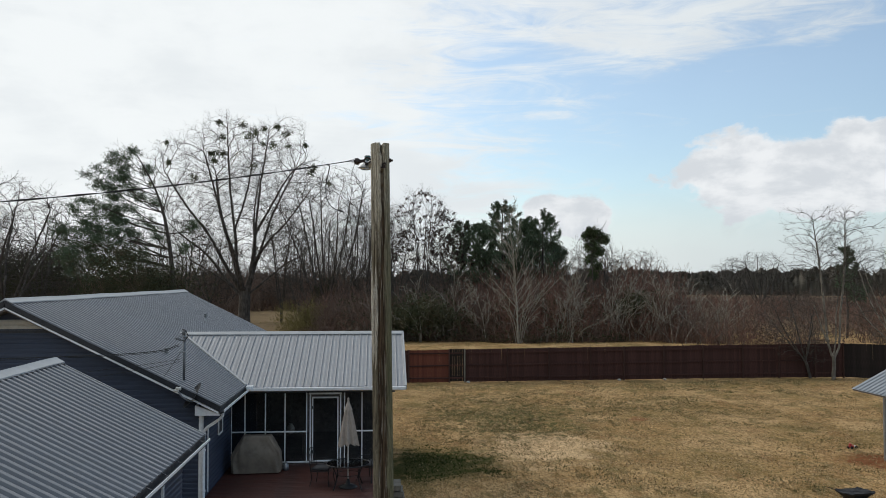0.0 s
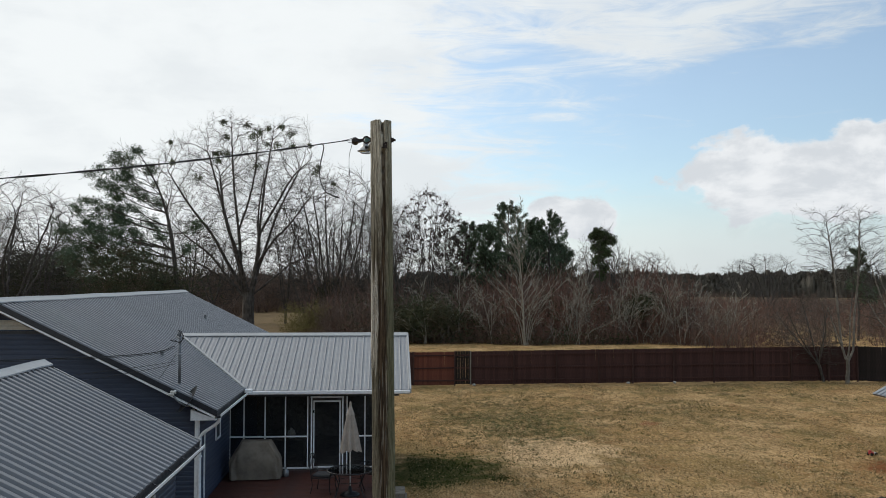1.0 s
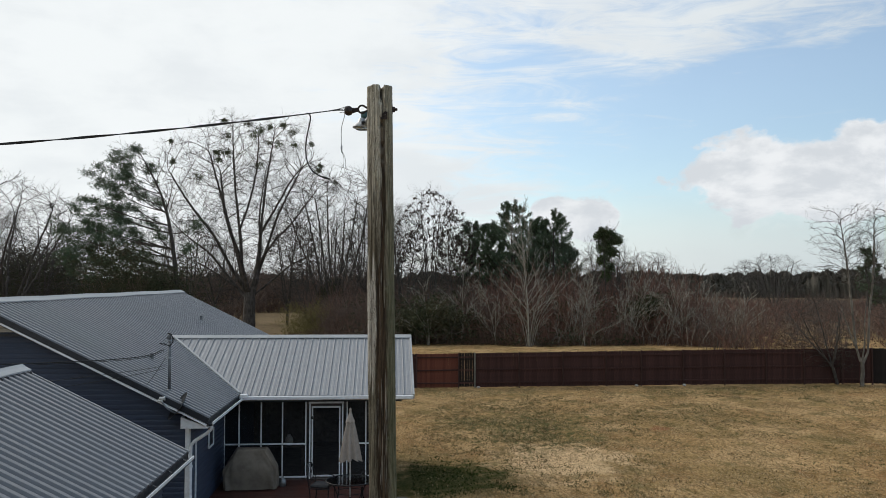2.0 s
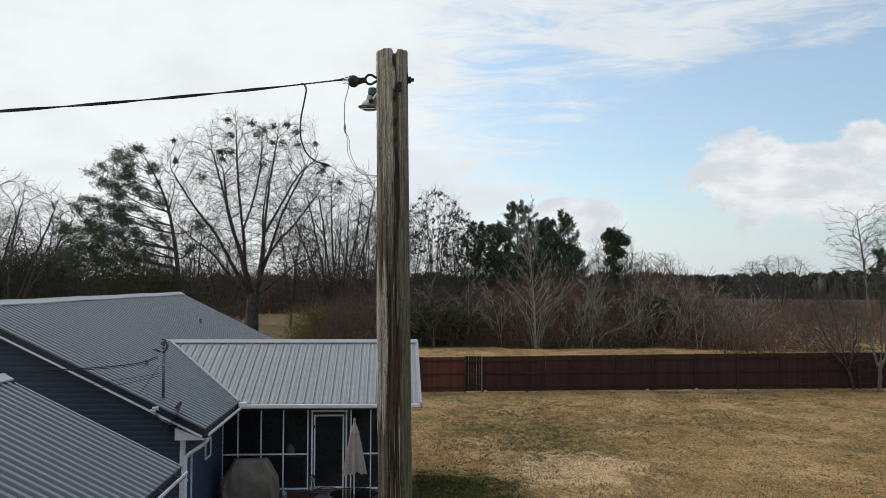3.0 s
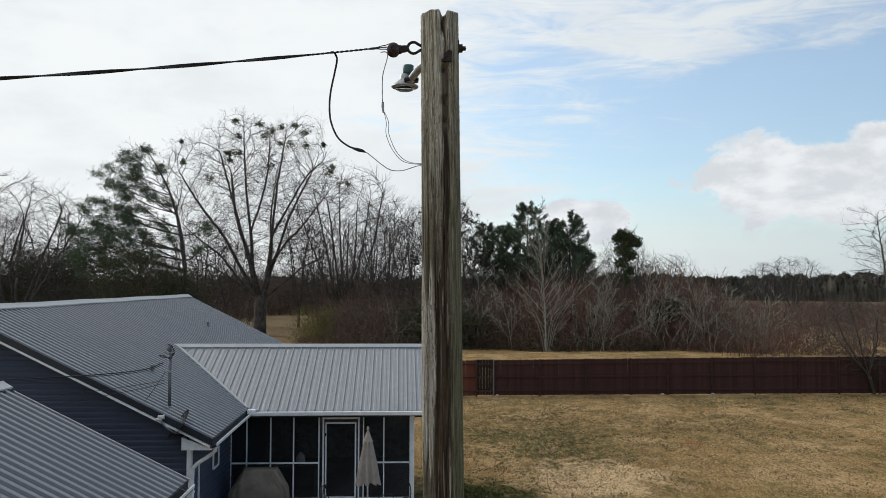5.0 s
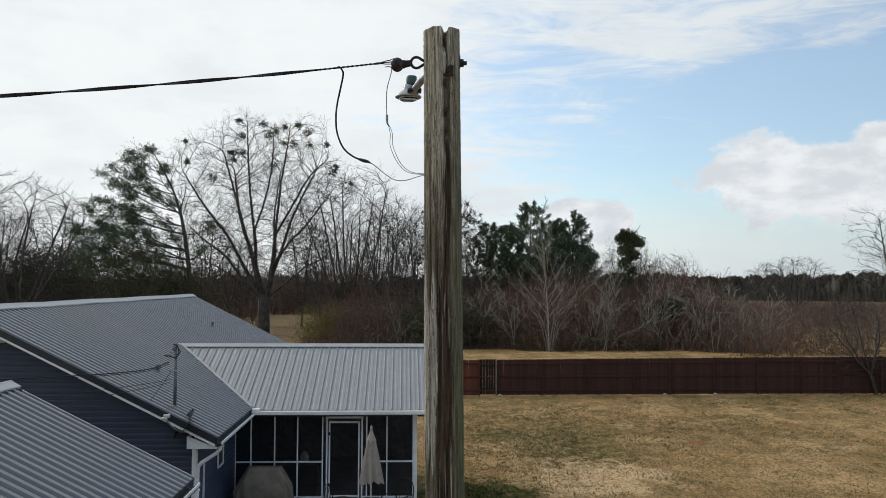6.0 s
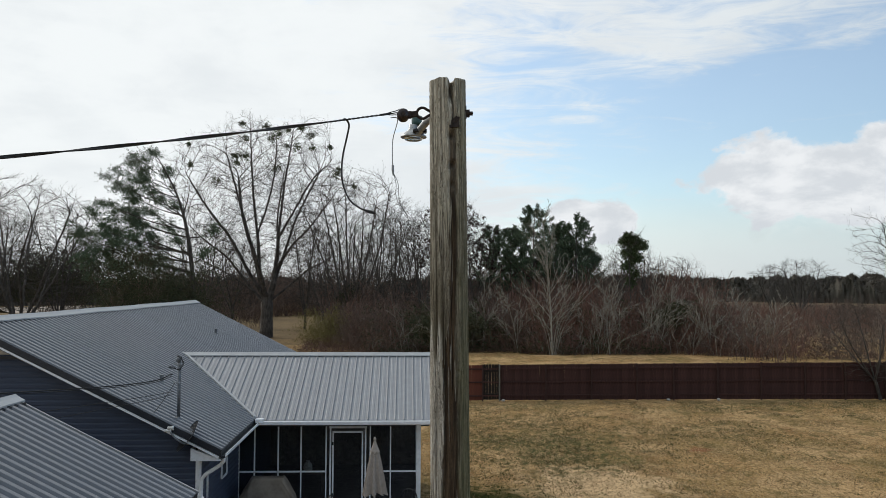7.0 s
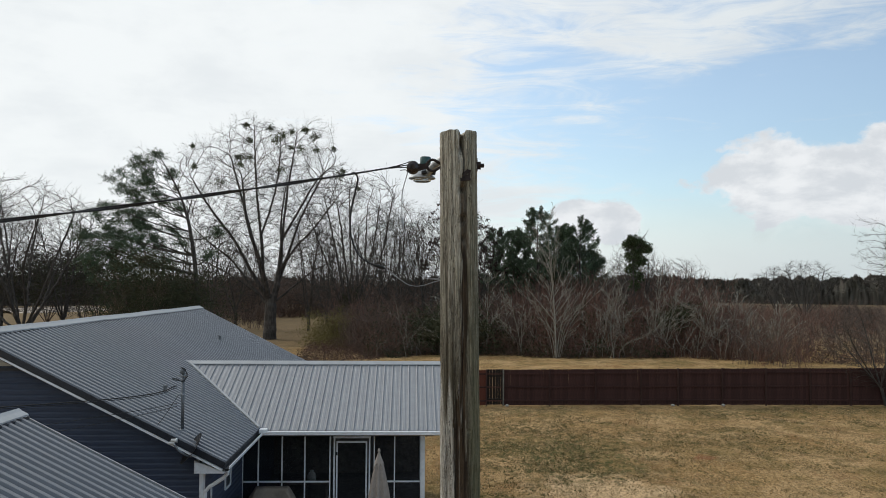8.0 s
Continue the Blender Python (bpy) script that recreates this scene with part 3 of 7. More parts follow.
def gable_roof(parent, x_ridge, z_ridge, x_eave, z_eave, y0, y1, material, rake, name="roof"):
    """Roof deck, rake boards, fascia and ridge cap of a roof whose ridge runs north."""
    k = (z_ridge - z_eave) / (x_eave - x_ridge)
    half = x_eave - x_ridge
    bm = bmesh.new()
    t = 0.16
    prof = [(x_ridge - half, 0, z_eave - 0.02), (x_ridge, 0, z_ridge - 0.02), (x_eave, 0, z_eave - 0.02), (x_eave - 0.02, 0, z_eave - t), (x_ridge, 0, z_ridge - t - 0.05), (x_ridge - half + 0.02, 0, z_eave - t)]
    prism(bm, prof, (0, y0 + 0.03, 0), (0, y1 - 0.03, 0))
    roof = part(name, bm, M_INSIDE, parent, "metal-clad gable roof")
    for sgn in (1, -1):
        run = math.hypot(half, z_ridge - z_eave) + 0.03
        lay_roof(roof, (x_ridge, y0, z_ridge), (0, 1, 0), (sgn * half, 0, z_eave - z_ridge), y1 - y0, run, material, 0.2286, 4, 0.046, 0.105)
        for y in (y0 - 0.035, y1):
            bm = bmesh.new()
            bar(bm, (x_ridge, y + 0.018, z_ridge - 0.050), (x_ridge + sgn * (half + 0.02), y + 0.018, z_eave - 0.060), 0.036, 0.125)
            part("rake_board", bm, rake, roof, "folded metal rake trim")
            bm = bmesh.new()
            bar(bm, (x_ridge, y + 0.03, z_ridge - 0.140), (x_ridge + sgn * (half - 0.02), y + 0.03, z_eave - 0.150), 0.045, 0.045)
            part("rake_moulding", bm, M_WHITE, roof, "thin white rake moulding")
        bm = bmesh.new()
        box(bm, x_ridge + sgn * half - 0.02, y0, z_eave - 0.14, x_ridge + sgn * half + 0.02, y1, z_eave - 0.005)
        part("fascia", bm, M_FASCIA, roof, "black eave fascia")
    bm = bmesh.new()
    steps, rows = 24, []
    for s0 in range(steps + 1):
        y = y0 - 0.03 + (y1 - y0 + 0.06) * s0 / steps
        wob = 0.006 * math.sin(s0 * 0.9) + 0.003 * math.sin(s0 * 2.3)
        rows.append([bm.verts.new((x_ridge + u, y, z_ridge + w + wob)) for u, w in ((-0.170, 0.052 - 0.17 * k), (-0.166, 0.074 - 0.166 * k), (-0.06, 0.078 - 0.06 * k), (0, 0.092), (0.06, 0.078 - 0.06 * k), (0.166, 0.074 - 0.166 * k), (0.170, 0.052 - 0.17 * k), (0, 0.05))])
    for ra, rb in zip(rows, rows[1:]):
        for i in range(8):
            bm.faces.new((ra[i], ra[(i + 1) % 8], rb[(i + 1) % 8], rb[i]))
    bm.faces.new(rows[0])
    bm.faces.new(rows[-1][::-1])
    part("ridge_cap", bm, M_CAP, roof, "paler folded metal ridge cap")
    # black strips added for the shadow line below the cap's edges
    for sgn in (1, -1):
        bm = bmesh.new()
        bar(bm, (x_ridge + sgn * 0.185, y0, z_ridge - 0.185 * k + 0.026), (x_ridge + sgn * 0.185, y1, z_ridge - 0.185 * k + 0.026), 0.02, 0.05)
        part("cap_shade_strip", bm, M_FASCIA, roof, "black strip standing in for the shade under the ridge cap")
    return roof


main_roof = gable_roof(house, RIDGE_X, RIDGE_Z, EAVE_X, EAVE_Z, SOUTH_Y, NORTH_Y, M_ROOF, M_FASCIA)
# white gutter line under the east eave, and the boxed end of the eave
bm = bmesh.new()
prism(bm, [(EAVE_X + 0.02, 0, EAVE_Z - 0.13), (EAVE_X + 0.10, 0, EAVE_Z - 0.13), (EAVE_X + 0.10, 0, EAVE_Z - 0.17), (EAVE_X + 0.02, 0, EAVE_Z - 0.19)], (0, SOUTH_Y + 0.02, 0), (0, 23.7, 0))
gutter = part("gutter", bm, M_FASCIA, main_roof, "dark eave gutter trough")
bm = bmesh.new()
box(bm, EAVE_X + 0.102, SOUTH_Y + 0.02, EAVE_Z - 0.140, EAVE_X + 0.125, 23.7, EAVE_Z - 0.085)
part("lip", bm, M_WHITE, gutter, "white gutter lip")
bm = bmesh.new()
prism(bm, [(-4.70, 0, EAVE_Z - 0.235), (EAVE_X, 0, EAVE_Z - 0.235), (EAVE_X, 0, EAVE_Z - 0.20), (-4.70, 0, EAVE_Z + 0.02)], (0, SOUTH_Y + 0.06, 0), (0, SOUTH_Y + 0.40, 0))
part("eave_return", bm, M_WHITE, main_roof, "white boxed eave return")
bm = bmesh.new()
box(bm, -4.66, 20.1, EAVE_Z - 0.26, EAVE_X - 0.02, 24.2, EAVE_Z - 0.235)
part("soffit", bm, M_WHITE, main_roof, "white soffit")
# small vent pipes through the roof
for vx, vy in ((-7.15, 33.0), (-6.1, 22.6)):
    vz = RIDGE_Z - (vx - RIDGE_X) * 0.5
    bm = bmesh.new()
    lathe(bm, [(0.10, -0.03), (0.06, 0.05), (0.045, 0.06), (0.045, 0.17), (0.055, 0.175), (0.055, 0.20), (0.03, 0.20)], 12, (vx, vy, vz))
    part("vent_pipe", bm, M_GREYMAST, main_roof, "grey plumbing vent pipe")

WALL_X, WALL_Y = -4.62, 20.12


def siding_board(parent, a, b, z, h, out, material, name="siding_board"):
    """One lap board from a to b (x, y), its foot standing proud."""
    a, b, o = Vector((*a, z)), Vector((*b, z)), Vector(out)
    bm = bmesh.new()
    prof = [(-0.01, 0.0), (0.024, 0.0), (0.026, h * 0.62), (0.006, h * 0.95), (0.004, h), (-0.01, h)]
    prism(bm, [a + o * u + Vector((0, 0, v)) for u, v in prof], (0, 0, 0), b - a)
    return part(name, bm, material, parent)


# solid core of the house, then boards on the walls that show
bm = bmesh.new()
prism(bm, [(-13.76, 0, -0.4), (WALL_X - 0.02, 0, -0.4), (WALL_X - 0.02, 0, 3.08), (RIDGE_X, 0, 5.35), (-13.76, 0, 3.08)], (0, WALL_Y + 0.02, 0), (0, 38.0, 0))
walls = part("wall", bm, M_SIDING, house, "navy lap-sided house wall")
H_LAP = 0.115
z = 0.3
while z < RIDGE_Z - 0.5:
    k = min(1.0, max(0.0, (z - 0.05 - EAVE_Z + 0.16) / (RIDGE_Z - EAVE_Z)))
    east = WALL_X + (RIDGE_X - WALL_X) * k if k > 0 else WALL_X
    east = min(east, WALL_X)
    west = 2 * RIDGE_X - east
    siding_board(walls, (west, WALL_Y), (east, WALL_Y), z, H_LAP, (0, -1, 0), M_BEIGE if z > 4.86 else M_SIDING)
    if z < EAVE_Z - 0.4:
        siding_board(walls, (WALL_X, WALL_Y), (WALL_X, 24.3), z, H_LAP, (1, 0, 0), M_SIDING)
    z += H_LAP
bm = bmesh.new()
box(bm, WALL_X - 0.045, WALL_Y - 0.045, -0.3, WALL_X + 0.045, WALL_Y + 0.10, EAVE_Z - 0.28, 0.006)
part("corner_trim", bm, M_WHITE, walls, "white corner board")
bm = bmesh.new()
bar(bm, (WALL_X - 6.0, WALL_Y - 0.03, 4.84), (RIDGE_X + 1.0, WALL_Y - 0.03, 4.84), 0.03, 0.06)
part("gable_band", bm, M_FASCIA, walls)
bm = bmesh.new()
rod(bm, [(EAVE_X + 0.06, 19.86, EAVE_Z - 0.16), (EAVE_X + 0.05, 19.88, EAVE_Z - 0.26), (EAVE_X - 0.05, 19.93, EAVE_Z - 0.36), (-4.45, 20.02, EAVE_Z - 0.56), (-4.53, 20.04, EAVE_Z - 0.66), (-4.535, 20.04, EAVE_Z - 0.9), (-4.535, 20.04, 0.15), (-4.50, 19.98, 0.02)], 0.040, 10)
spout = part("downspout", bm, M_WHITE, house, "white bent downspout at the house corner", True)
for dz in (0.9, 1.9):
    bm = bmesh.new()
    lathe(bm, [(0.055, -0.02), (0.058, 0.0), (0.055, 0.02)], 10, (-4.535, 20.04, dz))
    part("strap", bm, M_WHITE, spout)
bm = bmesh.new()
bar(bm, (WALL_X + 0.05, 20.75, 0.7), (WALL_X + 0.05, 20.75, 2.35), 0.035, 0.035)
part("conduit", bm, M_WHITE, walls, "thin white conduit on the wall")
# framed dark panel added as stand-in for an unidentified pale fitting
bm = bmesh.new()
box(bm, WALL_X + 0.02, 22.14, 1.92, WALL_X + 0.045, 22.66, 2.30)
vent = part("wall_vent", bm, M_FASCIA, walls, "dark panel added for an unidentified pale wall fitting")
for a, b in (((22.12, 1.90), (22.12, 2.32)), ((22.68, 1.90), (22.68, 2.32)), ((22.12, 1.90), (22.68, 1.90)), ((22.12, 2.32), (22.68, 2.32))):
    bm = bmesh.new()
    bar(bm, (WALL_X + 0.055, *a), (WALL_X + 0.055, *b), 0.035, 0.035, (1, 0, 0))
    part("frame", bm, M_WHITE, vent, "white panel frame")

# ---------------------------------------------------------------- screened porch
PR_Y, PR_Z, PE_Y, PE_Z, PX = 27.0, 4.345, 23.62, 3.00, 0.56
porch = thing("screened_porch", "screened porch with white frames and a pale ribbed metal roof", "porch")
bm = bmesh.new()
prism(bm, [(0, PE_Y, PE_Z - 0.02), (0, PR_Y, PR_Z - 0.02), (0, 2 * PR_Y - PE_Y, PE_Z - 0.02), (0, 2 * PR_Y - PE_Y, PE_Z - 0.12), (0, PR_Y, PR_Z - 0.15), (0, PE_Y, PE_Z - 0.12)], (-7.5, 0, 0), (PX - 0.03, 0, 0))
porch_roof = part("roof", bm, M_INSIDE, porch, "pale ribbed metal gable roof")
prun = math.hypot(PR_Y - PE_Y, PR_Z - PE_Z) + 0.04
for sgn in (-1, 1):
    lay_roof(porch_roof, (PX, PR_Y, PR_Z), (-1, 0, 0), (0, sgn * (PR_Y - PE_Y), PE_Z - PR_Z), 8.0, prun, M_PORCHROOF)
    bm = bmesh.new()
    bar(bm, (PX + 0.012, PR_Y, PR_Z - 0.035), (PX + 0.012, PR_Y + sgn * (PR_Y - PE_Y + 0.03), PE_Z - 0.05), 0.05, 0.14)
    part("rake_trim", bm, M_CAP, porch_roof, "pale metal rake trim")
bm = bmesh.new()
kp = (PR_Z - PE_Z) / (PR_Y - PE_Y)
for sgn in (-1, 1):
    prism(bm, [(0, PR_Y, PR_Z + 0.055), (0, PR_Y + sgn * 0.17, PR_Z + 0.046 - 0.17 * kp), (0, PR_Y + sgn * 0.175, PR_Z + 0.026 - 0.17 * kp), (0, PR_Y, PR_Z + 0.035)], (-7.15, 0, 0), (PX + 0.02, 0, 0))
part("ridge_cap", bm, M_CAP, porch_roof, "pale folded ridge cap")
bm = bmesh.new()
prism(bm, [(0, PE_Y - 0.02, PE_Z - 0.02), (0, PE_Y - 0.13, PE_Z - 0.03), (0, PE_Y - 0.12, PE_Z - 0.11), (0, PE_Y - 0.02, PE_Z - 0.14)], (-4.02, 0, 0), (PX, 0, 0))
part("gutter", bm, M_WHITE, porch_roof, "white metal gutter")
bm = bmesh.new()
box(bm, -4.06, PE_Y - 0.16, PE_Z - 0.07, -3.86, PE_Y + 0.04, PE_Z + 0.035, 0.01)
part("gutter_box", bm, M_WHITE, porch_roof, "white box at the gutter's end")
# pale flashing in the valley between the two roofs
bm = bmesh.new()
va, vb = Vector((-4.08, PE_Y - 0.02, PE_Z + 0.050)), Vector((RIDGE_X + (RIDGE_Z - PR_Z) / 0.5, PR_Y, PR_Z + 0.050))
bar(bm, va + Vector((0, 0, 0.022)), va.lerp(vb, 0.955) + Vector((0, 0, 0.022)), 0.07, 0.05)
part("valley_flashing", bm, M_CAP, porch_roof, "pale valley flashing")

DECK_Z, SCR_Y = 0.62, 24.3
FX0, FX1 = WALL_X, 0.02
frame_top = 2.80


def stick(a, b, w=0.045, d=0.06, label="white screen frame bar", parent=porch, material=M_WHITE, name="frame_bar"):
    bm = bmesh.new()
    bar(bm, a, b, w, d, (0, 1, 0) if abs(a[2] - b[2]) > 0.01 else (0, 0, 1))
    return part(name, bm, material, parent, label)


for fx in (-4.60, -4.20, -3.60, -3.02, -2.38, -1.25, -0.73):
    stick((fx, SCR_Y, DECK_Z + 0.02), (fx, SCR_Y, frame_top), 0.030)
bm = bmesh.new()
box(bm, -0.07, SCR_Y - 0.05, 0.0, 0.05, SCR_Y + 0.07, frame_top, 0.005)
part("corner_post", bm, M_WHITE, porch, "white corner post")
for z0, a, b in ((1.57, FX0, -2.38), (1.57, -1.25, -0.07), (DECK_Z + 0.05, FX0, -2.28), (DECK_Z + 0.05, -1.36, -0.07)):
    stick((a, SCR_Y, z0), (b, SCR_Y, z0), 0.06, 0.036)
stick((FX0, SCR_Y, frame_top - 0.03), (PX - 0.3, SCR_Y, frame_top - 0.03), 0.08, 0.10, "dark header beam", porch, M_FASCIA, "header")
# screen door in its frame
door = thing("screen_door", "closed white-framed screen door of the porch", "door")
for a, b in (((-2.27, SCR_Y - 0.01, DECK_Z), (-2.27, SCR_Y - 0.01, 2.72)), ((-1.37, SCR_Y - 0.01, DECK_Z), (-1.37, SCR_Y - 0.01, 2.72))):
    stick(a, b, 0.036, 0.09, "white door jamb", door, M_WHITE, "jamb")
stick((-2.30, SCR_Y - 0.01, 2.70), (-1.34, SCR_Y - 0.01, 2.70), 0.07, 0.05, "white door head", door, M_WHITE, "head")
for a, b in (((-2.20, SCR_Y - 0.03, DECK_Z + 0.04), (-2.20, SCR_Y - 0.03, 2.60)), ((-1.45, SCR_Y - 0.03, DECK_Z + 0.04), (-1.45, SCR_Y - 0.03, 2.60))):
    stick(a, b, 0.036, 0.035, "white door stile", door, M_WHITE, "stile")
for z0 in (2.58, DECK_Z + 0.08):
    stick((-2.20, SCR_Y - 0.03, z0), (-1.45, SCR_Y - 0.03, z0), 0.035, 0.045, "white door rail", door, M_WHITE, "rail")
bm = bmesh.new()
box(bm, -2.18, SCR_Y - 0.032, DECK_Z + 0.10, -1.47, SCR_Y - 0.030, 2.56)
part("screen", bm, M_SCREEN, door, "dark insect screen")
bm = bmesh.new()
box(bm, -2.225, SCR_Y - 0.075, 2.25, -2.185, SCR_Y - 0.045, 2.33)
box(bm, -2.225, SCR_Y - 0.075, 0.95, -2.185, SCR_Y - 0.045, 1.03)
part("hinge", bm, M_BLACKMETAL, door, "black hinges")
for a, b, lo, hi in [(x0, x1, zz0, zz1) for x0, x1 in ((-4.58, -4.22), (-4.18, -3.62), (-3.58, -3.04), (-3.0, -2.4), (-1.23, -0.75), (-0.71, -0.08)) for zz0, zz1 in ((DECK_Z + 0.07, 1.55), (1.59, frame_top - 0.08))]:
    bm = bmesh.new()
    box(bm, a, SCR_Y + 0.008, lo, b, SCR_Y + 0.010, hi)
    part("screen_panel", bm, M_SCREEN, porch, "dark insect screen")
# the east side of the porch
for fy in (25.6, 26.9, 28.2, 29.6):
    stick((0.0, fy, DECK_Z), (0.0, fy, frame_top), 0.045)
for z0 in (1.57, DECK_Z + 0.05, frame_top - 0.03):
    stick((0.0, SCR_Y, z0), (0.0, 29.6, z0), 0.045, 0.05)
for fy0, fy1 in ((24.38, 25.58), (25.62, 26.88), (26.92, 28.18), (28.22, 29.58)):
    bm = bmesh.new()
    box(bm, -0.01, fy0, DECK_Z + 0.07, -0.008, fy1, frame_top - 0.05)
    part("screen_panel", bm, M_SCREEN, porch, "dark insect screen")
bm = bmesh.new()
prism(bm, [(0, 23.9, PE_Z - 0.12), (0, PR_Y, PR_Z - 0.16), (0, 30.1, PE_Z - 0.12)], (-0.02, 0, 0), (0.04, 0, 0))
part("gable_panel", bm, M_WHITE, porch, "white gable panel")
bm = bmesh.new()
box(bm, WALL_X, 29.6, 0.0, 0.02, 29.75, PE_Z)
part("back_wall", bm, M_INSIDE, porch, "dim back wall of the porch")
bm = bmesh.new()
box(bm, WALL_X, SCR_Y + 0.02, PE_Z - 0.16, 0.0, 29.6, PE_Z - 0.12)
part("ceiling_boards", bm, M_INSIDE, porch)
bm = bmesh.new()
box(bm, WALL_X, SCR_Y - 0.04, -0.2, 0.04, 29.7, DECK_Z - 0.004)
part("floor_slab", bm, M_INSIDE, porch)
# dim things inside the porch
ptable = thing("console_table", "dark console table inside the screened porch", "table", (-3.2, 25.25, DECK_Z))
bm = bmesh.new()
box(bm, -0.7, -0.22, 0.70, 0.7, 0.22, 0.74, 0.008)
part("tabletop", bm, M_INSIDE, ptable)
for lx in (-0.65, 0.65):
    for ly in (-0.18, 0.18):
        bm = bmesh.new()
        box(bm, lx - 0.025, ly - 0.025, 0, lx + 0.025, ly + 0.025, 0.70)
        part("leg", bm, M_INSIDE, ptable)
bm = bmesh.new()
lathe(bm, [(0.07, 0), (0.11, 0.02), (0.12, 0.14), (0.10, 0.22), (0.05, 0.26), (0.05, 0.30)], 16)
single("jug", bm, M_PLASTIC, "pale round jug on the console table", "jug", (-2.94, 25.20, DECK_Z + 0.74), smooth=True)

# ---------------------------------------------------------------- deck
deck = thing("deck", "red-stained plank deck in front of the porch", "deck", kind="structure")
bm = bmesh.new()
box(bm, WALL_X + 0.05, 17.6, -0.25, 0.0, SCR_Y - 0.10, DECK_Z - 0.03)
part("deck_frame", bm, M_DECK, deck, "dark red rim joists")
me = finish("deck_board", box(bmesh.new(), WALL_X + 0.03, 0.0, 0.0, 0.04, 0.136, 0.026, 0.003), M_DECK)
for i in range(46):
    ob = new("deck_board", me)
    ob.parent = deck
    ob.matrix_basis = pose(0.004 * math.sin(i * 2.3), 17.6 + 0.144 * i, DECK_Z - 0.028 + 0.001 * math.sin(i * 1.9))
steps = thing("deck_step", "weathered stacked wooden step at the deck's edge", "step", (0.07, 21.9, 0))
for i, (w, z0) in enumerate(((0.42, 0.0), (0.38, 0.17), (0.32, 0.34))):
    for j in range(2):
        bm = bmesh.new()
        box(bm, 0.0, j * 0.4, z0, w, j * 0.4 + 0.38, z0 + 0.15, 0.008)
        part("tread", bm, M_LUMBER, steps)

# ---------------------------------------------------------------- garage wing
gar = thing("garage", "garage wing with a slate-grey ribbed metal roof and navy siding", "garage")
GR_X, GR_Z, GE_X, GE_Z, G_N = -7.05, 4.38, -3.95, 2.80, 17.2
gable_roof(gar, GR_X, GR_Z, GE_X, GE_Z, 3.4, G_N, M_ROOF, M_CAP)
bm = bmesh.new()
prism(bm, [(-9.8, 0, -0.4), (-4.35, 0, -0.4), (-4.35, 0, GE_Z - 0.2), (GR_X, 0, GR_Z - 0.28), (-9.8, 0, GE_Z - 0.2)], (0, 3.9, 0), (0, G_N - 0.3, 0))
gwall = part("wall", bm, M_SIDING, gar, "navy lap-sided garage wall")
z = 0.0
while z < GE_Z - 0.4:
    siding_board(gwall, (-4.35, 4.0), (-4.35, G_N - 0.3), z, H_LAP, (1, 0, 0), M_SIDING)
    siding_board(gwall, (-4.35, G_N - 0.3), (-9.8, G_N - 0.3), z, H_LAP, (0, 1, 0), M_SIDING)
    z += H_LAP
bm = bmesh.new()
prism(bm, [(GE_X + 0.02, 0, GE_Z - 0.14), (GE_X + 0.11, 0, GE_Z - 0.14), (GE_X + 0.11, 0, GE_Z - 0.18), (GE_X + 0.02, 0, GE_Z - 0.19)], (0, 3.5, 0), (0, G_N, 0))
gutter = part("gutter", bm, M_FASCIA, gar, "dark eave gutter trough")
bm = bmesh.new()
box(bm, GE_X + 0.112, 3.5, GE_Z - 0.135, GE_X + 0.135, G_N, GE_Z - 0.085)
part("lip", bm, M_WHITE, gutter, "white gutter lip")
for i in range(13):
    bm = bmesh.new()
    bar(bm, (GE_X, G_N - 0.5 - 1.0 * i, GE_Z - 0.03), (GE_X + 0.12, G_N - 0.5 - 1.0 * i, GE_Z - 0.09), 0.03, 0.008)
    part("hanger", bm, M_FASCIA, gutter)
bm = bmesh.new()
bar(bm, (-4.31, 15.2, -0.1), (-4.31, 15.2, GE_Z - 0.2), 0.06, 0.06)
part("corner_trim", bm, M_WHITE, gar, "white trim board")

# ---------------------------------------------------------------- utility pole
POLE = Vector((-0.112, 6.205, 0.0))


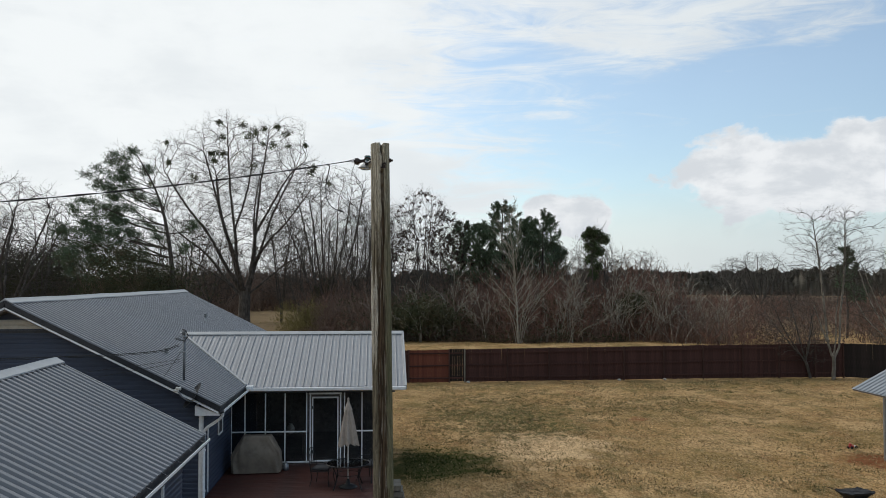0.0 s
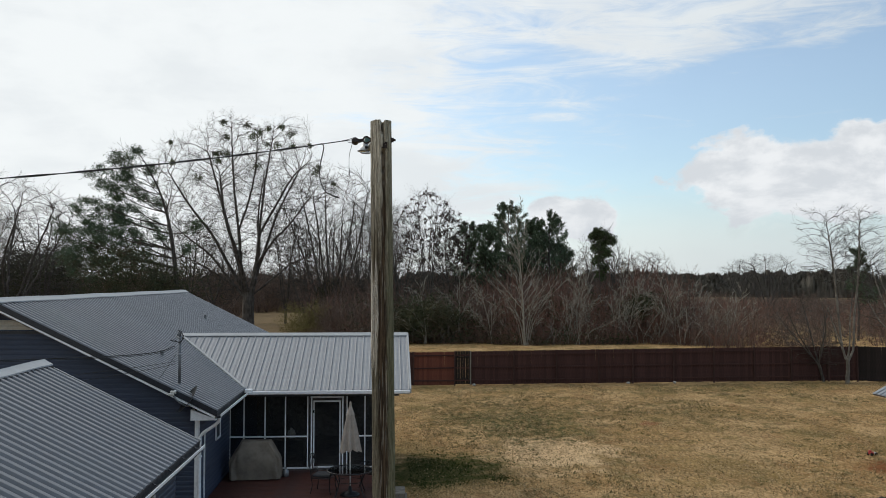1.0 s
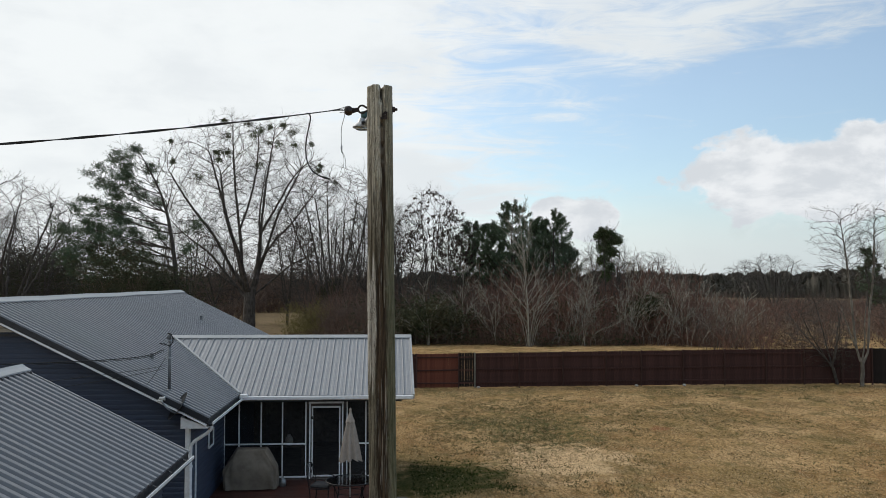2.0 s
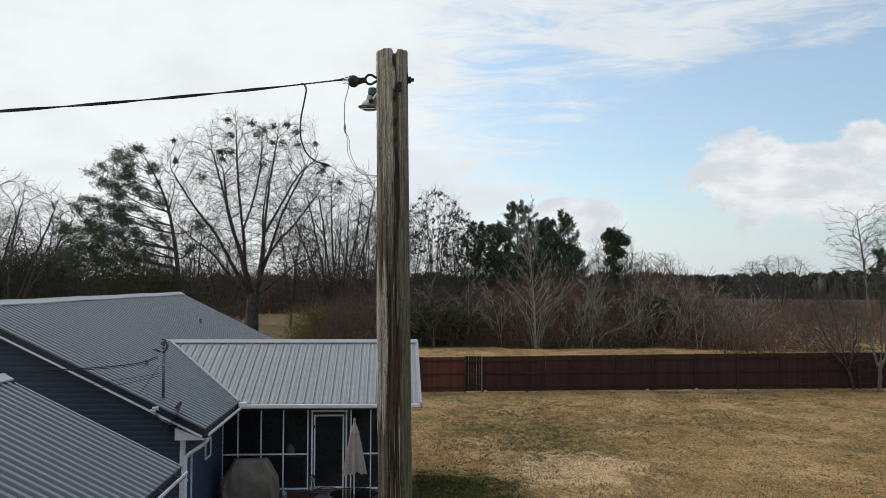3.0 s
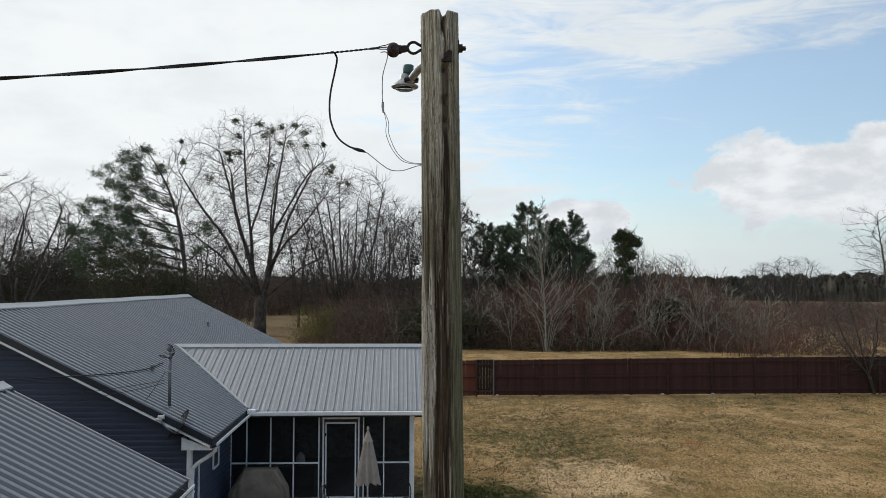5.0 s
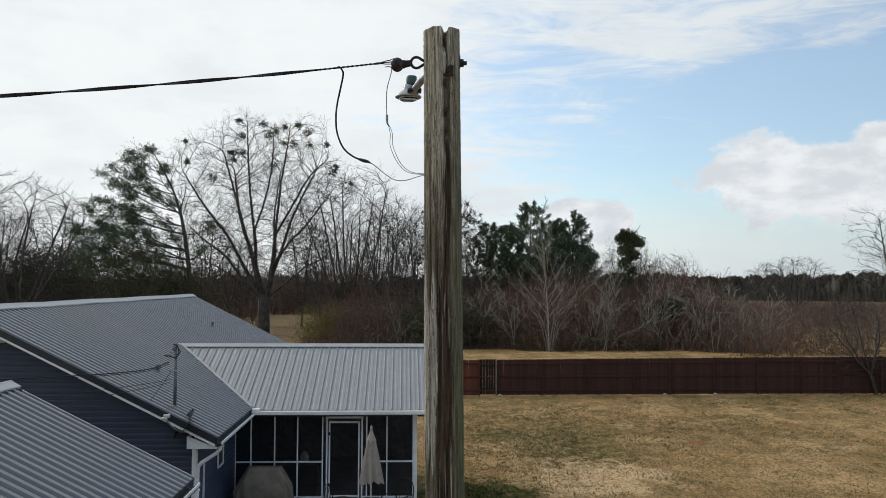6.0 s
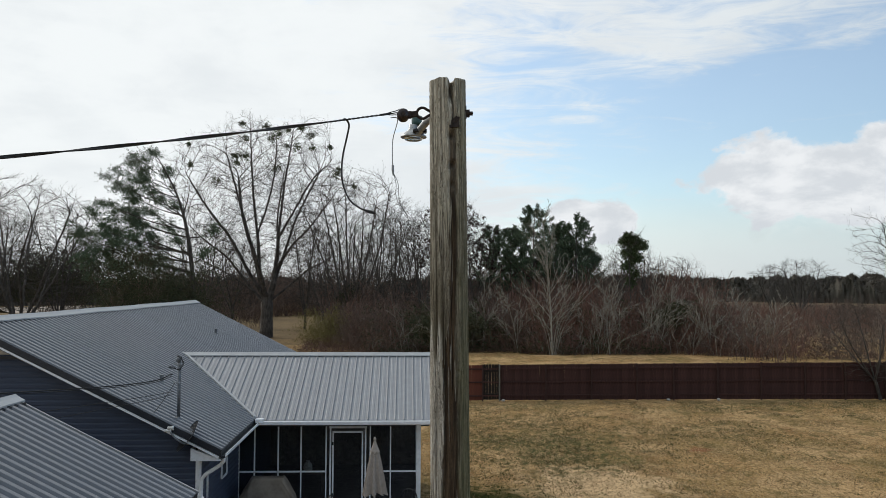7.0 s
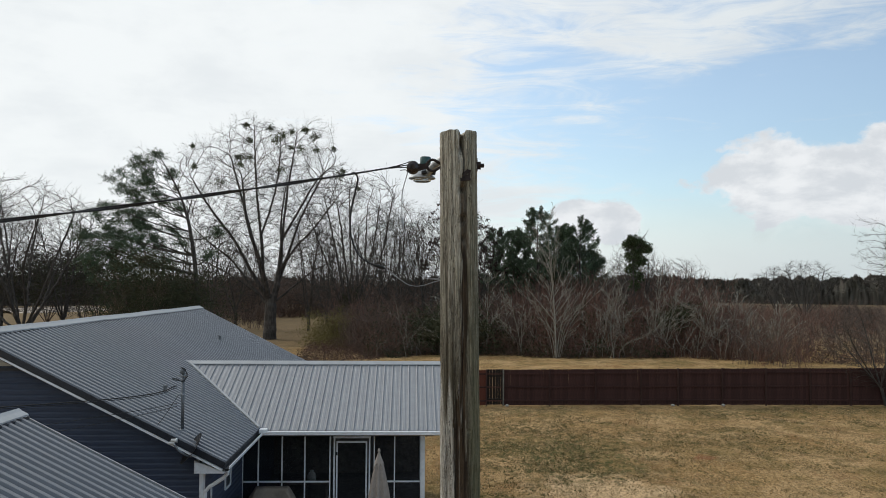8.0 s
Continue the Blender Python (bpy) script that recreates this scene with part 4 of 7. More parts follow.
def build_pole():
    """A weathered pole with a split top and a rotten groove down the side that faces south."""
    front, back, low, high, top, foot = 170, 50, 24, 400, 7.318, -0.3
    seg, rows = front + back, low + high
    rng = np.random.default_rng(4)
    a = np.concatenate([np.linspace(-np.pi, 0, front, endpoint=False), np.linspace(0, np.pi, back, endpoint=False)])
    z = np.concatenate([np.linspace(foot, 3.8, low, endpoint=False), np.linspace(3.8, top, high)])
    A, Z = np.meshgrid(a, z)
    R = 0.0985 - 0.0165 * (Z - foot) / (top - foot)
    S = np.sin(A + np.pi / 2)
    facing = A < 0
    crack_shade, splinter = np.zeros_like(R), np.zeros_like(R)
    # long drying cracks and worn ridges
    for n in range(120):
        c, w, d = rng.uniform(-np.pi, 0) if n < 85 else rng.uniform(0, np.pi), rng.uniform(0.016, 0.034), rng.uniform(0.002, 0.008)
        z0, h = rng.uniform(3.6, 7.5), rng.uniform(0.12, 0.75)
        drift = 0.03 * np.sin(Z * rng.uniform(2, 7) + rng.uniform(0, 6)) + 0.012 * np.sin(Z * rng.uniform(20, 40) + rng.uniform(0, 6))
        da = (A - c - drift + np.pi) % (2 * np.pi) - np.pi
        cut = np.exp(-(da / w) ** 2) * np.clip(1.3 - np.abs(Z - z0) / h, 0, 1)
        R -= d * cut
        crack_shade = np.maximum(crack_shade, np.clip(cut * 1.15 - 0.25, 0, 1) * min(1.0, d / 0.005))
    # the brown heart: its edges step in and out down the pole
    def ragged(levels, values, amount, seed):
        r = np.random.default_rng(seed)
        steps = r.uniform(-1, 1, 90)
        k = np.clip(((Z - 3.6) / 0.085 + 1.5 * np.sin(A * 23 + seed)).astype(int), 0, 89)
        return np.interp(Z, levels, values) + amount * steps[k] + 0.03 * np.sin(Z * 31 + seed)

    left = ragged([3.8, 5.2, 5.6, 5.9, 6.1, 6.2, 6.5, 6.85], [-0.42, -0.48, -0.55, -0.38, -0.42, -0.06, 0.02, 0.10], 0.085, 1)
    right = ragged([3.8, 5.2, 5.6, 5.9, 6.1, 6.3, 6.5, 6.85], [0.42, 0.40, 0.37, 0.26, 0.24, 0.36, 0.46, 0.42], 0.045, 2)
    heart = facing / (1 + np.exp((left - S) / 0.012)) / (1 + np.exp((S - right) / 0.012)) / (1 + np.exp((Z - 6.83) / 0.015))
    R -= 0.0085 * heart
    for n in range(60):
        c, w = rng.uniform(-2.25, -1.05), rng.uniform(0.010, 0.040)
        z0, h = rng.uniform(3.8, 6.5), rng.uniform(0.03, 0.16)
        drift = 0.03 * np.sin(Z * 9 + n)
        da = np.abs(A - c - drift)
        sliver = heart / (1 + np.exp((da - w * np.clip(1.2 - np.abs(Z - z0) / h, 0, 1)) / 0.005)) * (np.abs(Z - z0) < h)
        R += 0.006 * sliver
        splinter = np.maximum(splinter, sliver * rng.uniform(0.25, 0.9))
    flake = facing * (S < left - 0.02) / (1 + np.exp((5.42 + 0.10 * np.sin(A * 17) - Z) / 0.01)) / (1 + np.exp((Z - 6.13 - 0.09 * np.sin(A * 11 + 1)) / 0.01))
    R += 0.0035 * flake
    splinter = np.maximum(splinter, 0.92 * flake)
    # sheets of outer wood fallen away on the face, with stepped edges
    for c, w, z0, z1, d in ((-1.85, 0.42, 5.15, 6.55, 0.005), (-1.6, 0.40, 4.2, 5.5, 0.007), (-1.95, 0.35, 3.0, 5.0, 0.006), (-2.35, 0.2, 5.5, 6.2, 0.004), (-1.75, 0.22, 5.9, 7.0, 0.006)):
        drift = 0.07 * np.sin(Z * 6 + c * 9) + 0.04 * np.sin(Z * 17)
        da = np.abs((A - c - drift + np.pi) % (2 * np.pi) - np.pi)
        R -= d / (1 + np.exp((da - w) / 0.02)) / (1 + np.exp((z0 + 0.18 * np.sin(A * 13) - Z) / 0.012)) / (1 + np.exp((Z - z1 - 0.15 * np.sin(A * 9)) / 0.012))
    # the slot at the head, the crack below it and the rotten channel on the south side
    def band(c, half, soft=0.016):
        da = np.abs((A - c + np.pi) % (2 * np.pi) - np.pi)
        return 1 / (1 + np.exp((da - half) / soft))

    def span(z0, z1, soft=0.008):
        return 1 / (1 + np.exp((z0 - Z) / soft)) / (1 + np.exp((Z - z1) / soft))

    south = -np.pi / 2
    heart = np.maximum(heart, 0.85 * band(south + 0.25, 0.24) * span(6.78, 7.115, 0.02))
    # the insides of slot and crack are coloured dark as their shade
    crack_shade = np.maximum(crack_shade, np.maximum(band(south + 0.15, 0.15) * span(7.225, 7.29), band(south + 0.24 + 0.04 * np.sin(Z * 30), 0.035) * span(7.10, 7.24)))
    R -= 0.030 * band(south + 0.15 + 0.03 * np.sin(Z * 60), 0.19 + 0.03 * np.sin(Z * 37)) * span(7.215, 8.0, 0.012)
    R -= 0.018 * band(south + 0.15, 0.15) * span(7.245, 7.285)
    R -= 0.016 * band(south + 0.24 + 0.04 * np.sin(Z * 30), 0.05) * span(7.10, 7.24)
    R -= 0.012 * band(south + 0.27 + 0.05 * np.sin(Z * 21) + 0.03 * np.sin(Z * 55), 0.29 - 0.05 * np.sin(Z * 13)) * span(6.78, 7.115, 0.02)
    R -= 0.006 * band(south + 0.28 + 0.06 * np.sin(Z * 16), 0.24) * span(6.2, 6.8, 0.06)
    for q, w in ((7.06, 0.019), (6.925, 0.020), (6.84, 0.009)):
        da = ((A - south - 0.20 + np.pi) % (2 * np.pi) - np.pi) * 0.082
        R -= 0.022 / (1 + np.exp((np.sqrt(da ** 2 + (Z - q) ** 2) - w) / 0.0025))
    # knots
    for kc, kz in ((-1.15, 6.00), (-1.0, 5.05), (-2.2, 4.6)):
        rr = np.sqrt((((A - kc + np.pi) % (2 * np.pi) - np.pi) * 0.08) ** 2 + ((Z - kz) * 0.7) ** 2)
        R += 0.004 * np.exp(-((rr - 0.016) / 0.006) ** 2) - 0.006 * np.exp(-(rr / 0.009) ** 2)
    R += 0.0012 * rng.standard_normal(R.shape) * 0.5 + 0.002 * np.sin(A * 5 + Z * 0.6)
    Xp, Yp = R * np.cos(A), R * np.sin(A)
    Zp = Z + np.where(Z > top - 0.02, 0.002 * np.sin(A * 3 + 1) + 0.0015 * np.sin(A * 11), 0)
    def notch(x, y):
        return top - 0.024 * np.exp(-((x - 0.013) / 0.0115) ** 4) / (1 + np.exp((y - 0.01) / 0.008))

    Zp = np.minimum(Zp, notch(Xp, Yp) + 0.004)
    V = np.stack([Xp, Yp, Zp], -1).reshape(-1, 3)
    idx = np.arange(seg * rows).reshape(rows, seg)
    nxt = np.roll(idx, -1, 1)
    F = np.stack([idx[:-1], nxt[:-1], nxt[1:], idx[1:]], -1).reshape(-1, 4)
    # the cut top, split across
    inner = []
    for s, dz in ((0.9, 0.002), (0.5, 0.0), (0.04, -0.002)):
        ring = V[idx[-1]].copy()
        ring[:, :2] *= s
        ring[:, 2] = np.minimum(top + dz, notch(ring[:, 0], ring[:, 1]) + dz)
        inner.append(ring)
    base = len(V)
    V = np.concatenate([V] + inner)
    rings = [idx[-1]] + [base + i * seg + np.arange(seg) for i in range(3)]
    for p, q in zip(rings, rings[1:]):
        F = np.concatenate([F, np.stack([p, np.roll(p, -1), np.roll(q, -1), q], -1)])
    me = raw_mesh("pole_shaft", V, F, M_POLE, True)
    for mask, values in (("heart", heart), ("splinter", splinter), ("crack_shade", crack_shade)):
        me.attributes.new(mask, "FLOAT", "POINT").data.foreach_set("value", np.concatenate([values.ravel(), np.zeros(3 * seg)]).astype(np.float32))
    pole = thing("utility_pole", "weathered grey wooden utility pole with a split top and deep cracks", "utility pole", POLE)
    pole.matrix_basis = Matrix.Translation(POLE) @ pose(0, 0, 0, 0, -0.66, 0)
    ob = new("pole_shaft", me)
    ob.parent = pole
    # eye bolt through the head: eye to the west, nut and washer to the east
    z0 = 7.170
    bm = bmesh.new()
    pts = [(-0.074, -0.01, z0 + 0.003)] + [(-0.117 + 0.025 * math.cos(radians(a)), -0.01, z0 + 0.025 * math.sin(radians(a))) for a in range(45, 320, 15)] + [(-0.074, -0.01, z0 - 0.003)]
    rod(bm, pts, 0.0062, 10)
    part("eye_bolt", bm, M_RUST, pole, "rusty eye bolt", True)
    bm = bmesh.new()
    box(bm, 0.074, -0.035, z0 - 0.030, 0.082, 0.025, z0 + 0.030, 0.002)
    lathe(bm, [(0.019, 0.082), (0.019, 0.098), (0.010, 0.098), (0.010, 0.112), (0.003, 0.114)], 6, (0, -0.005, z0), "x")
    part("bolt_nut", bm, M_RUST, pole, "rusty nut and square washer")
    # clevis and spool insulator
    bm = bmesh.new()
    for dy in (-0.022, 0.022):
        bar(bm, (-0.138, -0.01 + dy * 0.4, z0 - 0.002), (-0.175, -0.01 + dy, z0 - 0.008), 0.006, 0.022)
        bar(bm, (-0.170, -0.01 + dy, z0 - 0.008), (-0.218, -0.01 + dy, z0 - 0.010), 0.005, 0.026)
    rod(bm, [(-0.205, -0.046, z0 - 0.010), (-0.205, -0.040, z0 - 0.010), (-0.205, -0.040, z0 - 0.010), (-0.205, 0.024, z0 - 0.010)], [0.012, 0.012, 0.007, 0.007], 8)
    clevis = part("clevis", bm, M_RUST, pole, "rusty clevis")
    bm = bmesh.new()
    lathe(bm, [(0.008, -0.028), (0.024, -0.028), (0.028, -0.021), (0.017, -0.006), (0.017, 0.006), (0.028, 0.021), (0.024, 0.028), (0.008, 0.028)], 24, (-0.205, -0.01, z0 - 0.010), "y")
    part("insulator", bm, M_PORCELAIN, clevis, "brown porcelain spool", True)
    # old bracket stub in the groove
    bm = bmesh.new()
    bar(bm, (0.002, -0.074, 7.098), (0.046, -0.068, 7.102), 0.016, 0.012)
    bar(bm, (0.012, -0.070, 7.118), (0.040, -0.070, 7.140), 0.010, 0.016)
    bar(bm, (0.040, -0.068, 7.105), (0.044, -0.068, 7.142), 0.012, 0.010)
    bar(bm, (0.010, -0.066, 7.108), (0.040, -0.066, 7.112), 0.010, 0.018)
    part("nail_plate", bm, M_RUST, pole, "bent rusty plate in the groove")
    return pole


pole = build_pole()

# security lamp on an arm behind the pole
lamp = thing("security_lamp", "grey dusk-to-dawn security lamp with a clear lens on the pole", "outdoor lamp", (-0.19, 6.30, 6.98))
bm = bmesh.new()
rod(bm, bezier([(0.0, -0.015, 0.04), (0.02, 0.25, 0.22), (-0.02, 0.62, 0.33), (-0.075, 0.78, 0.325), (-0.125, 0.88, 0.280)], 6), 0.021, 14)
part("arm", bm, M_LAMPBODY, lamp, "curved tube arm", True)
bm = bmesh.new()
box(bm, -0.03, -0.035, -0.09, 0.03, -0.012, 0.09, 0.004)
part("wall_plate", bm, M_STEEL, lamp)
LC = (-0.152, 0.94, 0.288)
bm = bmesh.new()
lathe(bm, [(0.022, 0.046), (0.028, 0.042), (0.029, 0.026), (0.033, 0.016), (0.052, -0.004), (0.073, -0.020), (0.077, -0.027), (0.073, -0.031), (0.055, -0.028)], 28, LC)
part("housing", bm, M_LAMPBODY, lamp, "grey cast lamp housing", True)
bm = bmesh.new()
box(bm, LC[0] - 0.005, LC[1] - 0.095, LC[2] - 0.012, LC[0] + 0.075, LC[1] - 0.030, LC[2] + 0.006, 0.004)
box(bm, LC[0] + 0.012, LC[1] - 0.085, LC[2] + 0.004, LC[0] + 0.060, LC[1] - 0.035, LC[2] + 0.014, 0.003)
part("clamp", bm, M_BLACKMETAL, lamp, "dark arm clamp")
bm = bmesh.new()
lathe(bm, [(0.050, -0.029), (0.054, -0.035), (0.050, -0.043), (0.036, -0.049), (0.02, -0.051)], 24, LC)
part("lens", bm, M_LENS, lamp, "clear glass lens", True)
bm = bmesh.new()
lathe(bm, [(0.020, 0.040), (0.028, 0.048), (0.030, 0.056), (0.031, 0.092), (0.028, 0.096), (0.01, 0.097)], 20, (LC[0] + 0.018, LC[1], LC[2]))
part("photocell", bm, M_SENSOR, lamp, "dark teal photocell cap", True)

# overhead cable: bare messenger with twisted insulated wires
INS = Vector((-0.412, 6.19, 7.170))
CDIR = Vector((-math.cos(radians(20)), -math.sin(radians(20)), 0))


def cable_at(s):
    return INS + CDIR * s + Vector((0, 0, -0.217 * s + 0.0164 * s * s))


cable = thing("overhead_cable", "black twisted overhead service cable tied to the pole", "cable", INS)
cable.matrix_basis = Matrix.Identity(4)
bm = bmesh.new()
rod(bm, [cable_at(s * 0.25) for s in range(0, 57)], 0.0026, 6)
part("messenger", bm, M_OLDWIRE, cable, "dull bare messenger wire", True)
for ph in (0.0, math.pi):
    bm = bmesh.new()
    pts = []
    for i in range(0, 110):
        s = i * 0.004
        w = 0.0024 + 0.022 * max(0.0, 0.10 - s) * 6 * (0.10 - s) / 0.1
        p = cable_at(s) + Vector((0.0, -0.0024 * math.cos(s * 150 + ph), w * math.sin(s * 150 + ph) if s > 0.09 else w * math.cos(ph) * 0.9))
        pts.append(p)
    rod(bm, pts, 0.0022, 6)
    part("tie_wire", bm, M_CABLE, cable, "dark tie wire wrapped round the messenger", True)
for ph in (0.0, math.pi):
    bm = bmesh.new()
    pts = []
    for i in range(0, 240):
        s = 0.26 + i * 0.058
        w = min(1.0, (s - 0.26) * 3 + 0.2)
        p = cable_at(s) + Vector((0.3, -0.9, 0)).normalized() * 0.0048 * w * math.cos(s * 9 + ph) + Vector((0, 0, 0.0048 * w * math.sin(s * 9 + ph)))
        pts.append(p)
    rod(bm, pts, 0.0032, 6)
    part("insulated_wire", bm, M_CABLE, cable, "black insulated wire", True)

tail = thing("cable_tail", "slack black wire with a taped splice between cable and pole", "cable", (0, 0, 0))
c0 = cable_at(0.27)


bm = bmesh.new()
rod(bm, bezier([c0, (-0.655, 6.11, 7.120), (-0.645, 6.12, 7.112), (-0.640, 6.14, 7.094), (-0.652, 6.17, 7.045), (-0.670, 6.20, 6.973), (-0.675, 6.20, 6.906), (-0.668, 6.20, 6.839), (-0.639, 6.20, 6.772), (-0.593, 6.20, 6.734), (-0.546, 6.20, 6.717)], 8), 0.0042, 8)
part("black_wire", bm, M_CABLE, tail, "black insulated wire", True)
bm = bmesh.new()
rod(bm, [(-0.572, 6.20, 6.724), (-0.560, 6.20, 6.721), (-0.545, 6.20, 6.716), (-0.530, 6.20, 6.713), (-0.515, 6.20, 6.706)], [0.0045, 0.007, 0.0085, 0.007, 0.002], 8)
part("splice", bm, M_CABLE, tail, "taped splice", True)
bm = bmesh.new()
rod(bm, bezier([(-0.518, 6.20, 6.708), (-0.50, 6.20, 6.697), (-0.45, 6.21, 6.658), (-0.408, 6.22, 6.634), (-0.358, 6.22, 6.632), (-0.30, 6.22, 6.650), (-0.255, 6.22, 6.662)], 10), 0.0018, 6)
part("bare_wire", bm, M_WIRE, tail, "thin bare wire", True)
ground_wire = thing("ground_wire", "thin grey wires hanging from the insulator to the pole", "cable", (0, 0, 0))
for pts in (((-0.4446, 6.22, 6.90), (-0.434, 6.22, 6.87), (-0.4286, 6.22, 6.8385), (-0.4286, 6.22, 6.7885), (-0.399, 6.22, 6.72), (-0.349, 6.22, 6.67), (-0.255, 6.22, 6.658)), ((-0.4446, 6.22, 6.90), (-0.428, 6.22, 6.87), (-0.4186, 6.22, 6.8385), (-0.416, 6.22, 6.7885), (-0.382, 6.22, 6.712), (-0.332, 6.22, 6.671), (-0.255, 6.22, 6.662))):
    bm = bmesh.new()
    rod(bm, bezier(pts, 8), 0.0014, 6)
    part("wire", bm, M_WIRE, ground_wire, "", True)
bm = bmesh.new()
rod(bm, bezier([(-0.455, 6.18, 7.142), (-0.432, 6.19, 7.146), (-0.424, 6.20, 7.136), (-0.430, 6.21, 7.11), (-0.4455, 6.22, 7.049), (-0.447, 6.22, 6.973), (-0.4446, 6.22, 6.91)], 8), 0.0022, 6)
part("wire", bm, M_WIRE, ground_wire, "", True)
bm = bmesh.new()
rod(bm, [(-0.4446, 6.22, 6.932), (-0.4446, 6.22, 6.912), (-0.442, 6.22, 6.885)], [0.0055, 0.006, 0.003], 8)
part("connector", bm, M_STEEL, ground_wire, "metal crimp connector")

# ---------------------------------------------------------------- service mast and dish on the roof
mast = thing("service_mast", "grey steel electric service mast with a weatherhead on the roof", "mast", (-5.10, 20.35, 3.50))
bm = bmesh.new()
rod(bm, [(0, 0, -0.05), (0, 0, 1.25)], 0.034, 12)
part("conduit", bm, M_GREYMAST, mast, "grey steel conduit", True)
bm = bmesh.new()
lathe(bm, [(0.036, 1.22), (0.046, 1.25), (0.048, 1.29), (0.036, 1.325), (0.01, 1.335)], 12, (-0.01, -0.01, 0))
box(bm, -0.07, -0.04, 1.235, 0.02, 0.025, 1.28, 0.01)
part("weatherhead", bm, M_GREYMAST, mast, "grey weatherhead")
bm = bmesh.new()
lathe(bm, [(0.16, -0.06), (0.10, 0.02), (0.05, 0.05), (0.04, 0.09)], 14)
part("roof_boot", bm, M_GREYMAST, mast, "rubber roof boot", True)
for z0 in (1.18, 0.80):
    bm = bmesh.new()
    lathe(bm, [(0.040, z0 - 0.02), (0.046, z0), (0.040, z0 + 0.02)], 12)
    bar(bm, (-0.03, 0, z0), (-0.12, -0.03, z0 + 0.01), 0.02, 0.03)
    part("clamp", bm, M_STEEL, mast, "wire clamp")
bm = bmesh.new()
for k in range(3):
    rod(bm, bezier([(-0.05, -0.03, 1.36), (0.05, -0.07, 1.30 + 0.02 * k), (0.11 - 0.02 * k, -0.06, 1.20), (0.02, -0.05, 1.10 - 0.02 * k), (-0.12, -0.04, 1.09 + 0.02 * k), (-0.22, -0.06, 1.13)], 8), 0.0065, 6)
part("drip_loop", bm, M_CABLE, mast, "black drip loops", True)
service = thing("service_wires", "black service wires running from the roof mast", "cable", (0, 0, 0))
for a, m, b, r in (((-5.22, 20.32, 4.48), (-6.4, 19.0, 4.36), (-12.5, 12.0, 4.75), 0.012), ((-5.22, 20.32, 4.44), (-6.4, 19.0, 4.33), (-12.5, 12.0, 4.72), 0.007), ((-5.20, 20.32, 4.12), (-6.4, 19.04, 4.03), (-12.5, 12.5, 3.75), 0.006), ((-5.20, 20.32, 4.06), (-6.4, 19.04, 3.90), (-12.5, 12.5, 3.3), 0.006), ((-5.18, 20.30, 4.29), (-5.38, 20.02, 3.9), (-5.55, 19.75, 3.62), 0.006)):
    bm = bmesh.new()
    rod(bm, bezier([a, m, b], 16), r, 6)
    part("wire", bm, M_CABLE, service, "", True)

dish = thing("satellite_dish", "grey satellite dish on a bent arm at the roof edge", "satellite dish", (-4.68, 19.86, 3.20))
bm = bmesh.new()
n = 9
rings = []
for i in range(n + 1):
    r = 0.35 * i / n
    rings.append([bm.verts.new((r * math.cos(2 * math.pi * k / 28), r * 1.1 * math.sin(2 * math.pi * k / 28), 0.55 * r * r)) for k in range(28)] if i else [bm.verts.new((0, 0, 0))])
for k in range(28):
    bm.faces.new((rings[0][0], rings[1][k], rings[1][(k + 1) % 28]))
for a, b in zip(rings[1:], rings[2:]):
    for k in range(28):
        bm.faces.new((a[k], b[k], b[(k + 1) % 28], a[(k + 1) % 28]))
bmesh.ops.solidify(bm, geom=bm.faces[:], thickness=0.012)
aim = Vector((0, 0, 1)).rotation_difference(Vector((-0.77, -0.27, 0.58))).to_matrix().to_4x4()
bmesh.ops.transform(bm, matrix=Matrix.Translation((-0.04, -0.05, 0.05)) @ aim, verts=bm.verts)
part("reflector", bm, M_DISH, dish, "grey oval reflector", True)
bm = bmesh.new()
rod(bm, bezier([(0.10, 0.06, -0.36), (0.10, 0.0, -0.28), (0.08, -0.02, -0.10), (0.06, -0.03, 0.10)], 6), 0.022, 10)
box(bm, 0.04, 0.05, -0.40, 0.16, 0.09, -0.30)
part("mount", bm, M_BLACKMETAL, dish, "black bent mast mount", True)
bm = bmesh.new()
rod(bm, bezier([(0.02, -0.06, -0.05), (-0.12, -0.12, -0.06), (-0.30, -0.18, 0.06), (-0.41, -0.20, 0.22)], 6), 0.020, 8)
part("feed_arm", bm, M_STEEL, dish, "pale feed arm", True)
bm = bmesh.new()
lathe(bm, [(0.02, -0.06), (0.035, -0.05), (0.035, 0.03), (0.045, 0.04), (0.045, 0.07), (0.02, 0.07)], 14, (-0.40, -0.20, 0.27), "x")
lathe(bm, [(0.02, -0.06), (0.030, -0.05), (0.030, 0.03), (0.038, 0.04), (0.038, 0.06), (0.02, 0.06)], 14, (-0.44, -0.20, 0.22), "x")
part("receiver", bm, M_PLASTIC, dish, "white receiver heads", True)

# ---------------------------------------------------------------- things on the deck


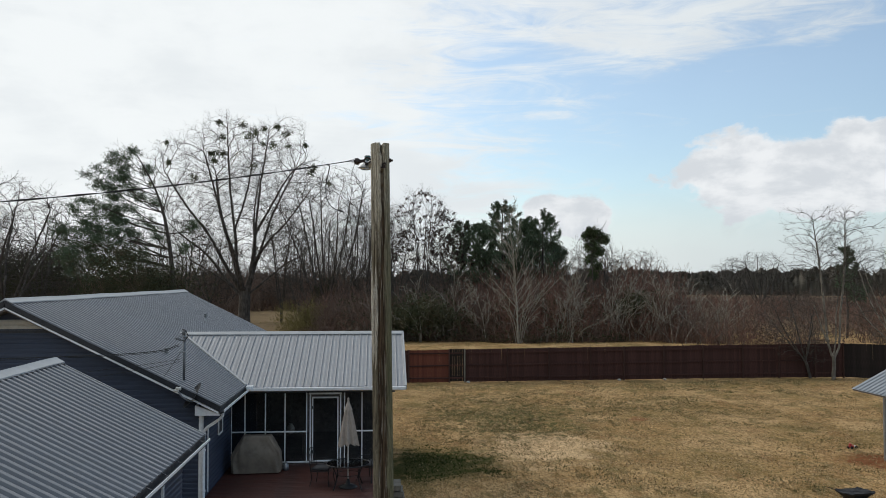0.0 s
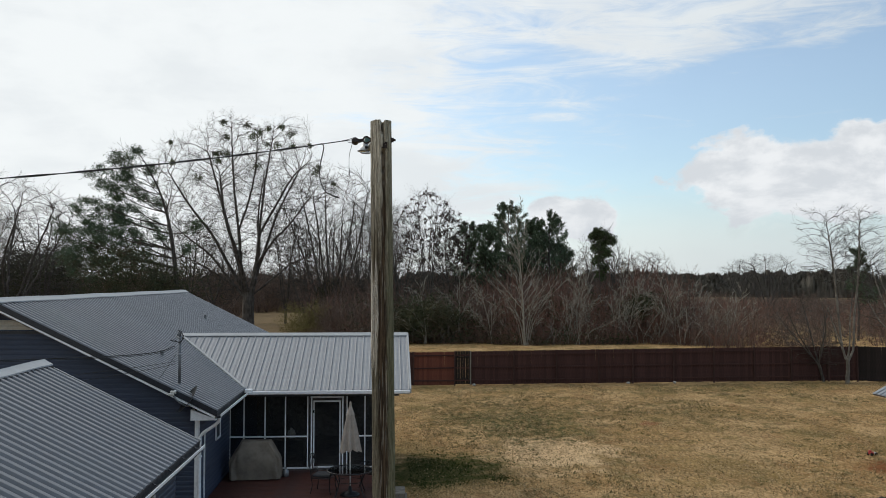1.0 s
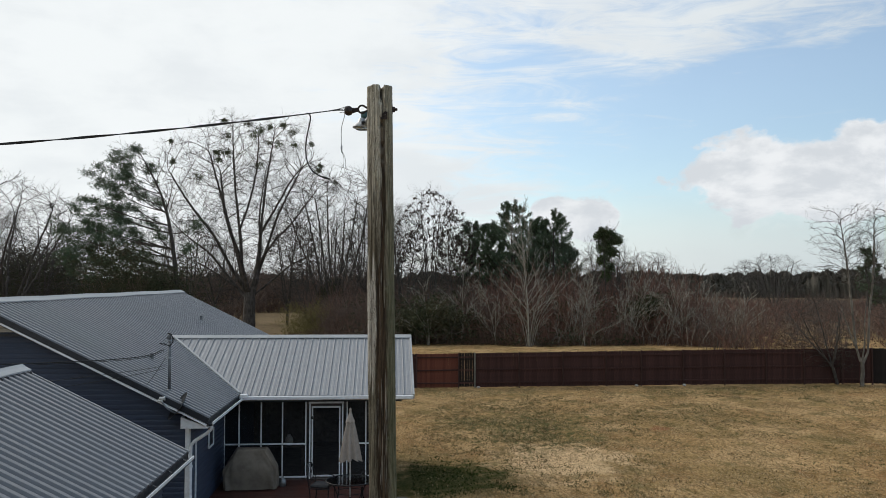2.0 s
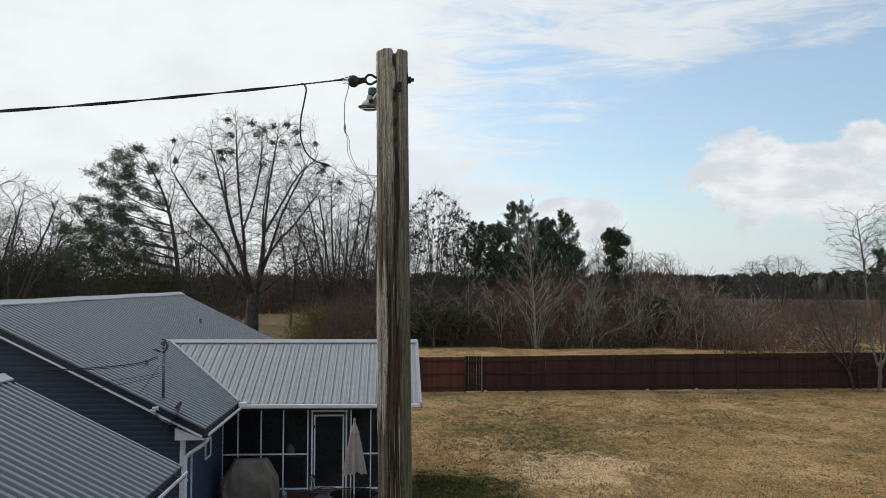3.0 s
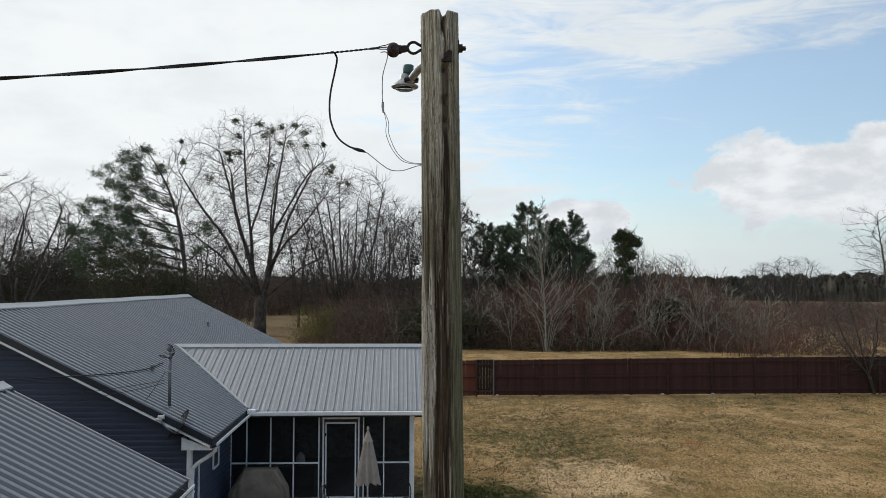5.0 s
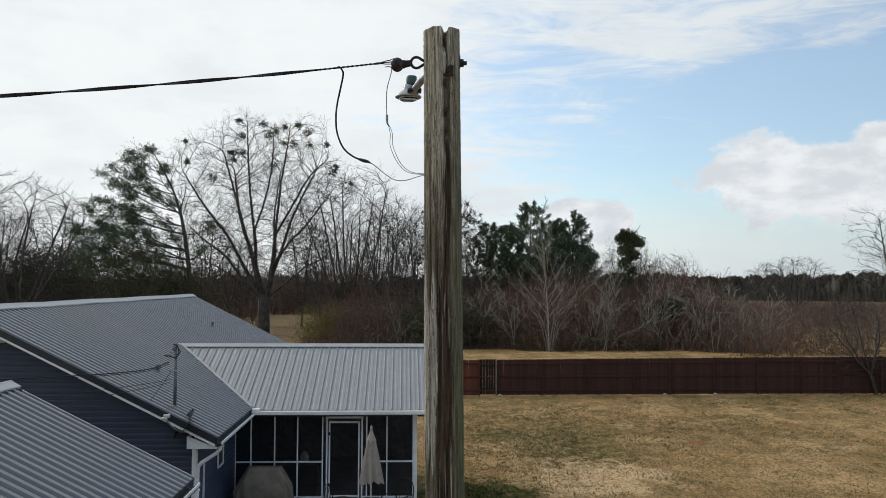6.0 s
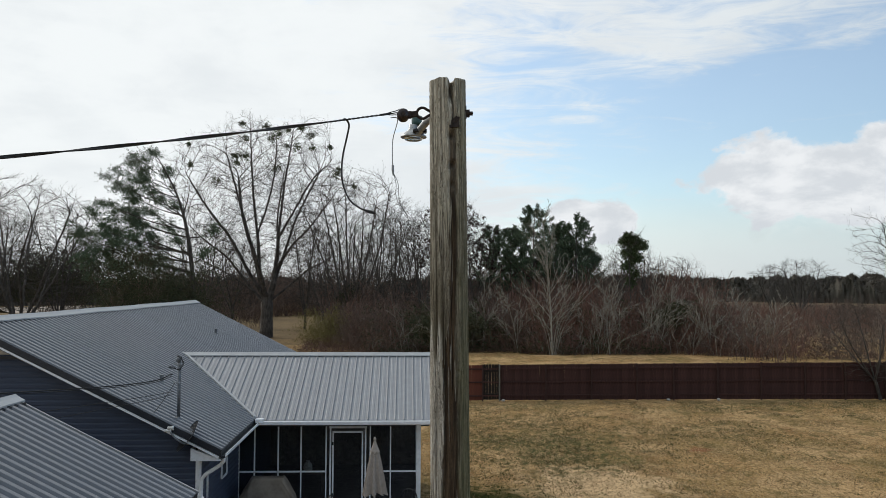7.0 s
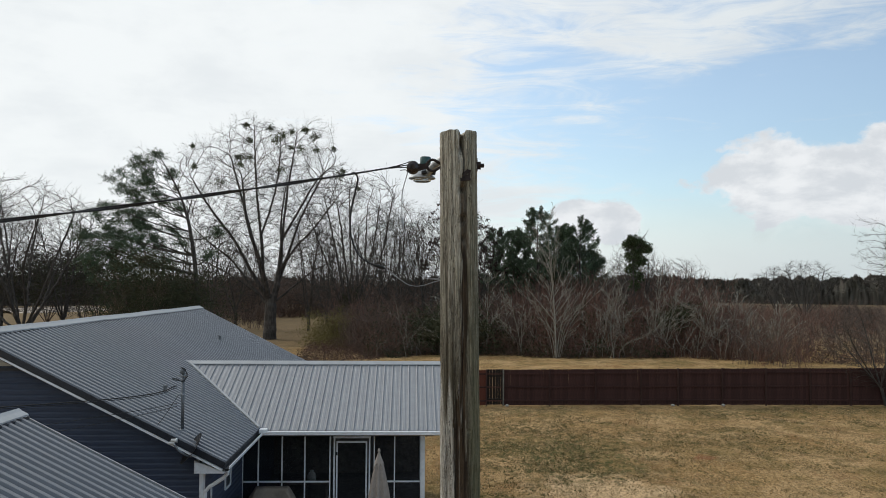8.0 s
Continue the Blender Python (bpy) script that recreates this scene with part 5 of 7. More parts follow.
def build_grill():
    """A barbecue grill under a draped cover: a rounded, sagging box with folds."""
    g = thing("grill", "barbecue grill under a faded beige fabric cover on the deck", "grill", (-3.70, 23.3, DECK_Z), 4)
    seg, rows = 72, 18
    vs = []
    for j in range(rows + 1):
        t = j / rows
        h = 1.00 * t
        top = max(0.0, (t - 0.52) / 0.48)
        w, d = 0.70 - 0.02 * t - 0.29 * top, 0.34 - 0.02 * t - 0.12 * top ** 1.2
        for k in range(seg):
            a = 2 * math.pi * k / seg
            e = 0.28
            cx, sy = math.copysign(abs(math.cos(a)) ** e, math.cos(a)), math.copysign(abs(math.sin(a)) ** e, math.sin(a))
            fold = 0.018 * math.sin(a * 11 + 2 * math.sin(t * 4)) * (1 - t) + 0.014 * math.sin(a * 5 + t * 7) + 0.010 * math.sin(a * 17 + t * 13) * t
            vs.append(((w + fold) * cx, (d + fold) * sy, h + 0.012 * math.sin(a * 3 + 1) * t + 0.03))
    fs = [(j * seg + k, j * seg + (k + 1) % seg, (j + 1) * seg + (k + 1) % seg, (j + 1) * seg + k) for j in range(rows) for k in range(seg)]
    fs.append(tuple(rows * seg + k for k in range(seg)))
    me = bpy.data.meshes.new("cover")
    me.from_pydata(vs, [], fs)
    me.materials.append(M_COVER)
    me.shade_smooth()
    ob = new("cover", me)
    ob.parent = g
    tagged(ob, "faded beige draped cover")
    for x in (-0.6, 0.6):
        for y in (-0.24, 0.24):
            bm = bmesh.new()
            lathe(bm, [(0.05, -0.018), (0.05, 0.018)], 14, (x, y, 0.05), "y")
            part("wheel", bm, M_BLACKMETAL, g)
    bm = bmesh.new()
    lathe(bm, [(0.07, 0.0), (0.09, 0.02), (0.09, 0.15), (0.05, 0.20), (0.03, 0.21), (0.03, 0.25)], 16, (0.78, 0.10, 0.0))
    single("gas_bottle", bm, M_STEEL, "small grey gas bottle beside the covered grill", "gas bottle", (-3.67, 23.3, DECK_Z), 4, smooth=True)
    return g


build_grill()

TABLE = (-1.03, 21.3)


def build_table():
    t = thing("patio_table", "round glass patio table with black metal legs", "table", (*TABLE, DECK_Z))
    bm = bmesh.new()
    lathe(bm, [(0.03, 0.630), (0.56, 0.630), (0.56, 0.638), (0.03, 0.638)], 40)
    part("tabletop", bm, M_TABLEGLASS, t, "smoked glass top")
    bm = bmesh.new()
    rod(bm, [(0.575 * math.cos(a), 0.575 * math.sin(a), 0.634) for a in (2 * math.pi * k / 40 for k in range(40))], 0.016, 8, True)
    part("rim", bm, M_BLACKMETAL, t, "black metal rim", True)
    for k in range(4):
        a = math.pi / 4 + k * math.pi / 2
        c, s = math.cos(a), math.sin(a)
        bm = bmesh.new()
        rod(bm, bezier([(0.54 * c, 0.54 * s, 0.62), (0.45 * c, 0.45 * s, 0.46), (0.40 * c, 0.40 * s, 0.28), (0.52 * c, 0.52 * s, 0.0)], 6), 0.015, 8)
        part("leg", bm, M_BLACKMETAL, t, "", True)
    bm = bmesh.new()
    rod(bm, [(0.33 * math.cos(a), 0.33 * math.sin(a), 0.36) for a in (2 * math.pi * k / 28 for k in range(28))], 0.009, 6, True)
    part("brace", bm, M_BLACKMETAL, t, "", True)


build_table()


def build_umbrella():
    u = thing("patio_umbrella", "closed beige canvas patio umbrella standing through the table", "umbrella", (*TABLE, DECK_Z))
    bm = bmesh.new()
    rod(bm, [(0, 0, 0.02), (0, 0, 2.34)], 0.019, 12)
    part("pole", bm, M_PLASTIC, u, "pale pole", True)
    bm = bmesh.new()
    lathe(bm, [(0.24, 0.0), (0.25, 0.02), (0.20, 0.06), (0.06, 0.09), (0.035, 0.22), (0.02, 0.23)], 24)
    part("base", bm, M_BLACKMETAL, u, "black round base", True)
    bm = bmesh.new()
    seg, rows = 64, 18
    rings = []
    for j in range(rows + 1):
        t = j / rows
        zz = 2.12 - 1.00 * t
        r = 0.05 + 0.18 * t ** 0.7
        ring = []
        for k in range(seg):
            a = 2 * math.pi * k / seg
            f = 1 + (0.12 + 0.14 * t) * math.cos(8 * a + 0.6 * math.sin(3 * t)) + 0.06 * math.sin(3 * a + 2)
            dz = -0.022 * t * math.cos(8 * a) - 0.03 * t * math.sin(a * 2 + 1)
            ring.append(bm.verts.new((r * f * math.cos(a), r * f * math.sin(a), zz + dz)))
        rings.append(ring)
    for a, b in zip(rings, rings[1:]):
        for k in range(seg):
            bm.faces.new((a[k], a[(k + 1) % seg], b[(k + 1) % seg], b[k]))
    part("canopy", bm, M_CANVAS, u, "folded beige canvas", True)
    bm = bmesh.new()
    rings = []
    for j in range(7):
        t = j / 6
        r = 0.02 + 0.095 * t
        rings.append([bm.verts.new((r * (1 + 0.10 * t * math.cos(8 * a)) * math.cos(a), r * (1 + 0.10 * t * math.cos(8 * a)) * math.sin(a), 2.29 - 0.26 * t ** 0.85 - 0.02 * t * math.cos(8 * a))) for a in (2 * math.pi * k / 48 for k in range(48))])
    for a, b in zip(rings, rings[1:]):
        for k in range(48):
            bm.faces.new((a[k], a[(k + 1) % 48], b[(k + 1) % 48], b[k]))
    part("vent_cap", bm, M_CANVAS, u, "beige canvas wind vent", True)
    bm = bmesh.new()
    lathe(bm, [(0.01, 2.28), (0.028, 2.29), (0.032, 2.32), (0.02, 2.35), (0.006, 2.37)], 12)
    part("finial", bm, M_CANVAS, u, "", True)


build_umbrella()


def build_chair():
    c = thing("patio_chair", "black metal patio chair with a dark cushion at the glass table", "chair", (-1.95, 22.45, DECK_Z), 0, "chairs round the patio table")
    bm = bmesh.new()
    box(bm, -0.24, -0.24, 0.41, 0.24, 0.24, 0.49, 0.03)
    part("cushion", bm, M_CUSHION, c, "charcoal seat cushion")
    bm = bmesh.new()
    rod(bm, [(-0.25, -0.25, 0.40), (0.25, -0.25, 0.40), (0.25, 0.25, 0.40), (-0.25, 0.25, 0.40)], 0.013, 8, True)
    part("seat_frame", bm, M_BLACKMETAL, c)
    for x in (-0.25, 0.25):
        for y in (-0.25, 0.25):
            bm = bmesh.new()
            rod(bm, bezier([(x, y, 0.41), (x * 0.92, y * 0.92, 0.2), (x * 1.08, y * 1.08, 0.0)], 5), 0.012, 8)
            part("leg", bm, M_BLACKMETAL, c, "", True)
        bm = bmesh.new()
        rod(bm, bezier([(x, -0.24, 0.41), (x * 1.08, -0.25, 0.60), (x * 1.08, 0.0, 0.65), (x, 0.26, 0.62)], 6), 0.012, 8)
        part("armrest", bm, M_BLACKMETAL, c, "", True)
    bm = bmesh.new()
    rod(bm, bezier([(-0.24, 0.25, 0.40), (-0.25, 0.30, 0.75), (-0.15, 0.33, 0.93), (0.0, 0.34, 0.97), (0.15, 0.33, 0.93), (0.25, 0.30, 0.75), (0.24, 0.25, 0.40)], 6), 0.013, 8)
    back = part("back_frame", bm, M_BLACKMETAL, c, "", True)
    for k in range(5):
        x = -0.16 + 0.08 * k
        bm = bmesh.new()
        rod(bm, [(x, 0.26, 0.42), (x, 0.335, 0.94)], 0.006, 6)
        part("back_slat", bm, M_BLACKMETAL, back)
    return c


chair = build_chair()
chair.matrix_basis = pose(-1.72, 21.65, DECK_Z, 0, 0, 75)
copy_thing(chair, pose(-0.45, 22.05, DECK_Z, 0, 0, -40))

# ---------------------------------------------------------------- fence
F0, F1 = Vector((-6.0, 49.3, 0)), Vector((26.1, 44.85, 0))
FDIR = (F1 - F0).normalized()
FOUT = Vector((FDIR.y, -FDIR.x, 0))
FENCE_H = 1.93


def picket_mesh(name, material, w=0.152, h=1.90):
    bm = bmesh.new()
    prism(bm, [(-w / 2, 0, 0), (w / 2, 0, 0), (w / 2, 0, h - 0.04), (w / 2 - 0.03, 0, h), (-w / 2 + 0.03, 0, h), (-w / 2, 0, h - 0.04)], (0, 0, 0), (0, 0.016, 0))
    return finish(name, bm, material)


P_DARK, P_RED, P_BLACK = picket_mesh("picket", M_FENCE), picket_mesh("picket", M_FENCERED), picket_mesh("picket", M_GATE, 0.140)


def fence_run(parent, start, way, length, posts, pick, seed):
    """Posts, three rails a bay and dog-eared pickets along a line."""
    rng = random.Random(seed)
    turn = math.degrees(math.atan2(way.y, way.x))
    out = Vector((way.y, -way.x, 0))
    n = int(length / 0.146) + 1
    for i in range(n):
        s = 0.073 + i * 0.146
        me = pick(s)
        if me is None:
            continue
        p = start + way * s - out * (0.005 * (i % 2))
        ob = new("picket", me)
        ob.parent = parent
        ob.matrix_basis = pose(p.x, p.y, rise(p.x) + 0.03 + rng.uniform(-0.012, 0.012), 0, rng.uniform(-0.25, 0.25), turn)
    for i, s in enumerate(posts):
        p = start + way * s + out * 0.06
        bm = bmesh.new()
        box(bm, p.x - 0.038, p.y - 0.038, rise(p.x) - 0.2, p.x + 0.038, p.y + 0.038, rise(p.x) + FENCE_H + 0.03, 0.006)
        part("post", bm, M_LUMBER if abs(p.x - 4.75) < 0.1 else M_FENCEPOST, parent, "weathered square post")
        if i + 1 < len(posts):
            q = start + way * posts[i + 1] + out * 0.06
            if pick(0.5 * (s + posts[i + 1])) is P_BLACK:
                continue
            for z0 in (0.28, 1.0, 1.72):
                bm = bmesh.new()
                sag = rng.uniform(-0.02, 0.02)
                bar(bm, (p.x, p.y, rise(p.x) + z0 + sag), (q.x, q.y, rise(q.x) + z0 - sag), 0.035, 0.075)
                part("rail", bm, M_FENCE, parent)


def spot_on_fence(px):
    return (Vector((px, 0, 0)) - Vector((F0.x, 0, 0))).x / FDIR.x


fence = thing("fence", "dark red-brown wooden privacy fence with square posts and dog-eared pickets", "fence")
P0 = spot_on_fence(4.75)
posts = [spot_on_fence(v) for v in (-5.9, -3.6, -1.2, 1.5, 3.85, 4.75, 7.2, 9.6, 11.95, 13.85, 16.1, 18.3, 20.5, 22.5, 24.5, 26.05)]


def pick_main(s):
    x = F0.x + FDIR.x * s
    return P_RED if 1.5 < x < 3.85 else None if 3.85 < x < 4.75 else P_DARK


fence_run(fence, F0, FDIR, (F1 - F0).length, posts, pick_main, 3)
gate = thing("gate", "closed black-stained wooden gate in the fence", "gate")
for i in range(6):
    s = spot_on_fence(3.95) + i * 0.148
    p = F0 + FDIR * s
    ob = new("picket", P_BLACK)
    ob.parent = gate
    ob.matrix_basis = pose(p.x, p.y, rise(p.x) + 0.06, 0, 0, math.degrees(math.atan2(FDIR.y, FDIR.x)))
for z0 in (0.35, 1.6):
    a, b = F0 + FDIR * spot_on_fence(3.9) + FOUT * 0.03, F0 + FDIR * spot_on_fence(4.72) + FOUT * 0.03
    bm = bmesh.new()
    bar(bm, (a.x, a.y, rise(a.x) + z0), (b.x, b.y, rise(b.x) + z0), 0.03, 0.09)
    part("rail", bm, M_GATE, gate)
side_fence = thing("fence", "wooden privacy fence along the east side, shade put into near-black wood", "fence")
E0, E1 = Vector((25.99, 44.93, 0)), Vector((38.0, 36.5, 0))
# the black wood carries the shade on this fence's face
P_SIDE_SHADED = picket_mesh("picket", M_GATE)
EDIR = (E1 - E0).normalized()
fence_run(side_fence, E0, EDIR, (E1 - E0).length, [2.4 * i for i in range(1, 7)], lambda s: P_SIDE_SHADED, 8)
for px in (4.95, 13.55, 16.1):
    p = F0 + FDIR * spot_on_fence(px) + FOUT * 0.25
    bm = bmesh.new()
    bmesh.ops.create_icosphere(bm, subdivisions=2, radius=0.10)
    for v in bm.verts:
        v.co *= 1 + 0.3 * noise.noise(v.co * 9 + Vector((px, 0, 0)))
        v.co.z *= 0.7
    single("stone", bm, M_STONE, "pale stone at the foot of the fence", "stone", (p.x, p.y, rise(p.x) + 0.05), group="stones by the fence")

# ---------------------------------------------------------------- trees


def unit(v):
    return v / np.maximum(np.linalg.norm(v, axis=-1, keepdims=True), 1e-9)


def tubes(P, R, sides):
    """Tapered tubes round many polylines at once: P (branch, point, 3), R (branch, point)."""
    B, n, _ = P.shape
    T = unit(np.gradient(P, axis=1))
    ref = np.where(np.abs(T[..., 2:3]) > 0.9, np.array([1.0, 0, 0]), np.array([0, 0, 1.0]))
    S = unit(np.cross(T, ref))
    U = np.cross(S, T)
    a = np.linspace(0, 2 * np.pi, sides, endpoint=False)
    V = P[:, :, None] + R[:, :, None, None] * (S[:, :, None] * np.cos(a)[None, None, :, None] + U[:, :, None] * np.sin(a)[None, None, :, None])
    idx = np.arange(B * n * sides).reshape(B, n, sides)
    nx = np.roll(idx, -1, 2)
    F = np.stack([idx[:, :-1], nx[:, :-1], nx[:, 1:], idx[:, 1:]], -1).reshape(-1, 4)
    return V.reshape(-1, 3), F


def ribbons(P, R, rng):
    """Hair-thin last twigs, too fine for a round section: one strip each."""
    B, n, _ = P.shape
    T = unit(P[:, -1] - P[:, 0])
    S = unit(np.cross(T, rng.standard_normal((B, 3))))[:, None]
    W = (R * 1.6)[..., None]
    V = np.stack([P - S * W, P + S * W], 2)
    idx = np.arange(B * n * 2).reshape(B, n, 2)
    F = np.stack([idx[:, :-1, 0], idx[:, :-1, 1], idx[:, 1:, 1], idx[:, 1:, 0]], -1).reshape(-1, 4)
    return V.reshape(-1, 3), F


def trunk_line(points, n=14):
    """A smooth trunk through points."""
    return np.array([tuple(p) for p in bezier(points, max(2, n // max(1, len(points) - 1)))])


def grow(rng, stems, radii, levels):
    """Branches by levels. stems: list of (n, 3) lines, radii: list of (n,) thicknesses.
    A level: (children, start, angle, spread, length, thickness, lift, wobble, points, taper)."""
    n0 = min(len(s) for s in stems)
    P = np.stack([s[np.linspace(0, len(s) - 1, n0).round().astype(int)] for s in stems])
    R = np.stack([r[np.linspace(0, len(r) - 1, n0).round().astype(int)] for r in radii])
    out = [(P, R)]
    for kids, start, ang, spread, ratio, thick, lift, wob, npts, *rest in levels:
        taper = rest[0] if rest else 0.55
        B, n, _ = P.shape
        L = np.linalg.norm(np.diff(P, axis=1), axis=-1).sum(1)
        par = np.repeat(np.arange(B), kids)
        t = start + (1 - start) * ((np.tile(np.arange(kids), B) + rng.uniform(0, 1, B * kids)) / kids)
        t = np.clip(t, 0, 0.995)
        f = t * (n - 1)
        i = np.minimum(f.astype(int), n - 2)
        u = (f - i)[:, None]
        pos = P[par, i] * (1 - u) + P[par, i + 1] * u
        tang = unit(P[par, i + 1] - P[par, i])
        rad = R[par, i] * (1 - u[:, 0]) + R[par, i + 1] * u[:, 0]
        rnd = rng.standard_normal((B * kids, 3))
        perp = unit(rnd - (rnd * tang).sum(-1, keepdims=True) * tang)
        ca = np.radians(rng.normal(ang, spread, B * kids))[:, None]
        d = unit(np.cos(ca) * tang + np.sin(ca) * perp + np.array([0, 0, lift * 0.5]))
        ln = L[par] * ratio * (1.12 - taper * t) * rng.uniform(0.65, 1.25, B * kids)
        C = np.zeros((B * kids, npts, 3))
        C[:, 0] = pos
        for k in range(1, npts):
            C[:, k] = C[:, k - 1] + d * (ln / (npts - 1))[:, None]
            d = unit(d + rng.standard_normal(d.shape) * wob + np.array([0, 0, lift]) * 0.35)
        r0 = np.minimum(rad * 0.92, rad * thick * rng.uniform(0.75, 1.15, B * kids) + 0.0015)
        CR = r0[:, None] * np.linspace(1.0, 0.35, npts)[None]
        P, R = C, CR
        out.append((P, R))
    return out


def join(pieces):
    vs, fs, o = [], [], 0
    for v, f in pieces:
        vs.append(v)
        fs.append(f + o)
        o += len(v)
    return np.concatenate(vs), np.concatenate(fs)


def link_part(name, vf, material, parent, label="", smooth=False):
    ob = new(name, raw_mesh(name, vf[0], vf[1], material, smooth))
    ob.parent = parent
    if label:
        tagged(ob, label)
    return ob


def tree_thing(name, label, category, at, stems, radii, levels, wood, twigs, rng, fat=1.0, split=2, least=0.006):
    """Trunk and limbs in one mesh, the fine crown of twigs in another. Returns the thing and its branches."""
    t = thing(name, label, category, at)
    lv = grow(rng, stems, radii, levels)
    lv = [(P, np.maximum(R * fat, least if i < len(lv) - 1 else least * 0.55)) for i, (P, R) in enumerate(lv)]
    link_part("trunk", join([tubes(P, R, 8 if i == 0 else 6) for i, (P, R) in enumerate(lv[:split])]), wood, t, "", True)
    if len(lv) > split:
        link_part("crown", join([tubes(P, R, 3) for P, R in lv[split:-1]] + [ribbons(*lv[-1], rng)]), twigs, t, "bare twigs")
    return t, lv


def tufts(rng, centres, size, per, width, droop=0.0, up=0.3):
    """Sprays of thin needles or leaves: triangles that radiate from each centre."""
    n = len(centres)
    d = unit(rng.standard_normal((n, per, 3)) + np.array([0, 0, up]))
    ln = size * rng.uniform(0.6, 1.2, (n, per, 1))
    side = unit(np.cross(d, rng.standard_normal((n, per, 3)))) * width
    c = centres[:, None] + d * ln * 0.12
    tip = c + d * ln - np.array([0, 0, droop]) * ln
    V = np.stack([c - side * 0.5, c + d * ln * 0.5 + side, tip, c + d * ln * 0.5 - side], 2).reshape(-1, 3)
    F = np.arange(n * per * 4).reshape(-1, 4)
    return V, F


def bearing(px_x, dist):
    """A place at a distance from the first eye, by the slope of the view to the right of north."""
    return (-0.19 + dist * math.sin(px_x), -1.27 + dist * math.cos(px_x))


def way(x):
    return math.atan((x - 784) / 1487.0) + radians(4.27)


def spot(x, dist):
    px, py = bearing(way(x), dist)
    return (px, py, rise(px) - 0.05)


# bare hardwoods: limbs laid out by hand, branches that grow into the free space of the crown
def spaced(line, step):
    """The points of a line at even steps."""
    line = np.asarray(line, float)
    d = np.concatenate([[0], np.cumsum(np.linalg.norm(np.diff(line, axis=0), axis=1))])
    t = np.linspace(0, d[-1], max(2, int(d[-1] / step) + 1))
    return np.stack([np.interp(t, d, line[:, i]) for i in range(3)], -1)


def colonise(rng, stems, goals, step, reach, kill, lift=0.06, wob=0.14, limit=150, twig=0.017, power=2.2, keep_on=0.9):
    """Branches reach for the goals that lie nearest to them. Gives points, parents and radii."""
    P, par = np.zeros((0, 3)), []
    for s in stems:
        q = spaced(s, step)
        q[1:-1] += rng.normal(0, step * 0.05, q[1:-1].shape)
        if len(P):
            root = int(np.argmin(((P - q[0]) ** 2).sum(1)))
            q = q[1:]
        else:
            root = -1
        n = len(P)
        par += [root] + list(range(n, n + len(q) - 1))
        P = np.concatenate([P, q])
    kids = np.bincount(np.array(par)[1:], minlength=len(P))
    gap = np.sqrt(((goals[:, None] - P[None]) ** 2).sum(-1))
    near, dist = gap.argmin(1), gap.min(1)
    for _ in range(limit):
        live = (dist < reach) & (kids[near] < 3)
        if not live.any():
            break
        pull = np.zeros_like(P)
        np.add.at(pull, near[live], unit(goals[live] - P[near[live]]))
        src = np.unique(near[live])
        before = np.array(par)[src]
        ahead = np.where(before[:, None] >= 0, unit(P[src] - P[before]), np.array([0, 0, 1.0]))
        d = unit(unit(pull[src]) + keep_on * ahead + rng.standard_normal((len(src), 3)) * wob + np.array([0, 0, lift]))
        Q = P[src] + d * step
        kids[src] += 1
        n = len(P)
        P = np.concatenate([P, Q])
        par += list(src)
        kids = np.concatenate([kids, np.zeros(len(Q), int)])
        gap = np.sqrt(((goals[:, None] - Q[None]) ** 2).sum(-1))
        j, m = gap.argmin(1), gap.min(1)
        near, dist = np.where(m < dist, n + j, near), np.minimum(dist, m)
        keep = dist > kill
        goals, near, dist = goals[keep], near[keep], dist[keep]
    par = np.array(par)
    acc = np.where(np.bincount(par[1:], minlength=len(P)) == 0, twig ** power, 0.0)
    for i in range(len(P) - 1, 0, -1):
        acc[par[i]] += acc[i]
    return P, par, acc ** (1 / power)


def limb_tubes(P, par, R, pick, sides):
    """Tubes along the picked edges of a branch net."""
    E = np.zeros_like(P)
    E[1:] = unit(P[1:] - P[par[1:]])
    E[0] = (0, 0, 1)
    main = np.full(len(P), -1)
    order = np.argsort(R[1:]) + 1
    main[par[order]] = order
    D = unit(E + np.where(main[:, None] >= 0, E[main], 0))
    c = np.nonzero(pick)[0]
    c = c[c > 0]
    p = par[c]
    lead = (main[p] == c)[:, None]
    d0, r0 = np.where(lead, D[p], E[c]), np.where(lead[:, 0], np.minimum(R[p], R[c] * 1.6), R[c])
    a = np.linspace(0, 2 * np.pi, sides, endpoint=False)

    def ring(pos, d, r):
        S = unit(np.cross(d, np.array([0.13, 0.98, 0.06])))
        U = np.cross(S, d)
        return pos[:, None] + r[:, None, None] * (S[:, None] * np.cos(a)[None, :, None] + U[:, None] * np.sin(a)[None, :, None])

    V = np.concatenate([ring(P[p], d0, r0), ring(P[c], D[c], R[c])], 1).reshape(-1, 3)
    k = np.arange(len(c))[:, None, None] * 2 * sides
    i = np.arange(sides)
    quad = np.stack([i, (i + 1) % sides, (i + 1) % sides + sides, i + sides], -1)
    return V, (k + quad[None]).reshape(-1, 4)


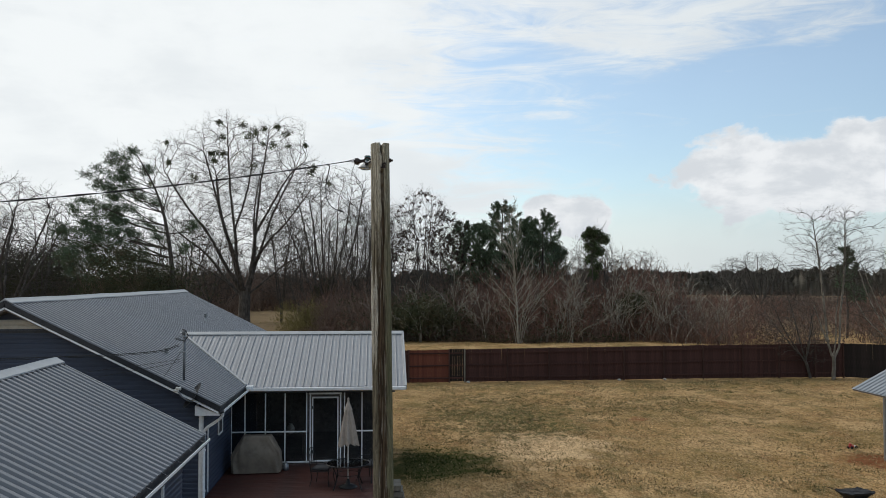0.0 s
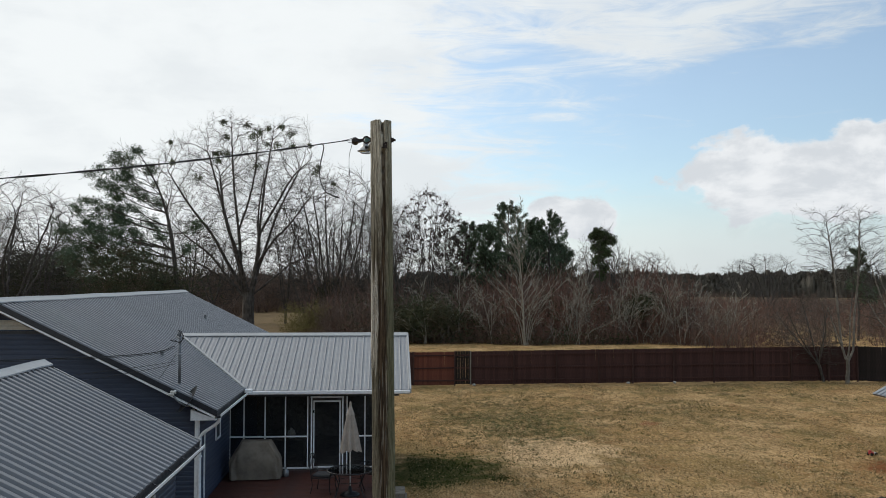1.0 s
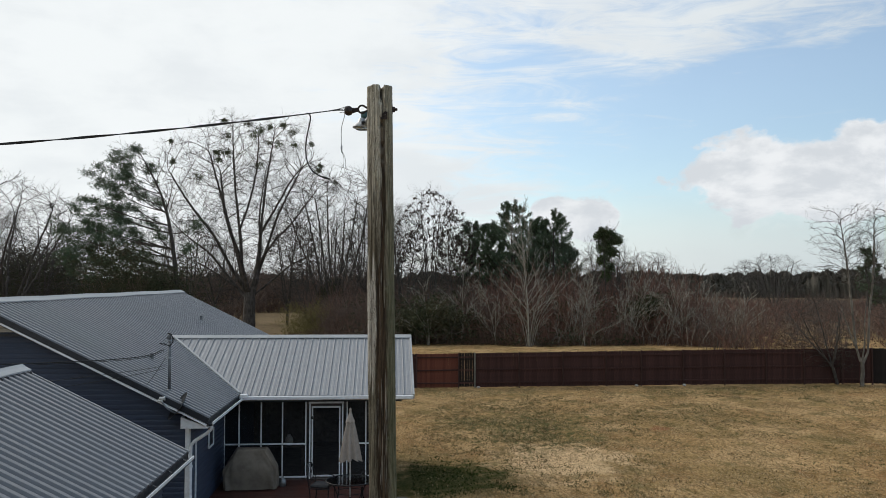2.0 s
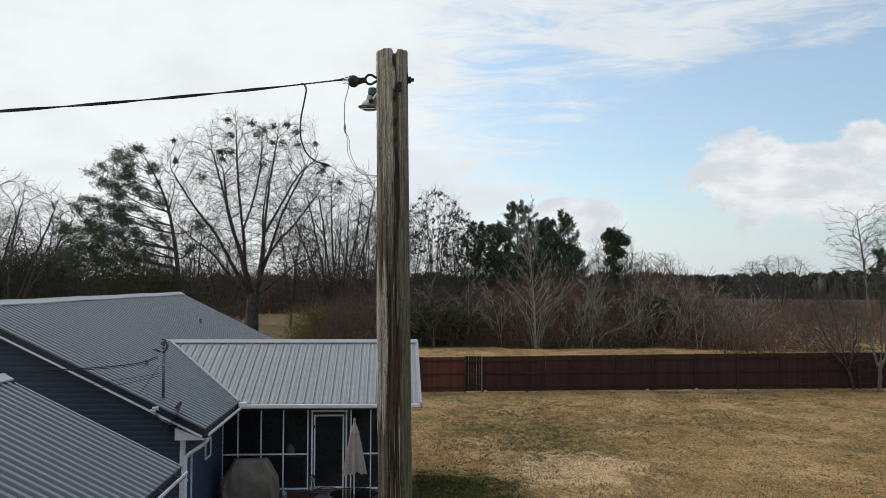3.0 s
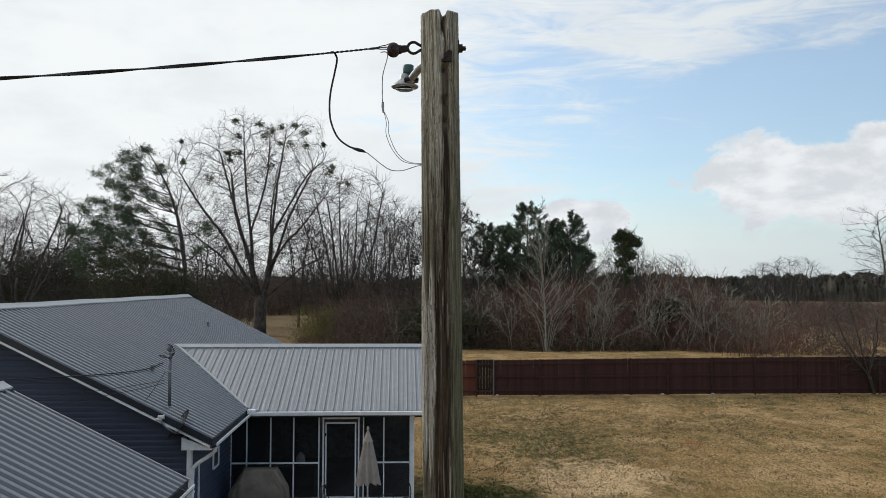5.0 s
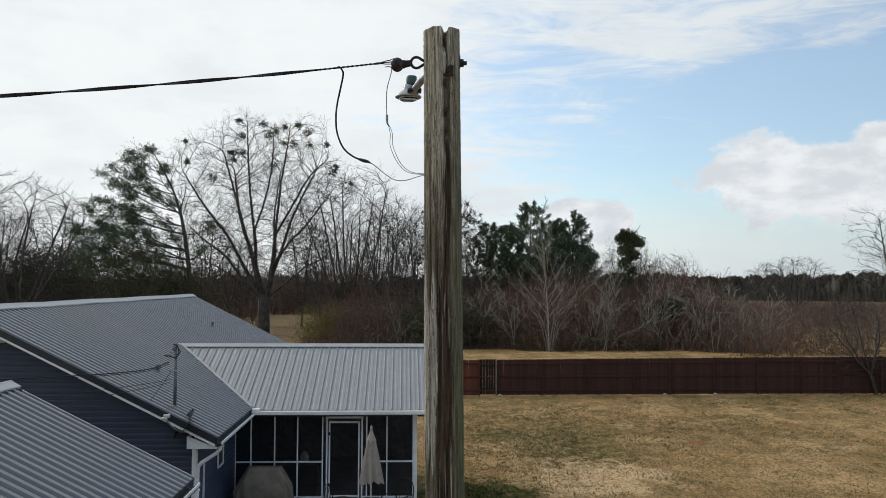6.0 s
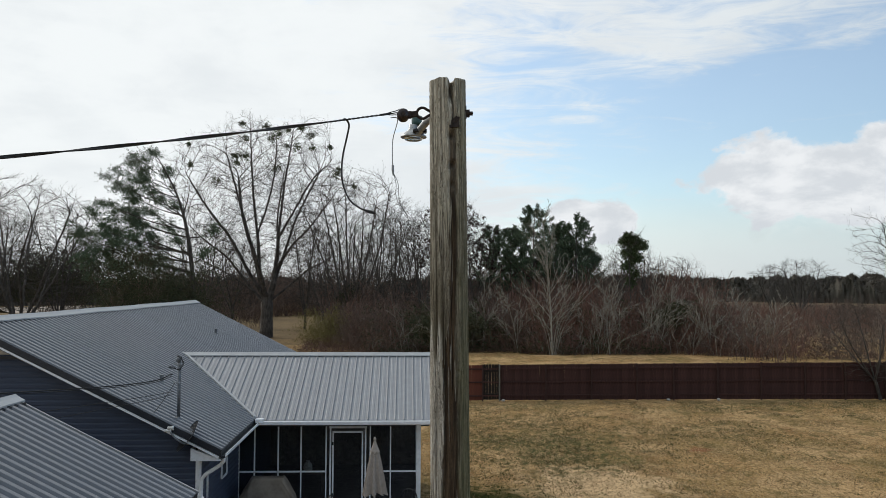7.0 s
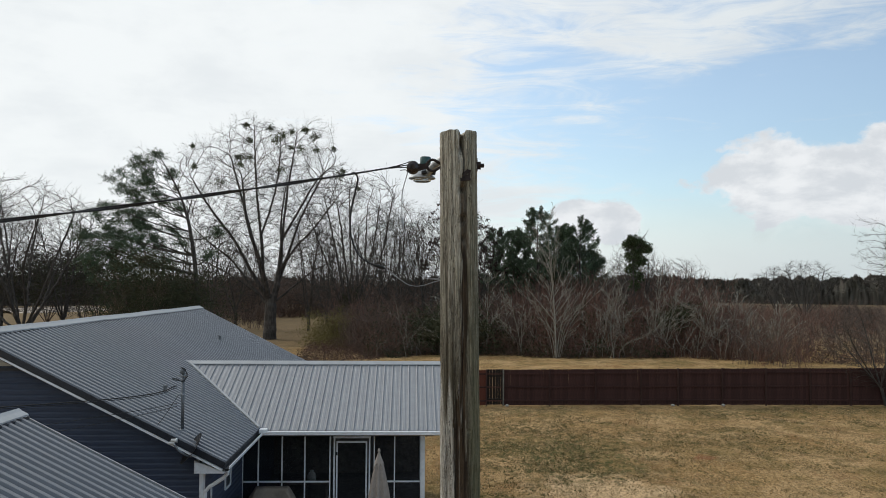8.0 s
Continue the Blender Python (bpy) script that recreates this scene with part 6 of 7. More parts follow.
def fine_twigs(rng, P, par, R, share, length, thin, per=4):
    """Last twigs from the thin branches of a net: strips."""
    c = np.nonzero(R < 0.045)[0]
    c = c[c > 0]
    c = np.repeat(c, 2)[rng.random(2 * len(c)) < share / 2]
    d = unit(P[c] - P[par[c]])
    d = unit(d + rng.normal(0, 0.36, d.shape) + np.array([0, 0, 0.22]))
    ln = length * rng.uniform(0.5, 1.3, len(c))
    C = np.zeros((len(c), 4, 3))
    C[:, 0] = P[c]
    for k in range(1, 4):
        C[:, k] = C[:, k - 1] + d * (ln / 3)[:, None]
        d = unit(d + rng.normal(0, 0.16, d.shape) + np.array([0, 0, 0.05]))
    lv = grow(rng, list(C), list(np.tile(np.array([1.5, 1.2, 0.9, 0.6]) * thin, (len(c), 1))), [(per, 0.15, 36, 12, 0.52, 0.7, 0.03, 0.14, 3, 0.4)])
    return join([ribbons(Q, np.maximum(q, thin * 0.6), rng) for Q, q in lv])


def pecan():
    rng = np.random.default_rng(11)
    stems = [[(0, 0, -0.1), (0.05, 0, 2.2), (0.1, 0, 4.4)]]
    # leaders and sweeping limbs (foot height, then way points)
    for pts in (((0.1, 0, 4.2), (-0.9, 0.2, 7.5), (-1.2, 0.4, 12.0), (-1.9, 0.2, 18.5), (-2.3, 0, 27.0)),
                ((0.1, 0, 4.4), (0.9, -0.3, 7.0), (1.4, -0.3, 12.0), (2.0, -0.6, 18.0), (3.2, -0.8, 25.6)),
                ((0.9, -0.3, 6.6), (2.2, 0.6, 11.0), (3.6, 1.4, 15.5), (6.2, 2.0, 21.0)),
                ((-1.0, 0.2, 7.8), (-2.4, 0.8, 12.5), (-3.8, 1.0, 17.5), (-5.6, 1.6, 23.5)),
                ((-0.2, 0, 4.9), (-2.2, -0.8, 8.4), (-4.4, -1.4, 12.5), (-7.0, -2.0, 16.0), (-9.6, -2.2, 20.2)),
                ((-0.1, 0, 4.2), (-2.4, 0.9, 6.6), (-5.2, 1.5, 10.0), (-8.4, 2.0, 12.4), (-10.6, 2.2, 14.6)),
                ((-1.2, 0.4, 5.4), (-3.8, -0.4, 7.4), (-7.0, -0.8, 9.2), (-9.8, -1.2, 10.4)),
                ((0.2, 0, 4.4), (2.6, 0.3, 6.4), (5.2, 0.6, 8.6), (7.4, 0.8, 9.8), (9.6, 1.0, 12.4)),
                ((1.2, -0.3, 8.6), (3.4, -1.6, 11.6), (5.4, -2.0, 13.6), (8.4, -2.4, 17.6)),
                ((1.5, -0.3, 12.6), (3.4, -0.9, 15.8), (5.6, -1.2, 19.6), (7.8, -1.4, 21.8)),
                ((-1.3, 0.4, 13.0), (-0.2, 1.4, 17.0), (0.5, 2.0, 21.0), (0.7, 2.2, 26.0)),
                ((0.3, 0.4, 5.0), (0.8, 3.4, 10.0), (0.4, 5.6, 15.5), (1.0, 6.6, 21.0)),
                ((0.0, -0.4, 5.2), (-0.8, -3.0, 9.8), (-2.0, -4.8, 14.0), (-2.6, -5.6, 19.5))):
        stems.append(trunk_line(pts, 24))
    n = 9000
    g = rng.uniform(-1, 1, (n, 3))
    g = g[(g ** 2).sum(1) < 1]
    bulge = 1.0 + 0.10 * np.sin(3.1 * np.arctan2(g[:, 2], g[:, 0]) + 2.0 * g[:, 1]) + 0.08 * np.sin(7.3 * np.arctan2(g[:, 2], g[:, 0]) + 1.0)
    g = g * bulge[:, None] * np.array([11.2, 8.4, 11.4]) + np.array([-0.6, 0, 16.6])
    lump = np.sin(g[:, 0] * 1.1 + 1.0) * np.sin(g[:, 2] * 0.8 + 0.6 * g[:, 1]) + 0.5 * np.sin(g[:, 0] * 2.3 + g[:, 1])
    low = 8.6 + 0.18 * np.abs(g[:, 0])
    g = g[(lump > -0.55) & (g[:, 2] > low)][:3600]
    P, par, R = colonise(rng, stems, g, 0.42, 2.5, 0.60, 0.40, 0.11, 150, 0.0185, 2.15, 0.8)
    R = R * (1.0 + 0.45 * np.clip(1 - (P[:, 2] - 4.0) / 7.0, 0, 1) + 0.30 * np.clip(1 - P[:, 2] / 2.5, 0, 1))
    t = thing("pecan_tree", "tall bare pecan tree with clumps of mistletoe", "tree", spot(432, 111))
    link_part("trunk", limb_tubes(P, par, R, R > 0.05, 7), B_DARK, t, "", True)
    link_part("crown", join([limb_tubes(P, par, R, R <= 0.05, 3), fine_twigs(rng, P, par, R, 0.95, 1.4, 0.0046)]), B_DARK, t, "bare twigs")
    ends = P[(R < 0.03) & (P[:, 2] > 18.5) & (np.abs(P[:, 0] + 0.6) * 0.9 + (P[:, 2] - 14) > 8.0)]
    for c in ends[rng.choice(len(ends), 24, replace=False)]:
        s = rng.uniform(0.13, 0.34)
        cen = c + rng.normal(0, 1, (int(30 + 150 * s), 3)) * np.array([s, s, s * 0.85])
        link_part("foliage", tufts(rng, cen, 0.20, 4, 0.05), L_MISTLE, t, "dark green mistletoe clump")


pecan()

CROWNS = {}


def crown_net(kind):
    """One of a few bare crowns of 16 m height and 12 m spread, kept for the trees that share it."""
    if kind in CROWNS:
        return CROWNS[kind]
    rng = np.random.default_rng(300 + kind)
    fork = (0.9, 2.2, 3.4, 1.5)[kind % 4]
    stems = [[(0, 0, -0.1), (0.08, 0, fork * 0.5), (0.1, 0, fork)]]
    m = (9, 6, 5, 7)[kind % 4]
    for k in range(m):
        a = 2 * math.pi * (k + rng.uniform(-0.25, 0.25)) / m
        w = 5.6 * rng.uniform(0.25, 1.0)
        h = 15.6 * (1 - 0.26 * (w / 5.6) ** 2) * rng.uniform(0.86, 1.0)
        dx, dy = w * math.cos(a), w * math.sin(a)
        z0 = fork * rng.uniform(0.75, 1.0)
        stems.append(trunk_line([(0.08, 0, z0), (dx * 0.34 + rng.normal(0, 0.2), dy * 0.34, z0 + (h - z0) * 0.28), (dx * 0.68 + rng.normal(0, 0.35), dy * 0.68, z0 + (h - z0) * 0.60), (dx, dy, h)], 18))
    z = rng.uniform(0.16, 1.0, 6000)
    wide = 6.0 * np.interp(z, [0.16, 0.35, 0.62, 0.85, 1.0], [0.45, 0.8, 1.0, 0.82, 0.30])
    a, q = rng.uniform(0, 2 * np.pi, 6000), np.sqrt(rng.uniform(0.02, 1, 6000))
    g = np.stack([wide * q * np.cos(a), wide * q * np.sin(a), z * 16.0], -1)
    lump = np.sin(g[:, 0] * 1.3 + kind) * np.sin(g[:, 2] * 0.9 + g[:, 1] * 0.8)
    g = g[lump > -0.35][:1200]
    P, par, R = colonise(rng, stems, g, 0.42, 3.0, 0.62, 0.42, 0.10, 110, 0.0165, 2.2, 0.8)
    CROWNS[kind] = (P, par, R, limb_tubes(P, par, R, R > 0.045, 6), join([limb_tubes(P, par, R, R <= 0.045, 3), fine_twigs(rng, P, par, R, 0.80, 1.3, 0.0054, 3)]), P[np.bincount(par[1:], minlength=len(P)) == 0])
    return CROWNS[kind]


def bare_tree(name, label, at, height, wide, seed, kind, wood, twigs, lean=0.0):
    """A bare hardwood: one of the crowns, turned, stretched and leaning. Gives the thing and its branch ends."""
    P, par, R, limbs, fine, ends = crown_net(kind)
    a = seed * 1.7
    m = np.array([[math.cos(a), -math.sin(a), 0], [math.sin(a), math.cos(a), 0], [0, 0, 1.0]]) * np.array([[wide / 12.0], [wide / 12.0], [height / 16.0]])
    m[0, 2] += lean / 16.0
    t = thing(name, label, "tree", at)
    link_part("trunk", (limbs[0] @ m.T, limbs[1]), wood, t, "", True)
    link_part("crown", (fine[0] @ m.T, fine[1]), twigs, t, "bare twigs")
    return t, ends @ m.T


def vase_tree(name, label, at, height, wide, seed, wood, twigs, stems_n, r, fork, least, levels, lean=0.0):
    """Low bushy stems that part near the ground."""
    rng = np.random.default_rng(seed)
    stems, radii = [], []
    z0 = height * fork
    tr = trunk_line([(0, 0, 0), (lean * 0.1, 0, z0 * 0.5), (lean * 0.2, 0, z0)])
    stems.append(tr)
    radii.append(np.linspace(r * 1.2, r, len(tr)))
    for k in range(stems_n):
        a = 2 * math.pi * (k + rng.uniform(-0.3, 0.3)) / stems_n
        reach = wide * 0.5 * rng.uniform(0.35, 1.0)
        h = height * (1.0 - 0.30 * (reach / (wide * 0.5)) ** 2) * rng.uniform(0.88, 1.0)
        dx, dy = math.cos(a) * reach + lean, math.sin(a) * reach * 0.7
        zs = z0 * rng.uniform(0.6, 1.0)
        line = trunk_line([(lean * 0.15, 0, zs), (dx * 0.3, dy * 0.3, zs + (h - zs) * 0.3), (dx * 0.65, dy * 0.65, zs + (h - zs) * 0.62), (dx, dy, h)], 12)
        stems.append(line)
        radii.append(np.linspace(r * rng.uniform(0.34, 0.58), r * 0.05, len(line)))
    return tree_thing(name, label, "tree", at, stems, radii, levels, wood, twigs, rng, 1.0, 2, least)


bare_tree("bare_tree", "bare many-stemmed hardwood tree at the field's edge", spot(580, 106), 20.2, 17.0, 21, 0, B_DARK, B_GREY)
bare_tree("bare_tree", "bare spreading tree beside the far field", spot(-2, 118), 19.6, 22.0, 22, 0, B_DARK, B_GREY)
bare_tree("bare_tree", "bare grey tree standing among others", spot(-110, 125), 20, 17, 23, 3, B_DARK, B_GREY)
bare_tree("bare_tree", "bare thin tree behind the pecan", spot(330, 140), 17, 12, 24, 2, B_DARK, B_GREY)
bare_tree("bare_tree", "bare thin tree beside the pines", spot(655, 100), 15.5, 9, 25, 3, B_DARK, B_GREY)
bare_tree("bare_tree", "bare slender tree at the wood's edge", spot(700, 92), 14, 8, 26, 2, B_GREY, B_GREY)
bare_tree("bare_tree", "bare slender tree in the brush", spot(1125, 120), 9.4, 10, 27, 0, B_GREY, B_GREY)
bare_tree("bare_tree", "bare thin tree above the distant brush", spot(1345, 160), 10.0, 13, 28, 0, B_GREY, B_GREY)
bare_tree("bare_tree", "bare thin tree above the distant brush", spot(1300, 172), 9.2, 10, 29, 3, B_GREY, B_GREY)
for i, (x, d, h, w) in enumerate(((70, 128, 17, 14), (128, 150, 15, 12), (268, 150, 16, 12), (372, 135, 15, 11), (498, 128, 17, 11), (530, 150, 16, 12), (620, 118, 17, 11), (645, 124, 16, 11), (690, 122, 15, 9), (560, 135, 16, 12), (800, 112, 13, 7), (-40, 135, 18, 14), (400, 170, 14, 12))):
    bare_tree("bare_tree", "bare grey tree among the far hedgerow", spot(x, d), h, w, 140 + i, (1, 3, 0, 2)[i % 4], B_DARK, B_GREY)


def dry_leaf_tree(x, dist, height, wide, seed):
    t, ends = bare_tree("dry_leaved_tree", "slim tree still holding dark dry leaf clusters", spot(x, dist), height, wide, seed, (2, 1)[seed % 2], B_DARK, B_GREY)
    rng = np.random.default_rng(seed + 100)
    ends = ends[ends[:, 2] > height * 0.52]
    c = ends[rng.choice(len(ends), min(len(ends), 120), replace=False)]
    cen = (c[:, None] + rng.normal(0, 0.11, (len(c), 5, 3))).reshape(-1, 3)
    link_part("foliage", tufts(rng, cen, 0.16, 4, 0.07, 0.5, -0.3), L_DRY, t, "dark dry leaf clusters")


dry_leaf_tree(748, 92, 15.6, 8.0, 31)
dry_leaf_tree(790, 98, 13.8, 6.0, 32)


def slim_pale_tree(name, label, at, height, wide, seed, suckers=(), lean=0.0, least=0.012, kids=26):
    """A young pale-barked tree: one leader with rising side branches, and suckers (dx, dy, z) from its foot."""
    rng = np.random.default_rng(seed)
    stems = [trunk_line([(0, 0, 0), (lean * 0.3 + 0.1, 0, height * 0.35), (lean * 0.6, 0.1, height * 0.7), (lean, 0, height)], 20)]
    radii = [np.linspace(height * 0.0062, 0.009, len(stems[0]))]
    twigs = [(kids, 0.16, 44, 8, wide / height * 0.95, 0.46, 0.14, 0.08, 8, 0.80), (6, 0.2, 32, 10, 0.34, 0.5, 0.10, 0.14, 5), (4, 0.2, 34, 12, 0.42, 0.6, 0.05, 0.16, 3)]
    t, lv = tree_thing(name, label, "tree", at, stems, radii, twigs, B_PALE, B_PALE, rng, 1.0, 2, least)
    for dx, dy, z in suckers:
        ln = trunk_line([(0.06 * dx, 0.06 * dy, 0), (dx * 0.22, dy * 0.25, z * 0.4), (dx * 0.58, dy * 0.6, z * 0.74), (dx, dy, z)], 18)
        lv = grow(rng, [ln], [np.linspace(0.022, 0.007, len(ln))], [(6, 0.3, 34, 10, 0.30, 0.5, 0.12, 0.12, 6), (4, 0.2, 34, 12, 0.42, 0.6, 0.05, 0.14, 3)])
        link_part("sucker_stem", join([tubes(P, np.maximum(R, least), 4) for P, R in lv]), B_PALE, t)
    return t


slim_pale_tree("young_pale_tree", "slender pale-barked bare tree in front of dark pines", spot(917, 77), 12.0, 5.0, 41, ((-3.2, 0.5, 6.0), (-1.6, -0.6, 4.6), (1.4, 0.4, 5.2), (2.6, -0.5, 6.4), (3.6, 0.4, 6.2), (5.2, 0.2, 7.0), (2.2, 0.2, 3.6), (-0.8, 0.3, 3.2), (0.7, -0.4, 4.0)), -0.85, 0.0095, 40)
for i, (x, d, h, ln) in enumerate(((1075, 80, 6.5, 0.9), (1000, 81, 6.2, 1.6), (800, 82, 7.0, 0.3), (745, 81, 5.6, -0.6), (1205, 82, 5.2, 0.8), (1240, 80, 4.4, -0.5), (1120, 84, 6.2, -0.8), (985, 79, 5.2, 1.8), (1030, 80, 5.6, -1.2), (1090, 79, 5.0, 1.6), (1150, 78, 4.8, 1.9), (1180, 79, 5.6, -1.3), (1270, 77, 4.6, 1.4), (860, 80, 5.4, -1.2))):
    slim_pale_tree("young_pale_tree", "thin pale sapling at the edge of the brush", spot(x, d), h, h * 0.6, 50 + i, ((ln * 0.8 - 1.0, 0.3, h * 0.6), (ln + 1.1, -0.3, h * 0.7)), ln, 0.010, 14)

# two trees before the fence in the yard's corner
rng = np.random.default_rng(61)
st = [trunk_line([(0, 0, 0), (0.03, 0, 0.7), (0.02, 0, 1.35)], 8)]
for pts in ([(0.0, 0, 1.25), (-0.28, 0, 2.1), (-0.42, 0.1, 4.0), (-0.62, 0.1, 6.2), (-0.95, 0.2, 9.0)], [(0.03, 0, 1.25), (0.38, 0.05, 1.9), (0.50, 0.1, 3.6), (0.85, 0.2, 6.0), (0.98, 0.25, 9.2)], [(0.02, 0, 1.3), (0.12, -0.1, 2.3), (0.10, -0.2, 3.6), (0.35, -0.2, 5.5)], [(-0.1, 0, 1.6), (-0.6, 0.1, 3.0), (-1.0, 0.1, 4.2)]):
    st.append(trunk_line(pts, 16))
goals = np.concatenate([rng.normal(0, 0.42, (330, 3)) * np.array([1.1, 0.9, 1.6]) * 1.3 + np.array(c) for c in ((-0.95, 0.1, 7.6), (0.95, 0.2, 7.7), (0.1, 0.1, 6.9))])
goals = goals[(goals[:, 2] > 5.2) & (goals[:, 2] < 9.5)]
P, par, R = colonise(rng, st, goals, 0.17, 1.5, 0.24, 0.30, 0.14, 60, 0.0062, 2.2, 1.2)
R = np.maximum(R, np.interp(P[:, 2], [0, 1.3, 1.7, 5.0, 8.0], [0.115, 0.095, 0.045, 0.022, 0.0]))
R = np.where((P[:, 2] > 1.7) & (R < 0.0225), np.minimum(R, 0.02), R)
forked = thing("forked_yard_tree", "bare forked tree with pale trunk in front of the fence", "tree", (25.05, 44.1, rise(25.05) - 0.05))
link_part("trunk", limb_tubes(P, par, R, R > 0.026, 7), B_TRUNK, forked, "", True)
link_part("crown", join([limb_tubes(P, par, R, R <= 0.026, 4), fine_twigs(rng, P, par, R, 0.7, 0.55, 0.0026, 3)]), B_GREY, forked, "bare twigs")
bare_tree("leaning_yard_tree", "small dark bare tree leaning beside the fence", (24.2, 45.0, rise(24.2) - 0.05), 5.2, 4.2, 62, 2, B_DARK, B_GREY, -1.5)
bare_tree("pale_bare_tree", "pale bare tree behind the east fence", (32.5, 49.0, rise(32.5) - 0.05), 7.6, 8.0, 63, 0, B_SAPLING, B_GREY, -1.0)


def pine(x, dist, height, wide, seed, label, crown_from=0.35, limbs=None, trunk=None, n_tuft=5200, size=0.34, kids=42):
    """A pine: straight bole, level limbs and sprays of needles on the outer twigs. limbs: tips of single limbs, where the crown is ragged."""
    rng = np.random.default_rng(seed)
    bole = trunk_line(trunk or [(0, 0, 0), (0.1, 0, height * 0.35), (-0.1, 0, height * 0.7), (0, 0, height)], 24)
    br = np.linspace(height * 0.016, 0.03, len(bole))
    if limbs:
        stems, radii = [bole], [br]
        for dx, dy, z in limbs:
            k = int(np.argmin(np.abs(bole[:, 2] - (z - 0.22 * abs(dx) - 0.8))))
            a = bole[k]
            e = np.array([dx, dy, z])
            ln = trunk_line([a, a * 0.6 + e * 0.4 + np.array([0, 0, -0.3]), a * 0.25 + e * 0.75 + np.array([0, 0, -0.2]), e], 16)
            stems.append(ln)
            radii.append(np.linspace(br[k] * 0.42, 0.02, len(ln)))
        lv = grow(rng, stems, radii, [(9, 0.45, 44, 14, 0.26, 0.5, 0.10, 0.12, 5), (5, 0.25, 44, 14, 0.5, 0.5, 0.10, 0.15, 4)])
        solid, tip = 1, [lv[1][0][len(bole) and 9:], lv[2][0][45:]]
        tips = np.concatenate([q[:, 2:].reshape(-1, 3) for q in tip])
        w = np.concatenate([np.repeat(np.linalg.norm(q[:, -1] - q[:, 0], axis=1) ** 0.8, q.shape[1] - 2) for q in tip])
    else:
        lv = grow(rng, [bole], [br], [(kids, crown_from, 60, 9, wide / height * 0.66, 0.34, 0.16, 0.10, 7, 0.92), (6, 0.22, 48, 14, 0.36, 0.5, 0.46, 0.12, 5, 0.3)])
        solid = 2
    t = thing("pine_tree", label, "tree", spot(x, dist))
    link_part("trunk", join([tubes(P, np.maximum(R, 0.012), 7) for P, R in lv[:solid]]), B_DARK, t, "", True)
    link_part("crown", join([tubes(P, np.maximum(R, 0.010), 3) for P, R in lv[solid:-1]] + [ribbons(lv[-1][0], np.maximum(lv[-1][1], 0.010), rng)]), B_DARK, t)
    if limbs:
        # needles in round clumps at the branch ends
        m = n_tuft // 16
        c = tips[rng.choice(len(tips), m, p=w / w.sum())]
        c = (c[:, None] + rng.normal(0, 1, (m, 16, 3)) * rng.uniform(0.22, 0.48, (m, 1, 1)) * np.array([1.0, 1.0, 0.62])).reshape(-1, 3)
        needles = tufts(rng, c, size * 0.85, 5, size * 0.075, 0.0, 0.7)
    else:
        # bottle brushes: needles all along the outer part of each upturned shoot
        shoots = np.concatenate([lv[2][0], lv[1][0][:, -5:], bole[None, -5:]])
        f = rng.uniform(1.0, 4.0, (len(shoots), 13))
        k0 = np.minimum(f.astype(int), 3)
        row = np.arange(len(shoots))[:, None]
        u = (f - k0)[..., None]
        c = shoots[row, k0] * (1 - u) + shoots[row, k0 + 1] * u
        c = (c + rng.normal(0, 0.05, c.shape)).reshape(-1, 3)
        needles = tufts(rng, c, size * 0.78, 5, size * 0.07, 0.0, 0.9)
    link_part("foliage", needles, L_PINE, t, "sprays of dark green needles")


pine(890, 97, 13.9, 8.6, 71, "dark green pine behind a pale bare tree", 0.34)
pine(850, 99, 11.9, 7.6, 72, "dark green pine in a small group", 0.36)
pine(927, 100, 12.2, 8.6, 73, "dark green pine in a small group", 0.34)
pine(962, 98, 12.5, 8.8, 74, "dark green pine in a small group", 0.32)
pine(940, 105, 12.0, 9.0, 80, "dark green pine in a small group", 0.2)
pine(868, 104, 11.6, 8.6, 75, "dark green pine in a small group", 0.2)
pine(905, 103, 9.0, 8.4, 92, "low bushy dark green pine in a small group", 0.05)
pine(960, 103, 9.0, 8.4, 93, "low bushy dark green pine in a small group", 0.05)
pine(982, 103, 9.6, 6.0, 78, "smaller dark green pine among brush", 0.15)
pine(822, 103, 12.4, 6.4, 79, "dark green pine among bare trees", 0.3)
RAGGED = [(-5.0, 0.3, 21.0), (-6.2, -0.8, 20.0), (-7.2, 0.5, 19.2), (-8.9, -0.4, 17.6), (-3.6, 1.2, 19.0), (-7.6, 1.2, 16.4), (-11.2, 0.5, 13.2), (-9.6, -1.2, 12.4), (-7.0, 1.0, 13.8), (-4.6, -1.5, 16.0), (-10.2, 0.8, 10.6), (-7.2, -1.8, 10.4), (-3.6, 2.2, 13.0), (-8.4, -2.0, 14.8), (-5.6, 2.0, 11.4), (-12.0, -0.6, 11.8), (-5.4, -0.5, 17.6), (-8.8, 1.5, 8.8), (-10.8, -1.0, 8.4), (-6.4, -0.6, 12.4), (-8.8, 0.4, 11.4), (-5.2, 1.0, 14.6), (-9.4, 1.2, 14.6), (-4.2, -1.0, 9.4), (-6.0, 1.4, 9.0), (-2.8, 0.8, 15.4), (-2.2, -1.0, 11.6), (1.6, 0.4, 12.6), (1.2, -0.6, 10.2), (-6.8, 0.2, 18.0), (-11.6, 1.0, 9.6)]
pine(312, 96, 21.0, 17.0, 76, "tall ragged pine with a one-sided crown", 0.22, RAGGED, [(0, 0, 0), (-0.35, 0, 7), (-1.1, 0, 12.5), (-2.3, 0, 16.5), (-4.4, 0, 20.4)], 15000, 0.30)
pine(1497, 86, 7.8, 4.6, 77, "small green pine beyond the fence", 0.3, size=0.36, kids=16)


